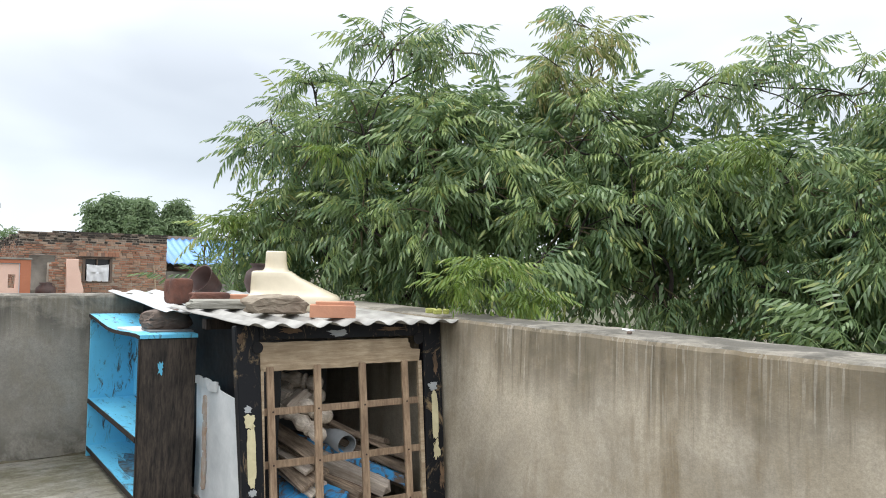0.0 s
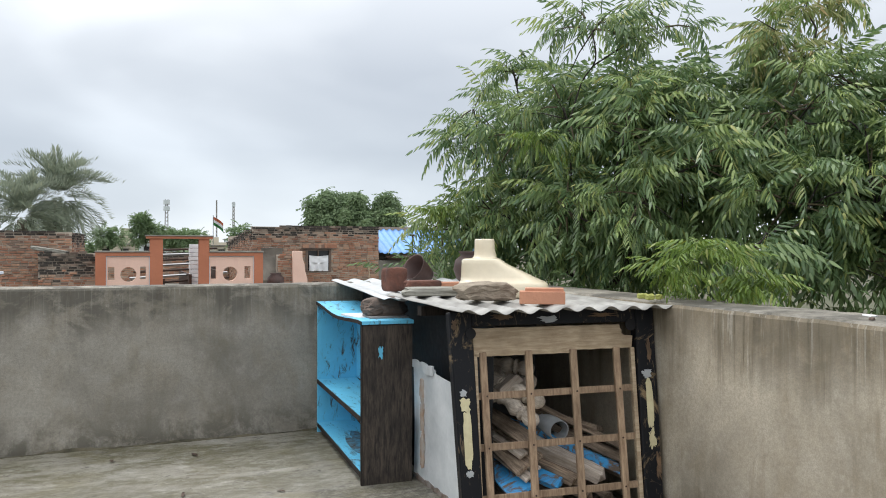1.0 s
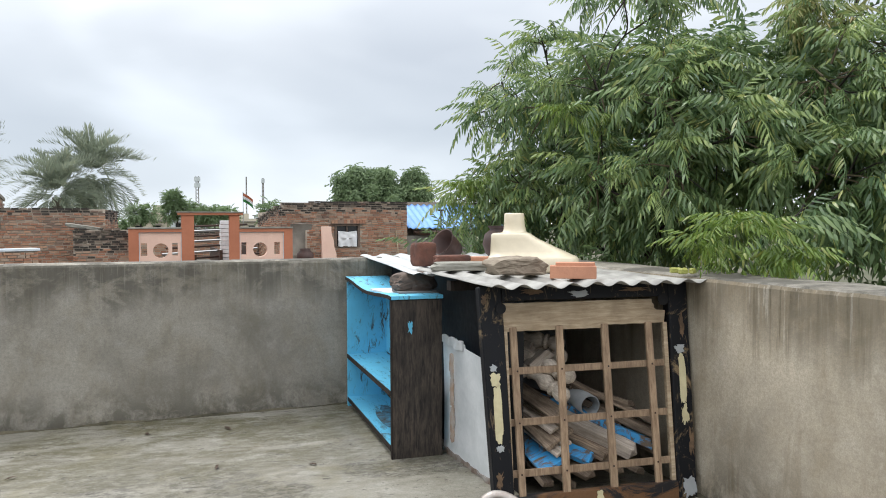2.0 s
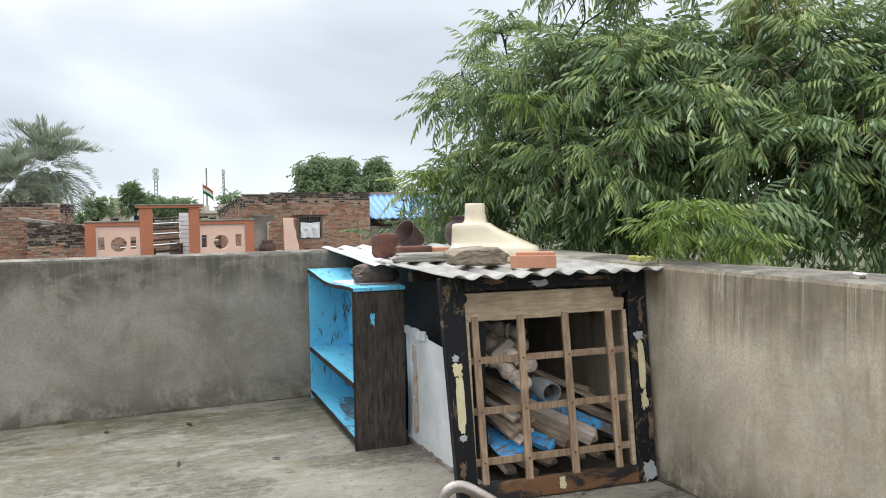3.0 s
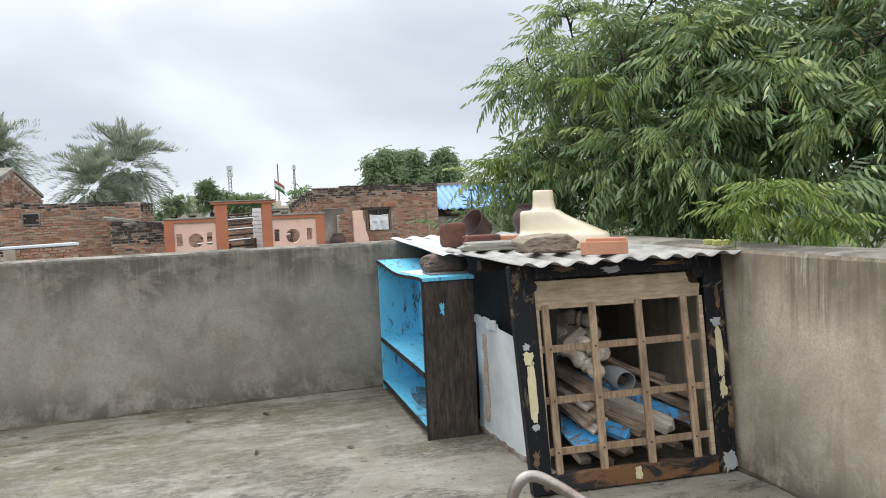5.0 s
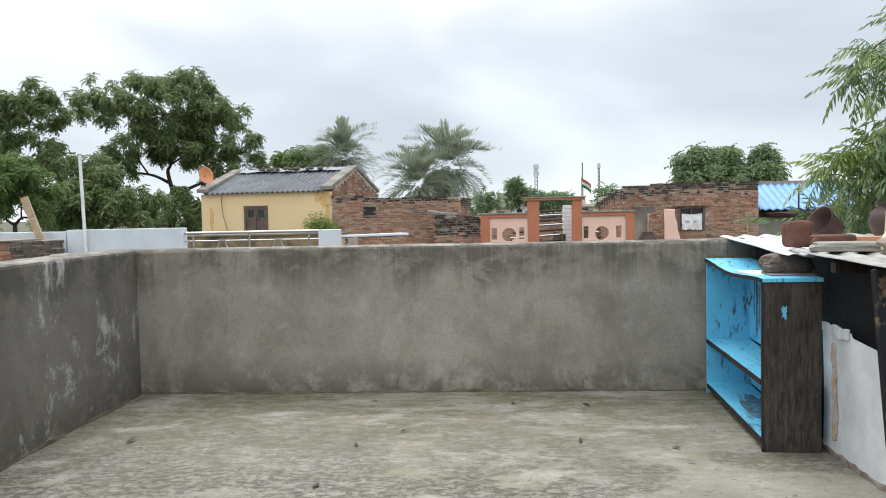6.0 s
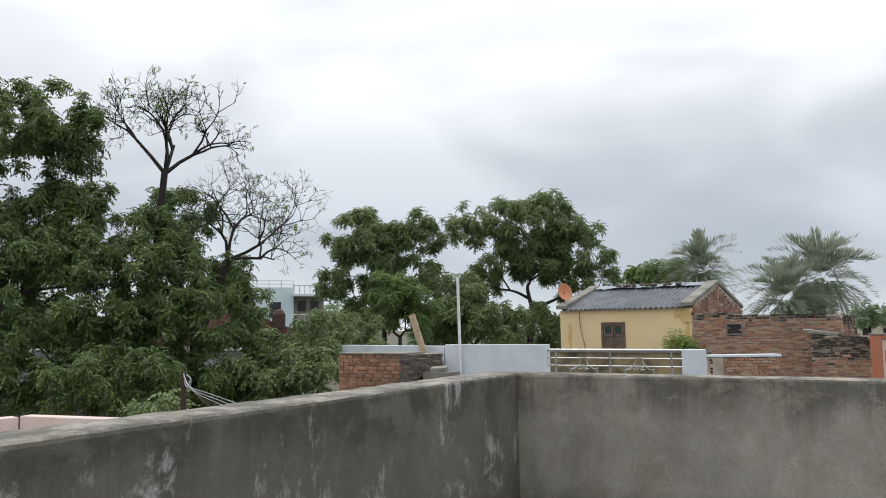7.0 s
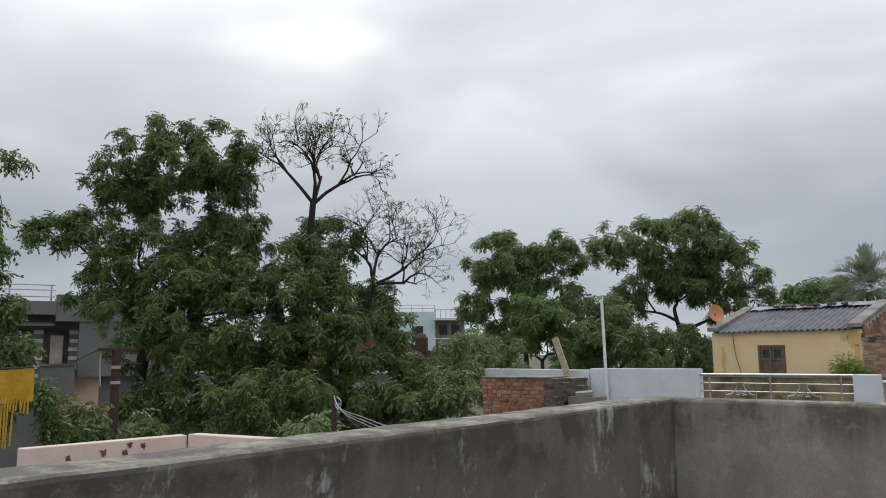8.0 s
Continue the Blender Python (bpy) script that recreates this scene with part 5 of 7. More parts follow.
low_w = thing("low_brick_wall", "low dark brick wall with a stone slab on it", "wall")
brickwork(low_w, along((-1.55, 17.6), (-0.42, 17.6))[0], 1.13, 0.25, 1.255, 33, (), 0.55)
put("stone_slab", rubble((0.75, 0.3, 0.09), 6.2, 3, 0.08), M_SLAB, pose(-1.35, 17.75, 1.25, 0, 9, 4), "tilted stone slab on the low brick wall", "stone")
low_p = thing("low_parapet", "low brick parapet with a whitewashed top", "wall")
brickwork(low_p, along((-3.22, 14.8), (-2.02, 15.6))[0], 1.44, 0.2, 0.87, 34, (), 0.05)
brickwork(low_p, along((-3.22, 15.3), (-3.22, 14.8))[0], 0.5, 0.2, 0.87, 35, (), 0.05)
M_ = along((-3.22, 14.8), (-2.02, 15.6))[0]
part("top", roughen(box(-0.03, -0.03, 0.85, 1.47, 0.30, 0.90, 0.01, None, M_), 0.015), M_WHITE, low_p, "whitewashed top")

# ochre house under a corrugated roof
HF = Matrix.Translation((-4.20, 18.2, 0)) @ pose(0, 0, 0, 0, 0, 171.2)
yh = thing("ochre_house", "ochre-washed house with a dark corrugated roof and gable parapets", "house")
HL, HDEP = 3.62, 3.9
# frame: x to the far end, y towards the viewer's side negated, so depth runs along -y
wx0, wx1, wz0, wz1 = 1.75, 2.40, 0.93, 1.60
for bx in ((0.0, -0.2, GROUND, wx0, 0.0, 1.92), (wx1, -0.2, GROUND, HL, 0.0, 1.92), (wx0, -0.2, GROUND, wx1, 0.0, wz0), (wx0, -0.2, wz1, wx1, 0.0, 1.92)):
    part("wall", box(*bx, 0, None, HF), M_YELLOW, yh, "ochre limewashed wall")
M_OCHRESTAIN = plain("rain_darkened_ochre", (0.60, 0.39, 0.15), (0.70, 0.50, 0.24), 0.85, 0.0, 3.5, 25.0, 0.2)
for k, (x0, z0, x1, z1) in enumerate(((0.02, 1.52, 0.30, 1.90), (0.04, 1.20, 0.17, 1.60), (0.28, 1.66, 0.44, 1.89), (3.28, 0.9, 3.38, 1.6))):
    part("rain_stain", prism(blot(((x0, z0), (x1, z1)), 0, 0.55, 60 + k), 0.003, HF @ Matrix.Translation((0, 0.0005, 0))), M_OCHRESTAIN, yh, "deep ochre rain stain")
wn = part("window", box(wx0, -0.09, wz0, wx1, -0.08, wz1, 0, None, HF), M_GLASS, yh, "brown double-shuttered window")
for bx in ((wx0 - 0.01, -0.06, wz0, wx0 + 0.05, 0.02, wz1), (wx1 - 0.05, -0.06, wz0, wx1 + 0.01, 0.02, wz1), (wx0 + 0.05, -0.06, wz1 - 0.05, wx1 - 0.05, 0.02, wz1), (wx0 + 0.05, -0.06, wz0, wx1 - 0.05, 0.02, wz0 + 0.04)):
    part("frame", box(*bx, 0.004, None, HF), M_SHUTTER, wn)
for a in (wx0 + 0.05, (wx0 + wx1) / 2 + 0.005):
    c = a + (wx1 - wx0) / 2 - 0.06
    for bx in ((a, -0.04, wz0 + 0.04, a + 0.05, 0.0, wz1 - 0.05), (c - 0.045, -0.04, wz0 + 0.04, c, 0.0, wz1 - 0.05), (a + 0.05, -0.04, wz1 - 0.11, c - 0.045, 0.0, wz1 - 0.05), (a + 0.05, -0.04, wz0 + 0.30, c - 0.045, 0.0, wz0 + 0.36), (a + 0.05, -0.04, wz0 + 0.04, c - 0.045, -0.012, wz0 + 0.30)):
        part("shutter", box(*bx, 0.003, None, HF), M_SHUTTER, wn)
    part("pane", box(a + 0.05, -0.035, wz0 + 0.36, c - 0.045, -0.025, wz1 - 0.11, 0, None, HF), M_GREENPANE, wn)
roof = corrugated(HF @ Matrix.Translation((0.12, 0.10, 1.93)) @ pose(0, 0, 0, 0, 0, 0) @ Matrix(((1, 0, 0, 0), (0, -math.cos(radians(18)), math.sin(radians(18)), 0), (0, math.sin(radians(18)), math.cos(radians(18)), 0), (0, 0, 0, 1))), HL - 0.2, 2.15, 0.14, 0.05, M_TILE, "roof", yh, 0, 7.0)
tagged(roof, "dark corrugated cement roof sheets")
back_roof = corrugated(HF @ Matrix.Translation((0.12, -HDEP - 0.1, 1.93)) @ Matrix(((1, 0, 0, 0), (0, math.cos(radians(18)), -math.sin(radians(18)), 0), (0, math.sin(radians(18)), math.cos(radians(18)), 0), (0, 0, 0, 1))), HL - 0.2, 2.15, 0.14, 0.05, M_TILE, "roof", yh, 0, 9.0)
for k in range(5):
    b = bmesh.new()
    bmesh.ops.create_grid(b, x_segments=26, y_segments=14, size=0.5)
    for v in b.verts:
        x, y = 0.12 + (k + 0.5 + v.co.x * 1.06) * 0.68, v.co.y * 0.62
        crumple = noise.noise(Vector((x * 5, y * 7, 2.0))) * 0.035 + noise.noise(Vector((x * 14, y * 14, 5.0))) * 0.014
        v.co = HF @ Vector((x, -1.95 + y * (1 + 0.25 * noise.noise(Vector((x * 4, 1, 0)))), 2.650 - abs(y) * 0.31 + 0.012 * (k % 2) + crumple))
    bmesh.ops.solidify(b, geom=list(b.faces), thickness=0.006)
    smooth(part("ridge_sheet", b, M_RIDGE, yh, "crumpled grey-blue sheeting over the ridge"))
rk = random.Random(19)
for k in range(13):
    x = 0.45 + 2.5 * rk.random() + 0.2
    put("stone", rubble((rk.uniform(0.10, 0.2), 0.12, rk.uniform(0.06, 0.10)), 20 + k, 2, 0.2), M_STACKSTONE, HF @ pose(x, -1.95 + 0.30 + rk.uniform(-0.10, 0.10), 2.585, 0, 0, 50 * k), "dark stone weighting the ridge sheeting", "stone", "stones on the ridge")
for x0, tag in ((-0.02, "bare brick gable with a cement coping"), (HL - 0.2, "cement gable parapet")):
    gm = HF @ Matrix(((0, 1, 0, x0), (-1, 0, 0, 0), (0, 0, 1, 0), (0, 0, 0, 1)))
    part("gable", prism([(0.205, GROUND), (0.205, 2.06), (HDEP / 2, 2.60), (HDEP + 0.05, 2.0), (HDEP + 0.05, GROUND)], 0.22, gm), M_MORTAR if x0 < 0 else M_CEMENT, yh, tag)
    part("gable_coping", prism([(-0.12, 1.96), (-0.12, 2.06), (HDEP / 2, 2.68), (HDEP + 0.12, 2.06), (HDEP + 0.12, 1.96), (HDEP / 2, 2.58)], 0.30, gm @ Matrix.Translation((0, -0.04, 0)), 0.01), M_CEMENT, yh, "weathered cement coping")
gclay = []
rr = random.Random(3)
gm = HF @ Matrix(((0, 1, 0, -0.02), (-1, 0, 0, 0), (0, 0, 1, 0), (0, 0, 0, 1)))
for j in range(13):
    z = 1.62 + j * 0.075
    x = rr.uniform(0, 0.1)
    while x < HDEP:
        c = x + 0.22
        if z + 0.08 < 2.56 - abs((x + c) / 2 - HDEP / 2) * 0.31:
            gclay.append((x, -0.012 - rr.uniform(0, 0.01), z, c - 0.012, 0.03, z + 0.064, gm))
        x = c
tagged(slabs("bricks", gclay, M_SMOKED, yh), kind="stuff")
dish = thing("satellite_dish", "small faded orange satellite dish on the roof", "satellite dish", pose(-7.72, 18.9, 2.25))
b = lathe([(0.0, 0.0), (0.10, 0.012), (0.17, 0.035), (0.23, 0.07), (0.235, 0.07), (0.17, 0.028), (0.10, 0.004), (0.0, -0.008)], 26)
for v in b.verts:
    v.co = pose(0, 0, 0.18, 80, 0, 58) @ v.co
smooth(part("reflector", b, M_DISH, dish))
part("mount", tube([(0, 0, 0.18), (0.0, 0.02, -0.2)], 0.02, 8), M_IRON, dish)
wire = tagged(part("wall_cable", tube(bend([(-7.2, 18.62, 1.9), (-7.15, 18.6, 1.4), (-7.05, 18.58, 1.0), (-7.0, 18.57, 0.6)]), 0.008, 5), M_IRON), "thin cable hanging down an ochre wall", "cable")
base_ = thing("stained_yard_wall", "stained limewashed yard wall below the ochre house", "wall")
part("wall", roughen(box(-8.6, 17.0, GROUND, -3.6, 17.2, 0.86), 0.01), M_STAINED, base_)
part("coping", roughen(box(-8.62, 16.96, 0.86, -3.58, 17.24, 0.90, 0.01), 0.012, 4), M_CEMENT, base_)

# white terrace wall, steel railing and brick pier of the next house
nb = thing("white_terrace_wall", "pale whitewashed terrace wall with a cable on top", "wall")
part("wall", box(-7.95, 12.5, GROUND, -5.78, 12.72, 1.15, 0.01), M_WHITE, nb)
part("return_wall", box(0, 0, GROUND, 3.2, 0.2, 1.12, 0.01, None, along((-11.1, 13.3), (-7.95, 12.52))[0]), M_WHITE, nb)
part("post", box(-3.285, 12.5, GROUND, -2.92, 12.8, 1.065, 0.012), M_WHITE, nb, "white end post")
part("rail_base", box(-5.78, 12.52, GROUND, -3.285, 12.70, 0.62, 0.008), M_WHITE, nb)
part("terrace", box(-11.0, 12.75, GROUND, -2.6, 16.9, 0.1), M_CEMENT, nb, "cement terrace")
rail = thing("steel_railing", "stainless steel terrace railing with fan ornaments", "railing")
part("top_bar", tube([(-5.78, 12.6, 1.045), (-3.285, 12.6, 1.045)], 0.026, 12), M_STEEL, rail)
for z in (0.90, 0.76):
    part("bar", tube([(-5.78, 12.6, z), (-3.285, 12.6, z)], 0.012, 8), M_STEEL, rail)
for x in (-5.62, -4.58, -3.48):
    part("baluster", tube([(x, 12.6, 0.6), (x, 12.6, 1.03)], 0.018, 10), M_STEEL, rail)
for x in (-5.08, -4.05):
    orn = part("ornament", tube([(x - 0.06, 12.59, 0.905), (x + 0.06, 12.59, 0.905)], 0.012, 6), M_STEEL, rail, "fan-shaped ornament")
    for s_ in (-1, 1):
        part("scroll", tube(bend([(x + s_ * 0.05, 12.59, 0.90), (x + s_ * 0.08, 12.59, 0.80), (x + s_ * 0.17, 12.59, 0.72), (x + s_ * 0.25, 12.59, 0.70)]), 0.010, 6), M_STEEL, orn)
        part("post", tube([(x + s_ * 0.26, 12.59, 0.64), (x + s_ * 0.26, 12.59, 0.77)], 0.010, 6), M_STEEL, orn)
    for k in range(7):
        a = math.pi * (k + 0.5) / 7
        part("ray", tube([(x + 0.03 * math.cos(a), 12.59, 0.69 + 0.03 * math.sin(a)), (x + 0.10 * math.cos(a), 12.59, 0.69 + 0.10 * math.sin(a))], 0.007, 5), M_STEEL, orn)
pole = thing("white_pipe_pole", "tall thin white plastic pipe standing by the wall", "pole")
part("pipe", tube([(-7.54, 12.42, 0.0), (-7.60, 12.42, 2.50)], 0.030, 10), M_CLOTH, pole)
board = thing("leaning_plank", "weathered plank leaning on the terrace wall", "plank")
part("plank", roughen(box(-0.07, -0.02, 0, 0.07, 0.02, 1.05, 0.006, None, Matrix.Translation((-8.30, 12.38, 0.78)) @ pose(0, 0, 0, 0, -20, 0)), 0.006), M_PALEWOOD, board)
stack = thing("brick_pier", "unfinished low wall of orange brick with a rubble end", "wall")
PM = along((-9.62, 11.2), (-8.2, 11.2))[0]
QM = along((-8.2, 11.2), (-7.93, 12.35))[0]
slabs("mortar", [(0.01, 0.012, GROUND, 1.41, 0.9, 0.985, PM), (0.012, 0.012, GROUND, 1.17, 0.3, 0.985, QM)], M_MORTAR, stack)
made = {}
rr = random.Random(8)
for FM_, length, mat_, nm in ((PM, 1.42, M_STACKBRICK, "brick"), (QM, 1.18, M_STACKSTONE, "stone")):
    for j in range(10):
        z = 0.990 - (j + 1) * 0.074
        x = -0.115 if j % 2 else 0.0
        while x < length - 0.03:
            w = rr.choice((0.19, 0.215, 0.215, 0.235, 0.115)) if nm == "brick" else rr.choice((0.15, 0.2, 0.26))
            a, c = max(0, x), min(length, x + w - 0.012)
            x += w
            if c - a < 0.05:
                continue
            key = (nm, round(c - a, 2))
            if key not in made:
                bb = box(0, -0.006, 0, key[1], 0.06, 0.060, 0.006)
                ob = part(nm, roughen(bb, 0.008 if nm == "brick" else 0.014, 14, key[1] * 9), mat_, stack)
                made[key] = ob.data
            else:
                ob = new(nm, made[key])
                ob.parent = stack
            ob.matrix_basis = FM_ @ pose(a, rr.uniform(-0.016, 0.004), z + rr.uniform(-0.008, 0.008), rr.uniform(-2, 2), rr.uniform(-1.2, 1.2), rr.uniform(-2, 2))
part("coping", roughen(box(0, -0.03, 0.99, 1.44, 0.9, 1.02, 0.008, None, PM), 0.012, 5), M_CEMENT, stack, "dark mortar top")
put("ridge_tile", box(-0.16, -0.1, 0, 0.16, 0.1, 0.08, 0.01), M_SLAB, pose(-7.75, 11.9, 0.655, 8, -4, 20), "pale slab leaning by the brick pier", "slab")
ledge = tagged(part("slab_ledge", box(-8.0, 11.7, GROUND, -7.45, 12.2, 0.64), M_CEMENT), "cement ledge behind the parapet", "ledge", kind="structure")

# pink parapet of the house to the west
pk = thing("pink_parapet", "pale pink parapet with flaked paint on the next roof", "wall")
part("wall", roughen(box(0, 0, GROUND, 1.78, 0.16, 0.55, 0.012, None, along((-8.82, 2.25), (-8.66, 4.03))[0]), 0.006, 3), M_PINK, pk)
part("wall", roughen(box(0, 0, GROUND, 3.0, 0.16, 0.56, 0.012, None, along((-8.66, 4.03), (-5.7, 4.5))[0]), 0.006, 3), M_PINK, pk)
part("roof", box(-8.66, 1.5, GROUND, -3.4, 4.2, 0.05), M_CEMENT, pk, "cement roof")
FMp = along((-8.82, 2.25), (-8.66, 4.03))[0] @ pose(0, 0, 0, 0, 0, 0)
for k, (x, z, w, h) in enumerate(((0.42, 0.44, 0.05, 0.06), (0.78, 0.47, 0.07, 0.06), (1.02, 0.45, 0.06, 0.09), (1.08, 0.52, 0.05, 0.05), (1.22, 0.50, 0.06, 0.05))):
    part("flake", prism(blot(((x, z - h), (x + w, z)), 0, 0.9, k + 3), -0.003, FMp @ Matrix.Translation((0, -0.001, 0))), M_OLDBRICK, pk, "bare patch of flaked paint")

bowl = smooth(tagged(part("clay_bowl", lathe([(0.0, 0.0), (0.18, 0.0), (0.34, 0.10), (0.40, 0.20), (0.42, 0.20), (0.37, 0.10), (0.20, 0.03), (0.0, 0.03)], 28), M_RUST), "wide red clay bowl on a wall under the trees", "bowl"))
bowl.matrix_basis = pose(-15.4, 6.2, 0.30)
plinth = tagged(part("bowl_plinth", roughen(box(-15.75, 5.85, GROUND, -15.05, 6.55, 0.30, 0.02), 0.02), M_CEMENT), "mossy cement plinth under a clay bowl", "plinth")
put("broken_brick", rubble((0.20, 0.12, 0.09), 71.0, 2, 0.2), M_OLDBRICK, pose(-6.0, 4.56, 0.56, 0, 0, 30), "broken brick on the pink parapet", "brick")
put("broken_brick", rubble((0.16, 0.12, 0.08), 72.0, 2, 0.2), M_OLDBRICK, pose(-6.35, 4.50, 0.56, 0, 0, -10), "dark broken brick on the pink parapet", "brick")

# pole with a cross arm
ep = thing("iron_line_pole", "rusty iron pole with a cross arm and tied cords", "pole", pose(-12.8, 5.32, 0))
part("shaft", tube([(0, 0, GROUND), (0, 0, 1.62)], 0.07, 12), M_IRON, ep)
part("cross_arm", box(-0.05, -0.30, 1.57, 0.05, 0.30, 1.62, 0.006), M_IRON, ep)
for z in (1.30, 1.05):
    part("binding", tube([(0, 0, z - 0.025), (0, 0, z + 0.025)], 0.080, 12), M_MORTAR, ep, "white cord binding")
part("cord", tube(bend([(0.0, -0.26, 1.57), (0.0, -0.27, 1.3), (0.0, -0.25, 1.0)]), 0.010, 6), M_MORTAR, ep, "hanging cord")
cab = thing("overhead_cables", "bundle of slack overhead cables", "cable")
for k in range(5):
    part("cable", tube(bend([(-9.26, 6.9, 0.86 - 0.02 * k), (-8.6, 6.4 + 0.03 * k, 0.72 - 0.03 * k), (-7.6, 5.9, 0.66 - 0.04 * k), (-5.4, 4.9, 0.5 - 0.05 * k)]), 0.0055, 5), M_PIPE if k < 3 else M_IRON, cab)
part("loop", tube(bend([(-9.26, 6.9, 0.86), (-9.22, 6.9, 0.70), (-9.08, 6.85, 0.66), (-9.02, 6.82, 0.78), (-9.15, 6.86, 0.84)]), 0.008, 5), M_PIPE, cab)
part("hanger", tube([(-9.27, 6.92, GROUND), (-9.27, 6.92, 0.88)], 0.04, 8), M_IRON, cab)
tagged(part("power_line", tube(bend([(-12.8, 5.05, 1.58), (-15.5, 5.2, 1.38), (-22.0, 4.5, 2.4)]), 0.006, 5), M_IRON), "thin dark line strung from a pole", "cable")

# golden cloth on a line
gc = thing("golden_cloth", "frayed golden woven cloth hung on a line", "cloth")
b = bmesh.new()
bmesh.ops.create_grid(b, x_segments=40, y_segments=14, size=0.5)
CM = along((-7.12, 0.55), (-6.91, 1.50))[0]
for v in b.verts:
    x, z = (v.co.x + 0.5) * 0.97, v.co.y + 0.5
    v.co = CM @ Vector((x, 0.025 * math.sin(x * 24) * (1 - 0.5 * z), 1.13 + 0.25 * z - 0.05 * (1 - x) + 0.012 * noise.noise(Vector((x * 20, z * 3, 0)))))
bmesh.ops.solidify(b, geom=list(b.faces), thickness=0.006)
part("weave", b, M_GOLDCLOTH, gc)
for k in range(46):
    x = 0.02 * k + 0.04
    l_ = 0.05 + 0.05 * rr.random() + (0.25 if k in (36, 37, 38, 40) else 0)
    part("fringe", tube([CM @ Vector((x, 0, 1.15 - 0.05 * (1 - x))), CM @ Vector((x + 0.012 * rr.uniform(-1, 1), 0.0, 1.12 - 0.05 * (1 - x) - l_))], 0.007, 4), M_GOLDCLOTH, gc)
part("line", tube([CM @ Vector((-1.2, 0.01, 1.30)), CM @ Vector((0.97, 0.01, 1.385))], 0.008, 5), M_IRON, gc)
part("prop", tube([CM @ Vector((-1.2, 0.01, GROUND)), CM @ Vector((-1.2, 0.01, 1.35))], 0.03, 8), M_IRON, gc)

# unfinished grey building behind the trees
gb = thing("grey_building", "unfinished grey rendered two-storey building", "building")
GM = along((-24.9, 7.3), (-24.1, 9.4))[0]
RM = along((-24.1, 9.4), (-22.9, 12.2))[0]
part("wall", box(-6, 0.6, GROUND, 3.0, 6, 2.75, 0, None, GM), M_GREYWALL, gb)
part("wall", box(0.66, 0, 0.9, 3.4, 6, 2.56, 0, None, RM), M_GREYWALL, gb, "projecting grey wall")
part("overhang", box(0, -0.04, 2.56, 3.4, 6, 3.35, 0, None, RM), M_GREYWALL, gb, "grey block overhanging the windows")
part("lower_wall", box(0, 0.3, GROUND, 1.3, 6, 0.9, 0, None, RM), M_PEACH, gb, "pale pink lower wall")
part("lower_wall", box(1.3, 0.3, GROUND, 9.0, 6, 0.9, 0, None, RM), M_GREYWALL, gb, "grey lower wall")
part("parapet", box(-6, -0.1, 2.75, 2.24, 0.6, 3.15, 0, None, GM), M_GREYWALL, gb)
for x0 in (1.10, 2.10):
    w_ = part("window", box(x0, 0.50, 1.25, x0 + 0.48, 0.60, 2.25, 0, None, GM), M_GLASS, gb, "dark window")
    part("frame", box(x0 - 0.05, 0.48, 2.25, x0 + 0.53, 0.60, 2.31, 0, None, GM), M_IRON, w_)
part("curtain", box(2.17, 0.48, 1.3, 2.52, 0.50, 2.15, 0, None, GM), M_MORTAR, gb, "brown curtain")
for j in range(14):
    for x0 in (1.70, 2.66):
        part("cladding_tile", box(x0 + 0.02 * (j % 3), 0.52, 0.5 + j * 0.13, x0 + 0.28, 0.595, 0.615 + j * 0.13, 0, None, GM), M_PALEBLDG if j % 2 else M_GREYWALL, gb)
for x0, x1, z0, z1 in ((1.05, 1.10, 1.25, 2.25), (1.58, 1.63, 1.25, 2.25), (2.05, 2.10, 0.9, 2.25), (2.58, 2.63, 0.9, 2.25), (1.33, 1.35, 1.25, 2.25)):
    part("window_frame", box(x0, 0.47, z0, x1, 0.60, z1, 0, None, GM), M_IRON, gb)
part("sunshade", box(0.3, 0.1, 2.42, 2.24, 0.6, 2.52, 0, None, GM), M_GREYWALL, gb, "thin concrete sunshade")
part("balcony_cap", box(1.88, -0.54, 1.25, 2.82, -0.3, 1.30, 0, None, GM), M_CEMENT, gb, "cement cap on the balcony")
part("rain_spout", tube([GM @ Vector((1.2, -0.1, 2.95)), GM @ Vector((1.2, -0.5, 2.92))], 0.05, 8), M_PALEBLDG, gb, "short white rain spout")
part("balcony", box(1.9, -0.5, 0.35, 2.8, 0.6, 1.25, 0, None, GM), M_GREYWALL, gb, "grey balcony front")
for z in (3.3, 3.5, 3.65):
    part("roof_rail", tube([GM @ Vector((-6, 0.1, z)), GM @ Vector((2.2, 0.1, z))], 0.025, 6), M_STEEL, gb)
for k in range(8):
    part("rail_post", tube([GM @ Vector((-5.6 + k * 1.1, 0.1, 3.1)), GM @ Vector((-5.6 + k * 1.1, 0.1, 3.66))], 0.025, 6), M_STEEL, gb)
shed = tagged(part("tin_shed_roof", box(0, 0, 0.2, 3.6, 2.4, 0.26, 0, None, along((-20.5, 10.2), (-18.6, 13.0))[0] @ pose(0, 0, 0, -10, 0, 0)), M_PALEBLDG), "pale tin shed roof under the trees", "roof")
shed2 = tagged(part("shed_walls", box(0.2, 0.3, GROUND, 3.4, 2.2, 0.1, 0, None, along((-20.5, 10.2), (-18.6, 13.0))[0]), M_GREYWALL), "grey wall of a shed under the trees", "shed")


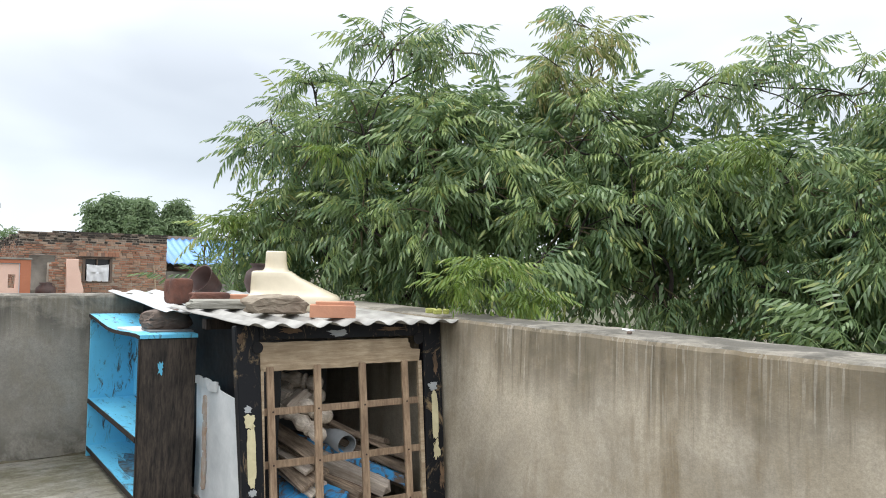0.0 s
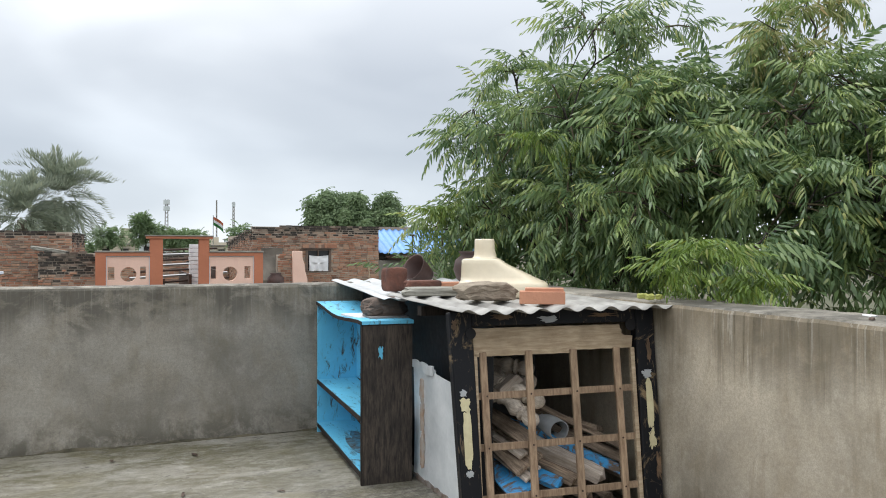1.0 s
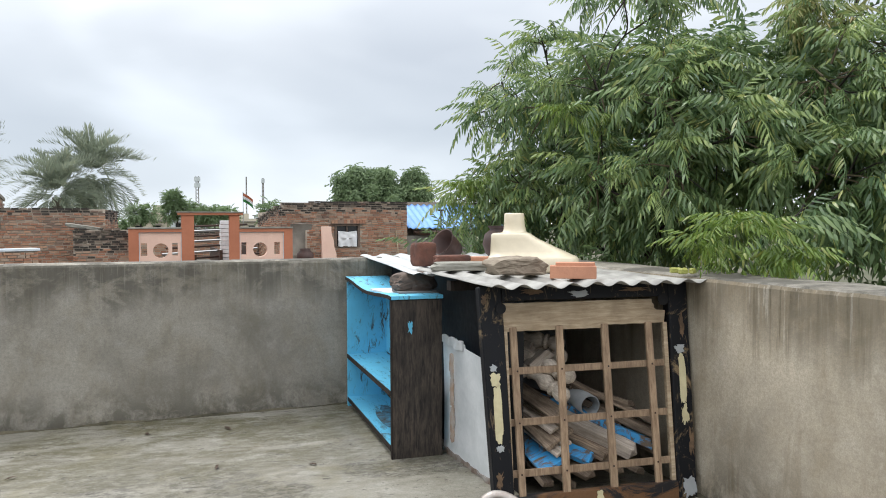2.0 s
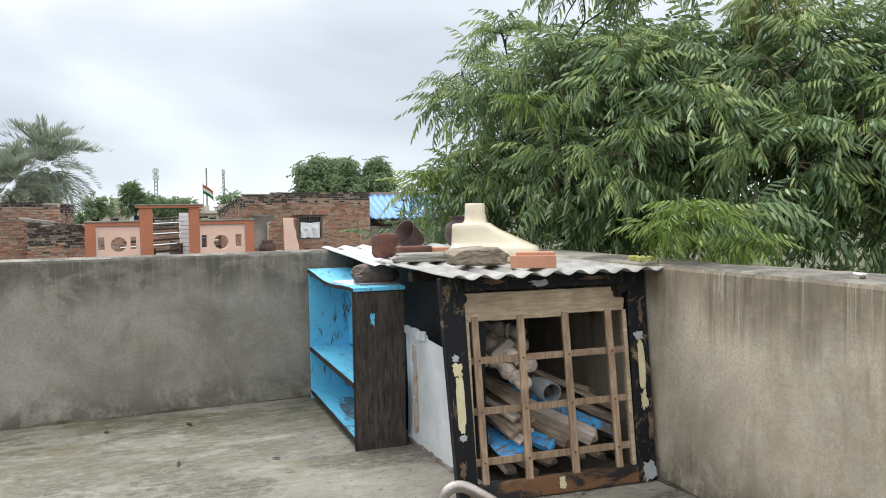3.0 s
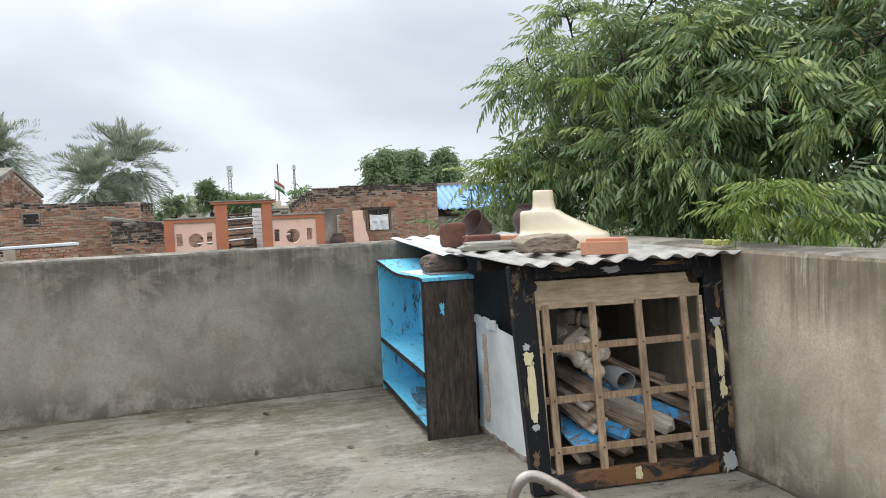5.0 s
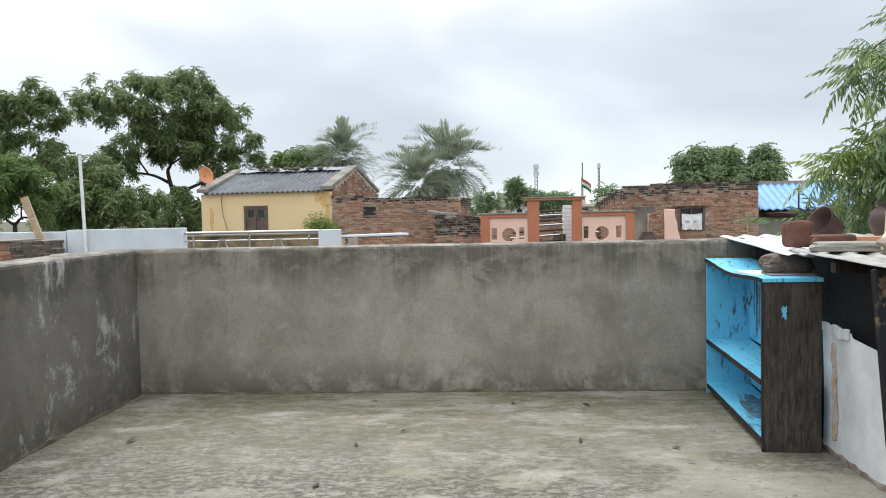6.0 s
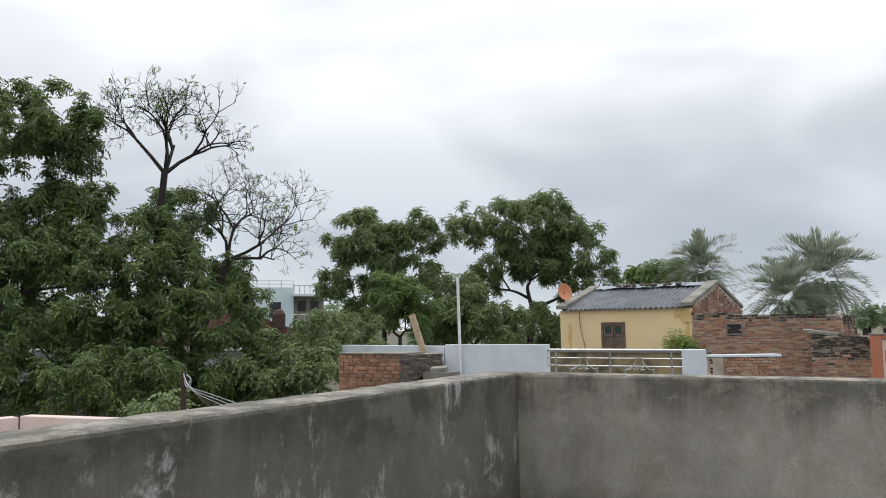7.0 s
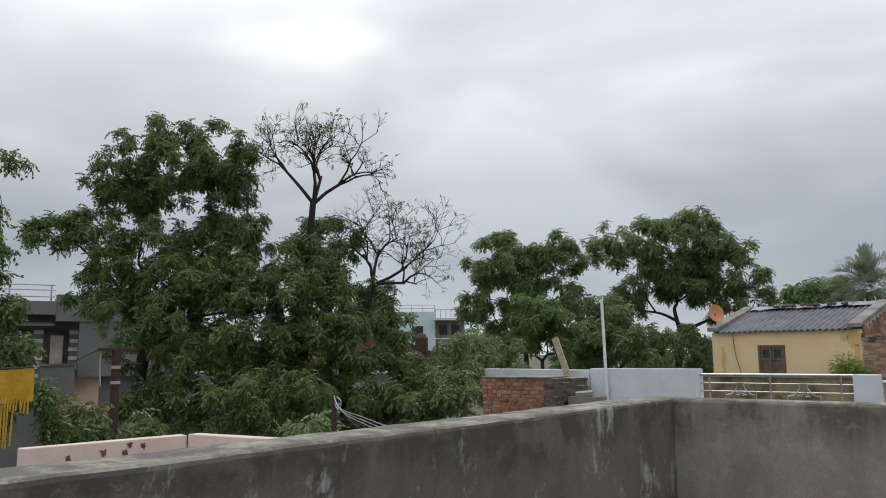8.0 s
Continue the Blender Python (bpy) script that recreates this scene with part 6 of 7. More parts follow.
# far town
def far_house(x, y, w, d, h, mat, floors, seed, label):
    """A flat-roofed town house: walls, slab edge, parapet, windows with sills, stair hut and a water tank."""
    hs = thing("town_house", label, "house", group="far houses")
    r2 = random.Random(seed)
    part("wall", box(x, y, GROUND, x + w, y + d, h), mat, hs)
    part("roof_slab", box(x - 0.25, y - 0.25, h, x + w + 0.25, y + d, h + 0.14), M_CEMENT, hs)
    part("parapet", box(x, y, h + 0.14, x + w, y + 0.15, h + 0.50), mat, hs)
    hut = x + w * r2.uniform(0.1, 0.6)
    part("stair_hut", box(hut, y + 1.2, h + 0.14, hut + w * 0.28, y + d - 0.5, h + r2.uniform(1.1, 1.9)), mat, hs)
    for f in range(floors):
        for k in range(max(1, int(w / 1.9))):
            if r2.random() < 0.8:
                wn_ = part("window", box(x + 0.5 + k * 1.9, y - 0.04, h - 1.6 - f * 2.9, x + 1.3 + k * 1.9, y + 0.02, h - 0.5 - f * 2.9), M_GLASS, hs)
                part("sunshade", box(x + 0.4 + k * 1.9, y - 0.4, h - 0.42 - f * 2.9, x + 1.4 + k * 1.9, y, h - 0.34 - f * 2.9), M_CEMENT, wn_)
    tx = x + w * r2.uniform(0.1, 0.8)
    part("tank", lathe([(0.0, 0.0), (0.42, 0.0), (0.44, 0.7), (0.25, 0.9), (0.0, 0.92)], 14, m=Matrix.Translation((tx, y + 0.8, h + 0.14))), M_IRON if r2.random() < 0.6 else M_PALEBLDG, hs)


far_house(-6.2, 66, 3.4, 6, 2.1, M_PALEBLDG, 2, 1, "small white flat-roofed house far across the roofs")
far_house(-1.6, 92, 4.2, 6, 1.6, M_CREAMBLDG, 2, 2, "cream flat-roofed house far across the roofs")
far_house(3.6, 118, 5.0, 6, 1.9, M_PALEBLDG, 2, 3, "white house far beyond the roofs")
far_house(10.4, 104, 5.2, 6, 1.5, M_CREAMBLDG, 2, 4, "pale cream house near the horizon")
far_house(17.0, 125, 6.0, 6, 2.6, M_PALEBLDG, 2, 5, "pale house near the horizon")
far_house(27.0, 140, 8.0, 6, 2.2, M_CREAMBLDG, 2, 6, "long cream house near the horizon")
far_house(-9.8, 96, 4.0, 6, 3.2, M_PALEBLDG, 2, 7, "white house far beyond the palms")
aq = thing("aqua_building", "pale aqua apartment building beyond the trees", "building")
AM = along((-49.0, 48.9), (-43.0, 54.4))[0]
part("wall", box(0, 0, GROUND, 5.3, 6, 5.3, 0, None, AM), M_AQUA, aq)
part("stair_tower", box(5.3, 0.5, GROUND, 8.0, 6, 4.6, 0, None, AM), M_CEMENT, aq, "grey stair tower")
for k in range(2):
    part("window", box(5.7 + 1.1 * k, 0.45, 3.2, 6.4 + 1.1 * k, 0.52, 4.1, 0, None, AM), M_GLASS, aq)
for z in (5.6, 5.9):
    part("roof_rail", tube([AM @ Vector((0, 0, z)), AM @ Vector((5.3, 0, z))], 0.03, 5), M_STEEL, aq)
for k in range(6):
    part("rail_post", tube([AM @ Vector((1.05 * k, 0, 5.3)), AM @ Vector((1.05 * k, 0, 5.9))], 0.03, 5), M_STEEL, aq)
for z in (1.9, 4.5):
    bal = part("balcony", box(5.2, -0.8, z, 8.2, 0.5, z + 0.18, 0, None, AM), M_PALEBLDG, aq, "pale balcony slab")
    for k in range(7):
        part("baluster", tube([AM @ Vector((5.3 + 0.46 * k, -0.7, z + 0.18)), AM @ Vector((5.3 + 0.46 * k, -0.7, z + 0.95))], 0.03, 5), M_STEEL, bal)
    part("handrail", tube([AM @ Vector((5.2, -0.7, z + 0.95)), AM @ Vector((8.2, -0.7, z + 0.95))], 0.04, 5), M_STEEL, bal)
for k in range(2):
    part("window", box(1.0 + 2.2 * k, -0.05, 2.6, 2.0 + 2.2 * k, 0.02, 4.0, 0, None, AM), M_GLASS, aq)
ho = thing("low_tiled_house", "low house with a dark sloping roof and water tanks", "house")
OM = along((-31.0, 25.0), (-24.0, 31.5))[0]
part("wall", box(0, 0.3, GROUND, 8, 5, 0.9, 0, None, OM), M_PALEBLDG, ho)
part("roof", prism([(-0.3, 0.95), (4.0, 2.6), (8.3, 0.95), (8.3, 0.8), (-0.3, 0.8)], 5.0, OM), M_OLDBRICK, ho, "dark brown tiled roof")
for k in range(2):
    part("tank", lathe([(0.0, 2.2), (0.33, 2.2), (0.33, 2.9), (0.2, 3.1), (0.0, 3.15)], 14, m=OM @ Matrix.Translation((4.8 + k * 1.2, -0.2, -0.6))), M_IRON, ho, "dark water tank")
part("awning", box(2.5, -1.2, 0.55, 8.0, 0.3, 0.65, 0, None, OM), M_PALEBLDG, ho, "white awning")
part("white_tank", lathe([(0.0, -0.9), (0.5, -0.9), (0.55, 0.1), (0.4, 0.3), (0.0, 0.35)], 18, m=OM @ Matrix.Translation((5.4, -0.8, 0))), M_CLOTH, ho, "white water tank")


def mast(x, y, h, w, label, dishes):
    ms = thing("radio_mast", label, "mast", group="far masts")
    for sx, sy in ((-1, -1), (1, -1), (1, 1), (-1, 1)):
        part("leg", tube([(x + sx * w, y + sy * w, GROUND), (x + sx * w * 0.6, y + sy * w * 0.6, h)], 0.13, 4), M_CEMENT, ms)
    bm_ = bmesh.new()
    for k in range(16):
        z = GROUND + (h - GROUND) * k / 16
        z2 = GROUND + (h - GROUND) * (k + 1) / 16
        tube([(x - w, y - w, z), (x + w * 0.9, y - w, z2)], 0.07, 4, bm_)
        tube([(x + w, y - w, z), (x - w * 0.9, y - w, z2)], 0.07, 4, bm_)
    part("bracing", bm_, M_CEMENT, ms)
    for k in range(dishes):
        part("antenna", box(x - w * 1.6, y - w * 1.6, h - 1.5 - 1.9 * k, x + w * 1.6, y + w, h - 0.2 - 1.9 * k), M_PALEBLDG, ms)


mast(15.1, 248, 15.8, 0.55, "lattice phone mast far off with antennas", 2)
mast(34.7, 246, 15.5, 0.30, "slim far phone mast on the horizon", 1)
mast(35.6, 296, 18.8, 0.2, "thin far mast on the horizon", 0)
mast(70.0, 240, 14.5, 0.25, "thin far mast on the horizon", 1)
flag = thing("flag", "orange white and green flag on a thin pole", "flag", pose(5.1, 43.4, 0))
part("staff", tube([(0, 0, GROUND), (0, 0, 3.15)], 0.02, 6), M_STEEL, flag)
for k, mt in enumerate((M_RUST, M_CLOTH, plain("flag_green", (0.05, 0.25, 0.07)))):
    b = bmesh.new()
    bmesh.ops.create_grid(b, x_segments=10, y_segments=2, size=0.5)
    for v in b.verts:
        x, z = v.co.x + 0.5, v.co.y
        v.co = Vector((x * 0.55, 0.06 * math.sin(x * 7), 3.0 - 0.16 * k + z * 0.16 - 0.38 * x ** 1.3))
    bmesh.ops.solidify(b, geom=list(b.faces), thickness=0.01)
    part("band", b, mt, flag)


# ---- trees ----
def frond_shape(pairs, length, leaf_len, leaf_w, hang, rise, sag, seed, fine=True, fold=0.5, ahead=0.3, loose=1.0):
    """A compound leaf: an arched stalk along x with curved leaflets hanging on both sides. Returns vertices and triangles."""
    r = random.Random(seed)
    v, t = [], []

    def axis(s):
        return Vector((length * s * (1 - 0.12 * s), 0.0, length * (rise * s - sag * s * s)))

    steps = 3
    w = 0.004 if fine else 0.008
    for i in range(steps + 1 if fine else 0):
        p = axis(i / steps)
        v += [p + Vector((0, w, 0)), p + Vector((0, -w, 0)), p + Vector((0, 0, w))]
    for i in range(steps if fine else 0):
        a, c = i * 3, i * 3 + 3
        for e, f in ((0, 1), (1, 2), (2, 0)):
            t += [(a + e, a + f, c + f), (a + e, c + f, c + e)]
    for k in range(pairs):
        s = 0.16 + 0.84 * k / (pairs - 1)
        p = axis(s)
        grow = leaf_len * (0.75 + 0.5 * math.sin(math.pi * min(1.0, s * 1.05))) * r.uniform(0.85, 1.12)
        for side in (-1, 1):
            d = Vector((ahead + 0.4 * s * s + loose * r.uniform(-0.22, 0.22), side * (0.9 - 0.3 * s) + loose * r.uniform(-0.15, 0.15), -hang + loose * r.uniform(-0.3, 0.3))).normalized()
            bendv = Vector((0.15 + r.uniform(-0.35, 0.35), -side * fold * 0.6, -fold * 1.3)) * r.uniform(0.6, 1.4)
            flat = d.cross(Vector((0, 0, 1))).normalized()
            flat = (flat + Vector((0, 0, 0.5 * r.uniform(-1, 1)))).normalized()
            k0 = len(v)
            if fine:
                pts = [(0.0, 0.0), (0.18, 0.8), (0.42, 1.0), (0.70, 0.72), (1.0, 0.0)]
                for q, ww in pts:
                    c = p + d * (grow * q) + bendv * (grow * 0.45 * q * q)
                    if ww == 0:
                        v.append(c)
                    else:
                        v += [c + flat * leaf_w * ww, c - flat * leaf_w * ww]
                t += [(k0, k0 + 1, k0 + 2), (k0 + 1, k0 + 3, k0 + 4), (k0 + 1, k0 + 4, k0 + 2), (k0 + 3, k0 + 5, k0 + 6), (k0 + 3, k0 + 6, k0 + 4), (k0 + 5, k0 + 7, k0 + 6)]
            else:
                c1, c2 = p + d * grow * 0.5 + bendv * grow * 0.1, p + d * grow + bendv * grow * 0.45
                v += [p, c1 + flat * leaf_w, c1 - flat * leaf_w, c2]
                t += [(k0, k0 + 1, k0 + 2), (k0 + 1, k0 + 3, k0 + 2)]
    return np.array([tuple(q) for q in v], dtype=np.float32), np.array(t, dtype=np.int32)


def mesh_from_arrays(name, co, tri, mat):
    me = bpy.data.meshes.new(name)
    me.vertices.add(len(co))
    me.vertices.foreach_set("co", co.astype(np.float32).ravel())
    me.loops.add(len(tri) * 3)
    me.loops.foreach_set("vertex_index", tri.astype(np.int32).ravel())
    me.polygons.add(len(tri))
    me.polygons.foreach_set("loop_start", np.arange(0, len(tri) * 3, 3, dtype=np.int32))
    me.update(calc_edges=True)
    me.materials.append(mat)
    return me


def foliage(name, shapes, places, mat, parent, label=""):
    """All the leaves of a crown as one mesh: places are (shape number, 4x4 pose)."""
    cos, tris, n = [], [], 0
    for k, (v, t) in enumerate(shapes):
        ms = np.array([np.array(m) for i, m in places if i == k], dtype=np.float32)
        if not len(ms):
            continue
        co = np.einsum("nij,vj->nvi", ms[:, :3, :3], v) + ms[:, None, :3, 3]
        tri = t[None] + (np.arange(len(ms)) * len(v))[:, None, None] + n
        cos.append(co.reshape(-1, 3))
        tris.append(tri.reshape(-1, 3))
        n += len(ms) * len(v)
    ob = new(name, mesh_from_arrays(name, np.concatenate(cos), np.concatenate(tris), mat))
    ob.parent = parent
    return tagged(ob, label, kind="stuff")


def aim(at, out, scale, roll):
    """A pose at a place with x along out and z as upright as it can be, turned by roll about x."""
    x = Vector(out).normalized()
    y = Vector((0, 0, 1)).cross(x)
    y = y.normalized() if y.length > 0.05 else Vector((0, 1, 0))
    z = x.cross(y)
    m = Matrix((x, y, z)).transposed().to_4x4()
    return Matrix.Translation(at) @ m @ Matrix.Rotation(roll, 4, "X") @ Matrix.Diagonal((scale, scale, scale, 1))


def ball(r):
    """A random way, a little more often upward."""
    while True:
        d = Vector((r.uniform(-1, 1), r.uniform(-1, 1), r.uniform(-0.85, 1)))
        if 0.05 < d.length < 1:
            return d.normalized()


def around(clumps, per, count, r, lift=0.25, size=(0.8, 1.15), inner=0.35, less=0.0, steep=0.6):
    """Poses of fronds sprouting outward from each clump (x, y, z, radius)."""
    out = []
    for x, y, z, rad in clumps:
        for _ in range(int(per * (rad / 0.35) ** 2)):
            d = ball(r)
            p = Vector((x, y, z)) + d * max(0.08, rad - less) * r.uniform(inner, 1.0)
            way = d + Vector((r.uniform(-0.3, 0.3), r.uniform(-0.3, 0.3), lift))
            way.z = max(-0.3, min(steep, way.z))
            out.append((r.randrange(count), aim(p, way, r.uniform(*size), r.uniform(-0.5, 0.5))))
    return out


def limbs(parent, base, fork, clumps, r, thick, name="trunk", twigs=0):
    """A trunk from base to fork; the first limbs grow from the fork, later ones branch off the nearest limb, thinning outward."""
    b = bmesh.new()
    tube(bend([base, tuple((Vector(base) * 0.5 + Vector(fork) * 0.5) + Vector((r.uniform(-0.1, 0.1), r.uniform(-0.1, 0.1), 0))), fork], 4), [thick * (1 - 0.35 * i / 8) for i in range(9)], 10, b)
    f = Vector(fork)
    grown = [(f, thick * 0.62)]
    for c in sorted(clumps, key=lambda q: (Vector(q[:3]) - f).length):
        e = Vector(c[:3])
        root, wide = min(grown, key=lambda g: (g[0] - e).length + 0.55 * (g[0] - f).length)
        far_ = (e - root).length
        if far_ < 0.05:
            continue
        m1 = root.lerp(e, 0.36) + Vector((r.uniform(-1, 1), r.uniform(-1, 1), r.uniform(-0.3, 0.9))) * far_ * 0.15
        m2 = root.lerp(e, 0.70) + Vector((r.uniform(-1, 1), r.uniform(-1, 1), r.uniform(-0.6, 0.8))) * far_ * 0.11
        pts = bend([tuple(root), tuple(m1), tuple(m2), tuple(e)], 4)
        rads = [max(0.006, wide * 0.82 * (1 - 0.75 * i / (len(pts) - 1))) for i in range(len(pts))]
        tube(pts, rads, 7, b)
        grown += [(Vector(p), q) for p, q in list(zip(pts, rads))[2:10]]
        for _ in range(twigs):
            q = e + ball(r) * c[3] * r.uniform(0.7, 1.1)
            s_ = m2.lerp(e, r.uniform(0.0, 1.0))
            tube([s_, s_.lerp(q, 0.5) + Vector((0, 0, 0.03)), q], [max(0.004, thick * 0.07), max(0.003, thick * 0.045), 0.003], 4, b)
    return smooth(part(name, b, M_BARK, parent))


NEAR_A = [(2.92, 5.05, 2.63, 0.36), (2.98, 4.31, 2.29, 0.38), (3.12, 3.48, 2.97, 0.38), (3.62, 3.37, 3.0, 0.34), (2.98, 3.63, 2.41, 0.39), (3.15, 3.13, 2.2, 0.44), (3.63, 3.1, 2.38, 0.38), (2.62, 5.05, 1.54, 0.3), (2.98, 4.66, 1.67, 0.46), (2.98, 3.59, 1.65, 0.46), (3.12, 2.86, 1.72, 0.36), (3.40, 4.10, 1.31, 0.26), (3.45, 3.40, 1.36, 0.31), (3.42, 2.71, 1.92, 0.35), (2.8, 5.05, 2.32, 0.2), (2.98, 4.34, 2.78, 0.19)]
NEAR_B = [(4.69, 2.9, 3.3, 0.36), (4.44, 2.9, 2.87, 0.37), (3.98, 2.51, 2.28, 0.45), (4.55, 2.43, 2.47, 0.4), (4.98, 2.14, 2.72, 0.42), (5.37, 1.68, 2.80, 0.44), (5.61, 1.27, 2.66, 0.43), (3.75, 2.28, 1.66, 0.46), (4.18, 2.06, 1.79, 0.47), (4.63, 1.75, 1.96, 0.45), (4.88, 1.33, 1.99, 0.45), (4.9, 0.87, 1.69, 0.47), (4.35, 2.00, 1.3, 0.34), (4.75, 1.50, 1.39, 0.4), (4.85, 1.0, 1.24, 0.39), (3.23, 2.1, 1.35, 0.2), (5.55, 0.73, 2.2, 0.57), (4.85, 0.48, 1.42, 0.49), (5.32, 0.26, 1.86, 0.66)]
FRESH = [(2.72, 1.93, 1.32, 0.14), (2.72, 2.18, 1.24, 0.11), (2.81, 1.81, 1.29, 0.12), (2.92, 1.7, 1.2, 0.09), (4.32, 2.8, 3.05, 0.23), (4.39, 1.33, 2.13, 0.17), (2.63, 4.9, 1.71, 0.2), (2.72, 3.58, 2.12, 0.19), (2.38, 4.9, 1.65, 0.15)]

rt = random.Random(42)
BIGLEAF = [frond_shape(7 + k % 3, 0.36 + 0.03 * (k % 4), 0.088, 0.0108, 0.75 + 0.30 * (k % 3), 0.36, 0.58 + 0.20 * (k % 3), 100 + k, True, 0.55, 0.10, 1.1) for k in range(8)]
INNERLEAF = [frond_shape(7, 0.38, 0.095, 0.014, 0.3, 0.2, 0.6, 150 + k, False, 0.8, 0.1) for k in range(4)]


def whorls(clumps, per, r, size=(0.62, 1.0), spread=1.0):
    """Leafy shoots: from each clump shoots grow outward and carry compound leaves set round them, the oldest drooping,
    the youngest upright. Returns the old leaf poses, those of the youngest and upper leaves that get the sky-lit
    colour, and the shoots' lines.
    """
    old, young_lit, lines = [], [], []
    for x, y, z, rad in clumps:
        for _ in range(max(3, int(per * (rad / 0.4) ** 2 * (1.0 if z < 2.3 else 0.72)))):
            d = ball(r)
            d.z = d.z * 0.85 + 0.12
            d.normalize()
            mid_ = Vector((x, y, z))
            a, e = mid_ + d * rad * r.uniform(0.05, 0.3), mid_ + d * rad * r.uniform(0.50, 0.85) * spread
            e.z -= 0.04
            lines.append((a, e))
            turn = r.uniform(0, 6.28)
            count = r.randint(8, 10)
            side = d.orthogonal().normalized()
            other = d.cross(side)
            for k in range(count):
                f = k / (count - 1)
                turn += 2.4 + r.uniform(-0.3, 0.3)
                out = side * math.cos(turn) + other * math.sin(turn)
                way = out * (1.0 - 0.45 * f) + d * (0.25 + 0.75 * f) + Vector((0, 0, 0.05 + 0.25 * f))
                way.z = max(-0.30, min(0.45, way.z))
                m = aim(a.lerp(e, 0.45 + 0.55 * f), way, r.uniform(*size) * (1.0 - 0.35 * f ** 3), r.uniform(-0.4, 0.4))
                # shoot tips, more of them facing up: skylight put into leaf colour
                (young_lit if z > 1.45 and f > 0.74 - 0.45 * max(0.0, d.z) and r.random() < 0.8 else old).append((r.randrange(8), m))
    return old, young_lit, lines


def near_tree(clumps, base, fork, label, per):
    tr = thing("tree", label, "tree", group="trees over the parapet")
    limbs(tr, base, fork, clumps, rt, 0.10, twigs=2)
    old, young_lit, lines = whorls(clumps, per, rt)
    b = bmesh.new()
    for a, e in lines:
        tube([a, a.lerp(e, 0.5) + Vector((0, 0, 0.015)), e], [0.008, 0.006, 0.004], 4, b, cap=False)
    tagged(part("shoot_wood", b, M_TWIG, tr, "brown-green leafy shoots"), kind="stuff")
    foliage("crown", BIGLEAF, old, M_LEAF_NEAR, tr)
    foliage("young_leaves", BIGLEAF, young_lit, M_LEAF_YOUNG_SKYLIT, tr, "youngest and upper leaves, lightened as if lit from the sky")
    deep = [(x + 0.5 * (x - 1.0) / 2.6 + 0.25, y + 0.40 * (y + 1.25) / 4.5, z + 0.10 * (z - 1.37), rad * 1.05) for x, y, z, rad in clumps if z < 2.45]
    foliage("inner_leaves", INNERLEAF, around(deep, 150, 4, rt, 0.1, (0.8, 1.2), 0.1, 0.05, 0.5), M_LEAF_NEAR, tr)
    return tr


near_tree(NEAR_A, (4.2, 4.9, GROUND), (3.7, 4.3, 0.6), "leafy green tree with long drooping compound leaves by the wall", 9.5)
tree_b = near_tree(NEAR_B, (5.2, 2.4, GROUND), (4.9, 2.2, 0.4), "broad green tree with drooping compound leaves beside the parapet", 9.0)
bare = part("bare_twig", tube(bend([(5.6, 1.75, 2.6), (5.62, 1.74, 3.1), (5.66, 1.74, 3.22), (5.74, 1.72, 3.36)]), [0.005] * 12 + [0.004] * 7, 5), M_BARK, tree_b)
fresh_old, fresh_young, _ = whorls(FRESH, 11, rt, (0.40, 0.64), 1.25)
for i, m in fresh_old + fresh_young:
    v, t = BIGLEAF[i]
    key = ("frond", i)
    if key not in made:
        made[key] = mesh_from_arrays("frond", v, t, M_LEAF_FRESH)
    ob = new("frond", made[key])
    ob.parent = tree_b
    ob.matrix_basis = m

TOPS = [(4.35, 2.85, 3.02, 0.22), (4.55, 2.85, 3.2, 0.16), (4.25, 2.8, 2.85, 0.14)]
foliage("tan_leaves", BIGLEAF, sum(whorls(TOPS, 14, rt, (0.5, 0.85), 1.2)[:2], []), M_LEAF_TAN, tree_b, "tan new leaves at the tree top")

# undergrowth behind the east wall
UNDER = [(3.1 + 0.55 * k + 0.3 * rt.random(), 3.4 - 0.75 * k, 0.50 + 0.22 * rt.random(), 0.45) for k in range(7)] + [(4.1 + 0.3 * k, 0.5 - 0.7 * k, 0.8, 0.5) for k in range(4)] + [(2.6 + 0.4 * k, 5.6, 0.9, 0.45) for k in range(3)] + [(5.0 + 0.25 * k, 1.6 - 0.5 * k, 0.95, 0.5) for k in range(5)]
sh = thing("shrub", "dark green undergrowth behind the parapet", "shrub")
limbs(sh, (4.6, 2.0, GROUND), (4.5, 2.0, 0.0), UNDER, rt, 0.05)
foliage("crown", BIGLEAF, around(UNDER, 40, 8, rt, 0.1, (0.7, 1.0)), M_LEAF_NEAR, sh)

SMALLLEAF = [frond_shape(5 + k % 2, 0.17, 0.055, 0.017, 0.2, 0.25, 0.8, 200 + k, False, 0.5) for k in range(4)]


def clumps_in(ovals, size, dense, r):
    """Breaks flattened balls (x, y, z, radius across, radius up) into small leafy clumps near their skin."""
    out = []
    for x, y, z, a, h in ovals:
        n = max(4, int(dense * (a * a + 2 * a * h) / (size * size)))
        for _ in range(n):
            d = ball(r)
            k = r.uniform(0.45, 1.0)
            out.append((x + d.x * a * k, y + d.y * a * k, z + d.z * h * k, size * r.uniform(0.7, 1.25)))
    return out


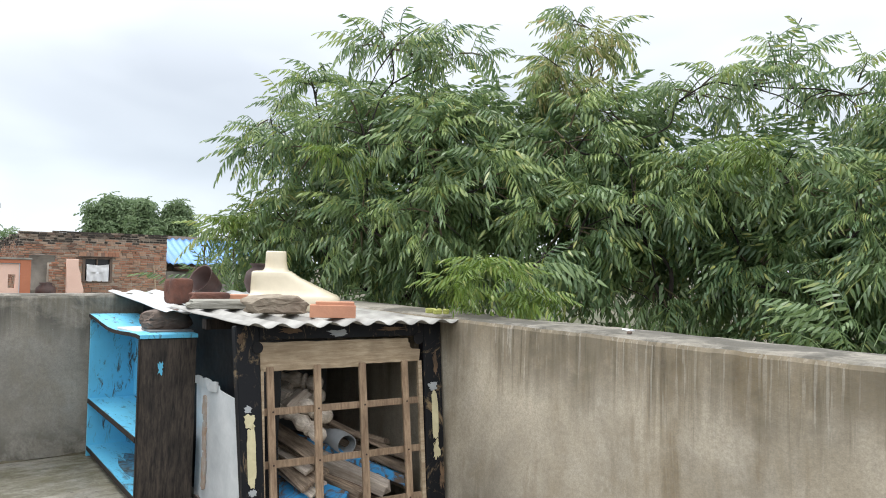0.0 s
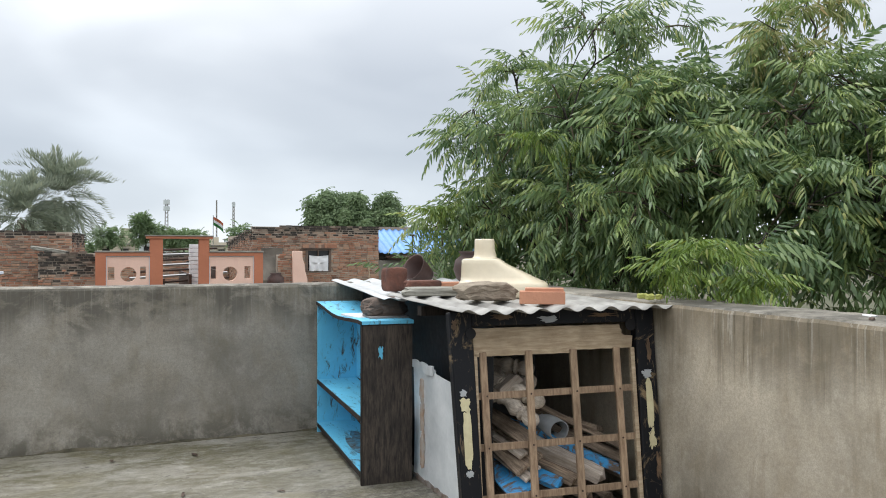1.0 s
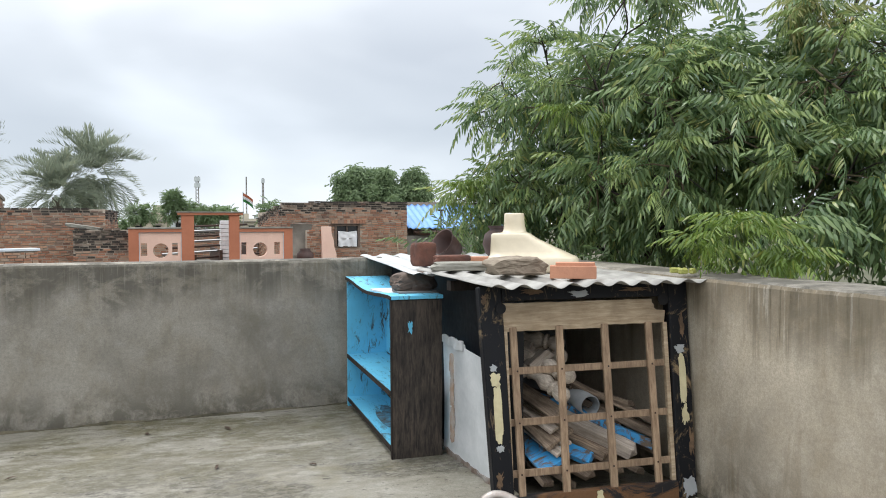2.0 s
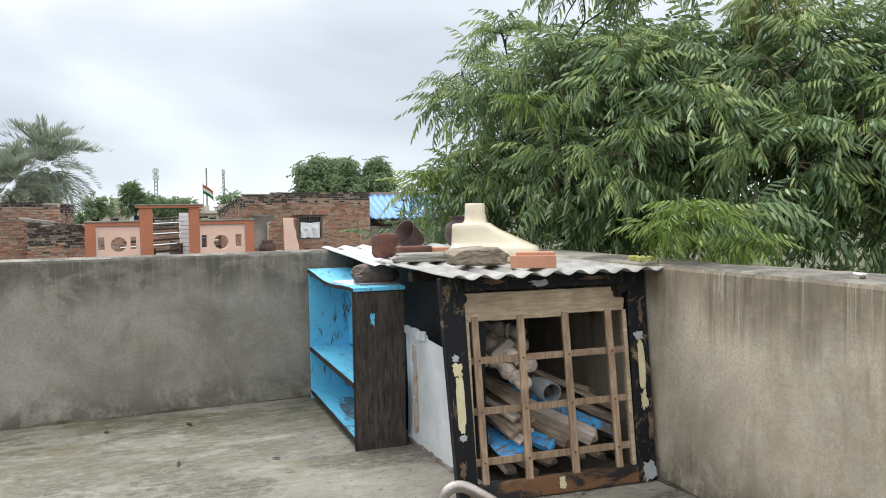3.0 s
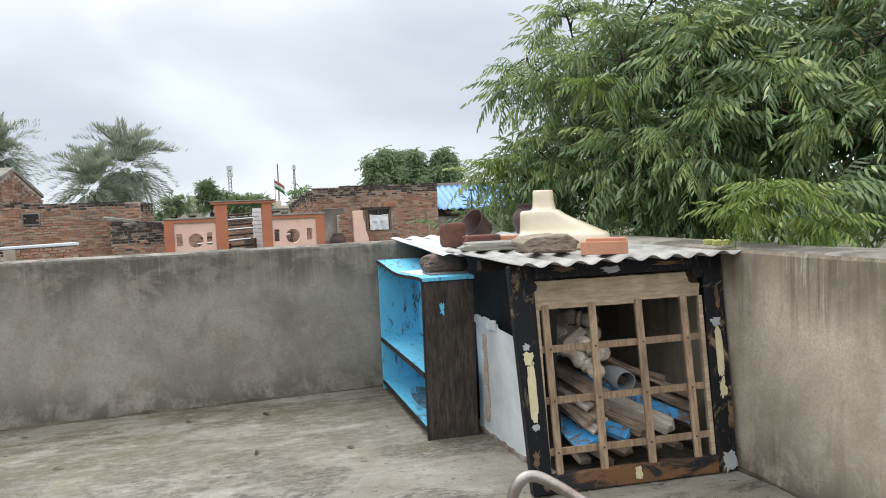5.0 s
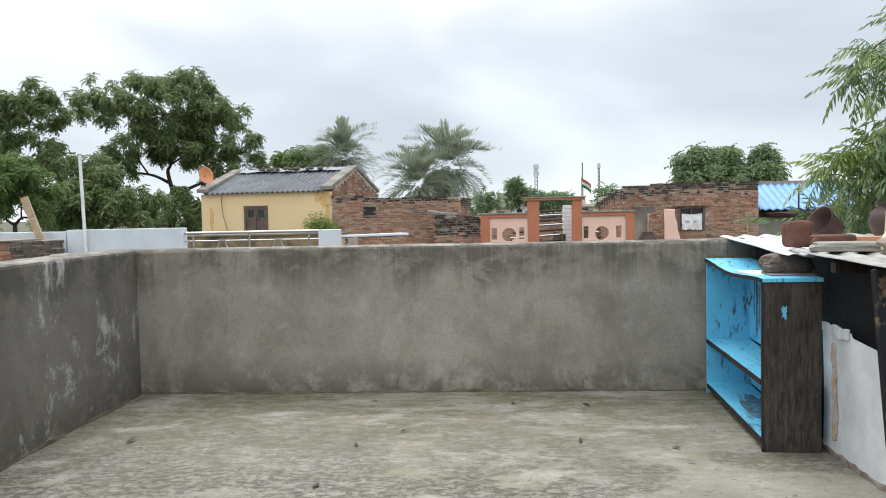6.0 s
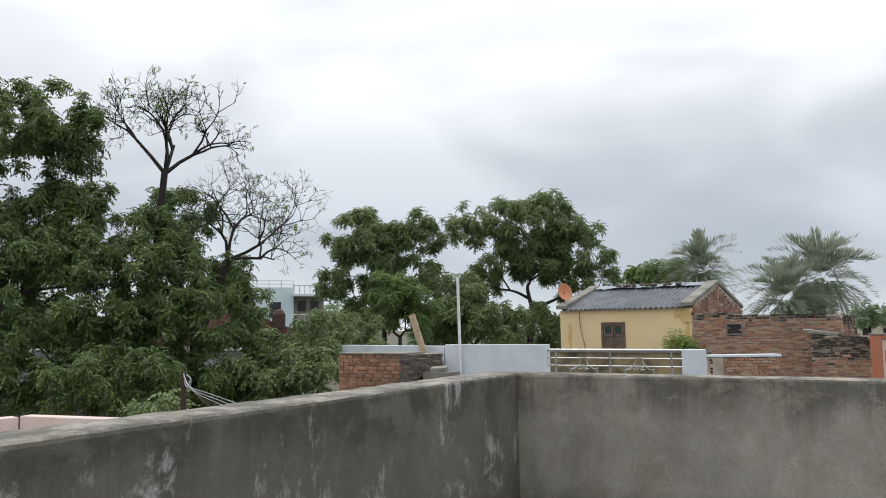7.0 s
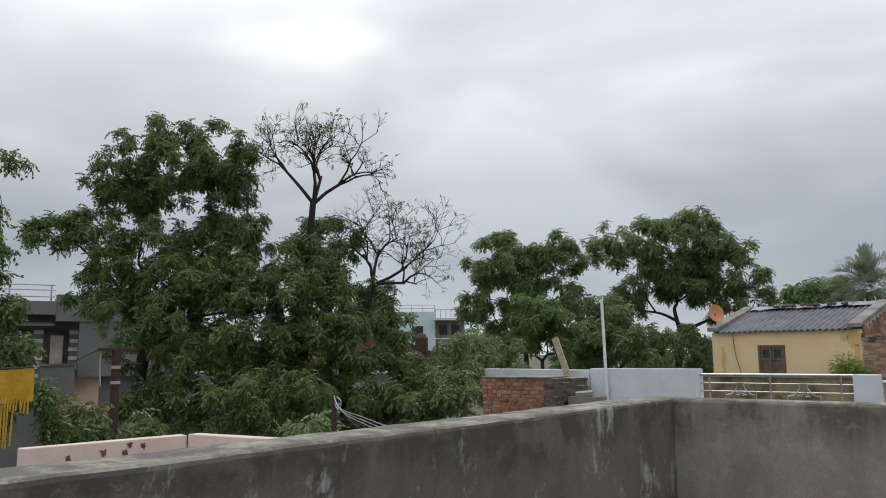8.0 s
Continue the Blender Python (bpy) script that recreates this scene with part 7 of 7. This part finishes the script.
def tuft_shape(fronds, length, pairs, leaf_len, leaf_w, seed):
    """A tuft of short compound leaves spreading from one shoot tip like a drooping rosette, z along the shoot."""
    r = random.Random(seed)
    vs, ts, n = [], [], 0
    for k in range(fronds):
        v, t = frond_shape(pairs, length * r.uniform(0.8, 1.15), leaf_len, leaf_w, 0.75, 0.25, 1.05, seed * 31 + k, False, 0.7)
        a, e = 2.4 * k + r.uniform(-0.3, 0.3), -0.15 + 1.0 * (k / fronds) ** 1.3
        m = np.array(aim(Vector((0, 0, -0.10 * (1 - k / fronds))), (math.cos(a) * math.cos(e), math.sin(a) * math.cos(e), math.sin(e)), 1.0, r.uniform(-0.4, 0.4)))
        vs.append(v @ m[:3, :3].T + m[:3, 3])
        ts.append(t + n)
        n += len(v)
    return np.concatenate(vs).astype(np.float32), np.concatenate(ts)


TUFT = [tuft_shape(9 + k % 2, 0.19, 4, 0.078, 0.021, 40 + k) for k in range(5)]


def tufts(clumps, per, r, size):
    """Poses of tufts over each clump, most on its upper side, tilted outward."""
    out = []
    for x, y, z, rad in clumps:
        for _ in range(max(2, int(per * (rad / 0.4) ** 2 * r.uniform(0.6, 1.4)))):
            d = ball(r)
            d.z = d.z * 0.8 + 0.15
            up = (d * 0.75 + Vector((r.uniform(-0.2, 0.2), r.uniform(-0.2, 0.2), 0.75))).normalized()
            m = up.to_track_quat("Z", "Y").to_matrix().to_4x4() @ Matrix.Rotation(r.uniform(0, 6.28), 4, "Z")
            out.append((r.randrange(5), Matrix.Translation(Vector((x, y, z)) + d * rad * r.uniform(0.35, 1.0)) @ m @ Matrix.Scale(r.uniform(*size), 4)))
    return out


def far_tree(name, ovals, base, fork, mat, label, size=0.42, per=34, dense=0.9, thick=0.22, leafsize=(0.8, 1.2), main=14, tufted=0.0):
    tr = thing(name, label, "shrub" if name == "shrub" else "tree", group="trees round the houses")
    cl = clumps_in(ovals, size, dense, rt)
    limbs(tr, base, fork, [(o[0], o[1], o[2] + 0.1, 0.3) for o in ovals] + [c for c in cl[::max(1, len(cl) // main)]], rt, thick, twigs=2)
    if tufted:
        foliage("crown", TUFT, tufts(cl, tufted, rt, leafsize), mat, tr)
    else:
        foliage("crown", SMALLLEAF, around(cl, per, 4, rt, 0.2, leafsize), mat, tr)
    return tr


BIG = [(-17.0, 9.0, 6.1, 1.9, 1.1), (-18.2, 8.1, 5.6, 1.1, 0.9), (-16.3, 10.1, 6.1, 0.7, 0.9), (-19.4, 7.3, 4.5, 1.1, 0.6), (-17.3, 8.2, 4.0, 1.4, 0.9), (-16.7, 10.1, 4.3, 1.3, 1.0), (-16.1, 8.7, 2.1, 1.8, 1.5), (-14.6, 9.9, 2.4, 1.4, 1.3), (-13.6, 11.1, 1.8, 1.1, 1.3), (-13.1, 12.3, 1.8, 0.6, 1.1), (-15.5, 12.4, 4.5, 0.9, 0.7), (-14.2, 9.6, 0.5, 2.4, 0.8), (-16.3, 8.2, 0.5, 0.9, 0.8), (-14.3, 11.2, 3.2, 0.7, 0.6), (-14.6, 10.8, 4.1, 0.5, 0.4), (-16.3, 9.4, 3.3, 1.6, 0.9), (-15.2, 10.6, 1.4, 1.5, 1.2), (-13.6, 11.4, 0.4, 1.3, 0.9), (-15.0, 11.3, 3.6, 1.0, 0.7), (-18.2, 8.0, 3.0, 0.9, 0.8), (-14.0, 12.6, 2.8, 0.7, 0.7), (-12.6, 12.8, 0.8, 0.8, 0.9)]
far_tree("tree", BIG, (-17.7, 8.1, GROUND), (-17.4, 8.6, 2.6), M_LEAF_NEEM, "large dark green neem tree with clumped foliage", 0.27, 0, 0.84, 0.20, (0.72, 1.08), 14, 11.0)
EDGE = [(-13.5, 3.5, 3.3, 0.5, 0.6), (-13.3, 3.5, 4.6, 0.4, 0.2), (-13.5, 3.9, 1.9, 0.5, 0.7), (-12.4, 3.7, 0.6, 0.8, 0.6), (-12.1, 4.4, 0.4, 0.6, 0.3), (-13.7, 3.3, 2.6, 0.5, 1.0)]
far_tree("tree", EDGE, (-13.9, 2.9, GROUND), (-13.8, 3.1, 0.6), M_LEAF_NEEM, "green tree whose branches reach in beside the grey building", 0.26, 0, 0.8, 0.10, (0.7, 1.0), 8, 11.0)
T2 = [(-18.6, 24.8, 5.1, 1.5, 1.3), (-19.4, 24.5, 3.7, 0.9, 1.3), (-17.9, 25.5, 3.0, 1.2, 1.4), (-16.7, 26.1, 5.4, 1.3, 0.9), (-16.6, 26.3, 3.6, 1.1, 1.2), (-18.2, 24.9, 6.2, 0.8, 0.4), (-17.6, 25.3, 4.4, 1.1, 0.9), (-18.2, 25.1, 2.2, 1.3, 0.9)]
far_tree("tree", T2, (-17.9, 25.6, GROUND), (-17.9, 25.5, 1.8), M_LEAF_OLIVE, "tall dense green tree behind a white wall", 0.38, 0, 0.75, 0.14, (1.0, 1.4), 10, 10.0)
T2L = [(-14.7, 21.6, 3.0, 0.9, 0.8), (-15.0, 21.5, 2.2, 0.9, 0.7), (-14.2, 22.0, 2.3, 0.5, 0.8)]
far_tree("tree", T2L, (-14.8, 21.7, GROUND), (-14.7, 21.6, 1.2), M_LEAF_LIGHT, "light green tree with drooping sprays", 0.30, 0, 0.9, 0.10, (0.85, 1.2), 8, 10.0)
T3 = [(-15.0, 29.2, 5.9, 1.7, 1.2), (-13.1, 30.0, 6.0, 2.2, 1.2), (-11.3, 30.8, 5.0, 1.7, 1.5), (-10.4, 31.1, 4.0, 0.9, 0.9), (-14.5, 29.6, 4.4, 1.5, 1.0), (-12.4, 30.5, 4.1, 1.7, 0.7), (-12.7, 30.0, 6.9, 1.2, 0.4), (-15.2, 29.3, 3.4, 0.9, 0.7), (-11.4, 30.7, 3.0, 1.2, 0.8), (-10.2, 31.2, 2.6, 0.8, 0.7), (-13.4, 29.8, 4.9, 1.4, 0.8), (-12.2, 30.4, 5.4, 1.3, 0.7)]
far_tree("tree", T3, (-13.8, 30.0, GROUND), (-13.2, 30.1, 2.2), M_LEAF_OLIVE, "spreading green tree with a dark forked trunk", 0.38, 0, 0.66, 0.20, (1.0, 1.4), 12, 7.5)
T4 = [(-14.4, 25.3, 2.6, 1.1, 1.1), (-13.5, 25.7, 1.8, 1.8, 0.9), (-14.8, 25.1, 1.6, 1.3, 0.9), (-12.6, 29.4, 1.5, 1.0, 1.2)]
far_tree("tree", T4, (-13.8, 25.6, GROUND), (-13.8, 25.5, 0.8), M_LEAF_OLIVE, "low dark green tree behind the white wall", 0.40, 0, 0.9, 0.10, (1.1, 1.5), 8, 9.5)
SHRUB = [(-11.7, 12.8, 1.2, 0.7, 0.7), (-11.3, 11.8, 0.5, 0.6, 0.5), (-12.3, 14.8, 1.6, 0.6, 0.4), (-10.9, 12.2, 0.6, 0.7, 0.5), (-12.6, 12.0, 0.2, 1.2, 0.7), (-17.5, 19.5, 0.6, 2.0, 1.0), (-10.0, 7.2, -0.2, 1.2, 0.5), (-14.6, 18.2, 1.0, 1.5, 1.0), (-13.0, 17.0, 0.4, 1.2, 0.8), (-12.9, 5.9, -0.3, 1.0, 0.7)]
far_tree("shrub", SHRUB, (-11.6, 12.6, GROUND), (-11.6, 12.6, -0.4), M_LEAF_OLIVE, "dark green shrub between the houses", 0.32, 0, 0.8, 0.05, (0.85, 1.2), 8, 8.5)
ROUND = [(12.0, 44.1, 3.6, 1.5, 1.0), (13.4, 43.7, 3.8, 1.7, 1.0), (15.0, 43.2, 3.5, 1.4, 1.0), (13.4, 43.8, 2.9, 2.9, 0.8)]
far_tree("tree", ROUND, (13.4, 43.8, GROUND), (13.4, 43.8, 1.5), M_LEAF_FAR_HAZED, "round-topped green tree behind the brick house", 0.60, 0, 0.95, 0.14, (1.9, 2.6), 8, 6.5)
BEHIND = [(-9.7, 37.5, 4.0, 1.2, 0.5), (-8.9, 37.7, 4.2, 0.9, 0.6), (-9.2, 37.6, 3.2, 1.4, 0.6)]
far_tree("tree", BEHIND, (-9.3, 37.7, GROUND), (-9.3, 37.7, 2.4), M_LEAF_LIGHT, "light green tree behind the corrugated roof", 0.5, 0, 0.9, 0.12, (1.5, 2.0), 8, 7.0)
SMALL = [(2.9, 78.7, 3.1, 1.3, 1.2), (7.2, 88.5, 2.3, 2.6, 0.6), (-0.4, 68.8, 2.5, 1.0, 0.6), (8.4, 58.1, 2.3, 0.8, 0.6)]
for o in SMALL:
    far_tree("tree", [o], (o[0], o[1], GROUND), (o[0], o[1], o[2] - 1), M_LEAF_FAR_HAZED, "small far tree among the roofs", 0.6, 26, 0.7, 0.12, (3.2, 4.0))
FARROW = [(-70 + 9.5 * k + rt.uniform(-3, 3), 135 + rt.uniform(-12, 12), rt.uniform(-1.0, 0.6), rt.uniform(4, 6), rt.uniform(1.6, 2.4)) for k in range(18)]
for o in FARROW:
    far_tree("tree", [o], (o[0], o[1], GROUND), (o[0], o[1], o[2] - 1), M_LEAF_FAR_HAZED, "far tree on the horizon", 1.3, 4, 0.4, 0.2, (9.0, 12.0), 4)
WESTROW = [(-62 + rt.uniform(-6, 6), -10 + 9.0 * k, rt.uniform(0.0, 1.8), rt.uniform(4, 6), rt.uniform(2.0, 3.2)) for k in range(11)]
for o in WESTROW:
    far_tree("tree", [o], (o[0], o[1], GROUND), (o[0], o[1], o[2] - 1), M_LEAF_FAR_HAZED, "far tree on the western skyline", 1.3, 4, 0.4, 0.2, (9.0, 12.0), 4)
YBUSH = [(-4.45, 17.75, 1.12, 0.38, 0.24), (-4.35, 17.75, 0.9, 0.42, 0.25)]
far_tree("shrub", YBUSH, (-4.4, 17.75, 0.1), (-4.4, 17.75, 0.6), M_LEAF_FRESH, "yellow-green bush beside the ochre wall", 0.15, 200, 0.6, 0.02, (0.5, 0.7))


# half-bare tree
def twiggy(b, p, d, length, radius, depth, r, ends):
    """Branches that fork again and again into fine twigs."""
    q = p + d * length
    mid_ = p.lerp(q, 0.5) + Vector((r.uniform(-1, 1), r.uniform(-1, 1), r.uniform(-0.4, 0.8))) * length * 0.10
    tube([p, mid_, q], [radius, radius * 0.85, radius * 0.68], 5 if radius > 0.02 else 3, b, cap=False)
    if depth == 0:
        ends.append(q)
        return
    for _ in range(3 if depth > 1 else r.choice((2, 3))):
        s_ = r.uniform(0.45, 1.0)
        nd = (d * 0.9 + ball(r) * 0.95 + Vector((0, 0, 0.16))).normalized()
        twiggy(b, mid_.lerp(q, s_), nd, length * r.uniform(0.55, 0.88), max(0.0045, radius * r.uniform(0.5, 0.72)), depth - 1, r, ends)


rd = random.Random(77)
dead = thing("half_bare_tree", "half-bare tree with dark crooked limbs and fine twigs", "tree")
b = bmesh.new()
ends = []
tube(bend([(-14.2, 11.85, GROUND), (-14.25, 11.85, 1.3), (-14.9, 11.5, 3.0), (-15.1, 11.42, 3.6), (-14.85, 11.35, 5.3)], 5), 0.15, 10, b, 0.5)
for d, l_ in (((-0.35, -0.55, 0.75), 0.95), ((0.1, -0.1, 1.0), 0.85), ((0.45, 0.4, 0.45), 0.9), ((-0.1, 0.35, 0.8), 0.8)):
    twiggy(b, Vector((-14.86, 11.36, 5.2)), Vector(d).normalized(), l_ * 1.05, 0.052, 5, rd, ends)
tube(bend([(-14.2, 11.9, 1.4), (-13.9, 12.15, 2.5), (-13.68, 12.3, 3.2)], 4), 0.12, 8, b, 0.7)
for d, l_ in (((0.65, 0.55, 0.45), 0.95), ((0.15, 0.1, 1.0), 0.9), ((0.75, 0.6, 0.05), 0.8), ((-0.1, -0.3, 0.9), 0.8)):
    twiggy(b, Vector((-13.7, 12.28, 3.15)), Vector(d).normalized(), l_ * 1.0, 0.046, 5, rd, ends)
part("trunk", b, M_BARK, dead)
foliage("sparse_leaves", SMALLLEAF, [(rd.randrange(4), aim(e + ball(rd) * 0.05, ball(rd), rd.uniform(0.6, 1.0), 0)) for e in ends if rd.random() < 0.24], M_LEAF_LIGHT, dead, "sparse light green leaves")

# date palms
PALMLEAF = [frond_shape(32, 1.9, 0.34, 0.020, -0.10, 0.55, 0.55 + 0.25 * k, 300 + k, False, 0.10, 0.95) for k in range(3)]


M_PALMTRUNK = plain("palm_trunk", (0.22, 0.19, 0.15), (0.11, 0.095, 0.075), 0.95, 0.0, 5.0, 30.0, 0.8)


def palm(x, y, z, n, label, size=1.0):
    tr = thing("date_palm", label, "palm", group="date palms")
    tb = bmesh.new()
    tube([(x + 0.1, y, GROUND), (x, y, z * 0.5 + GROUND * 0.5), (x, y, z)], [0.18, 0.14, 0.15], 12, tb)
    part("trunk", roughen(tb, 0.03, 6), M_PALMTRUNK, tr)
    pl = []
    for _ in range(n):
        a, e = rt.uniform(0, 2 * math.pi), rt.uniform(-1.0, 1.4)
        pl.append((rt.randrange(3), aim(Vector((x, y, z + 0.1)), (math.cos(a) * math.cos(e), math.sin(a) * math.cos(e), math.sin(e)), size * rt.uniform(0.85, 1.15), rt.uniform(-0.3, 0.3))))
    foliage("crown", PALMLEAF, pl, M_LEAF_PALM_HAZED, tr)


palm(-6.79, 34.0, 3.8, 85, "date palm with grey-green arching fronds behind the ochre house", 1.0)
palm(-3.0, 29.6, 2.3, 85, "low date palm with grey-green arching fronds", 0.95)
palm(-2.0, 31.6, 3.1, 90, "tall date palm with grey-green arching fronds", 1.08)
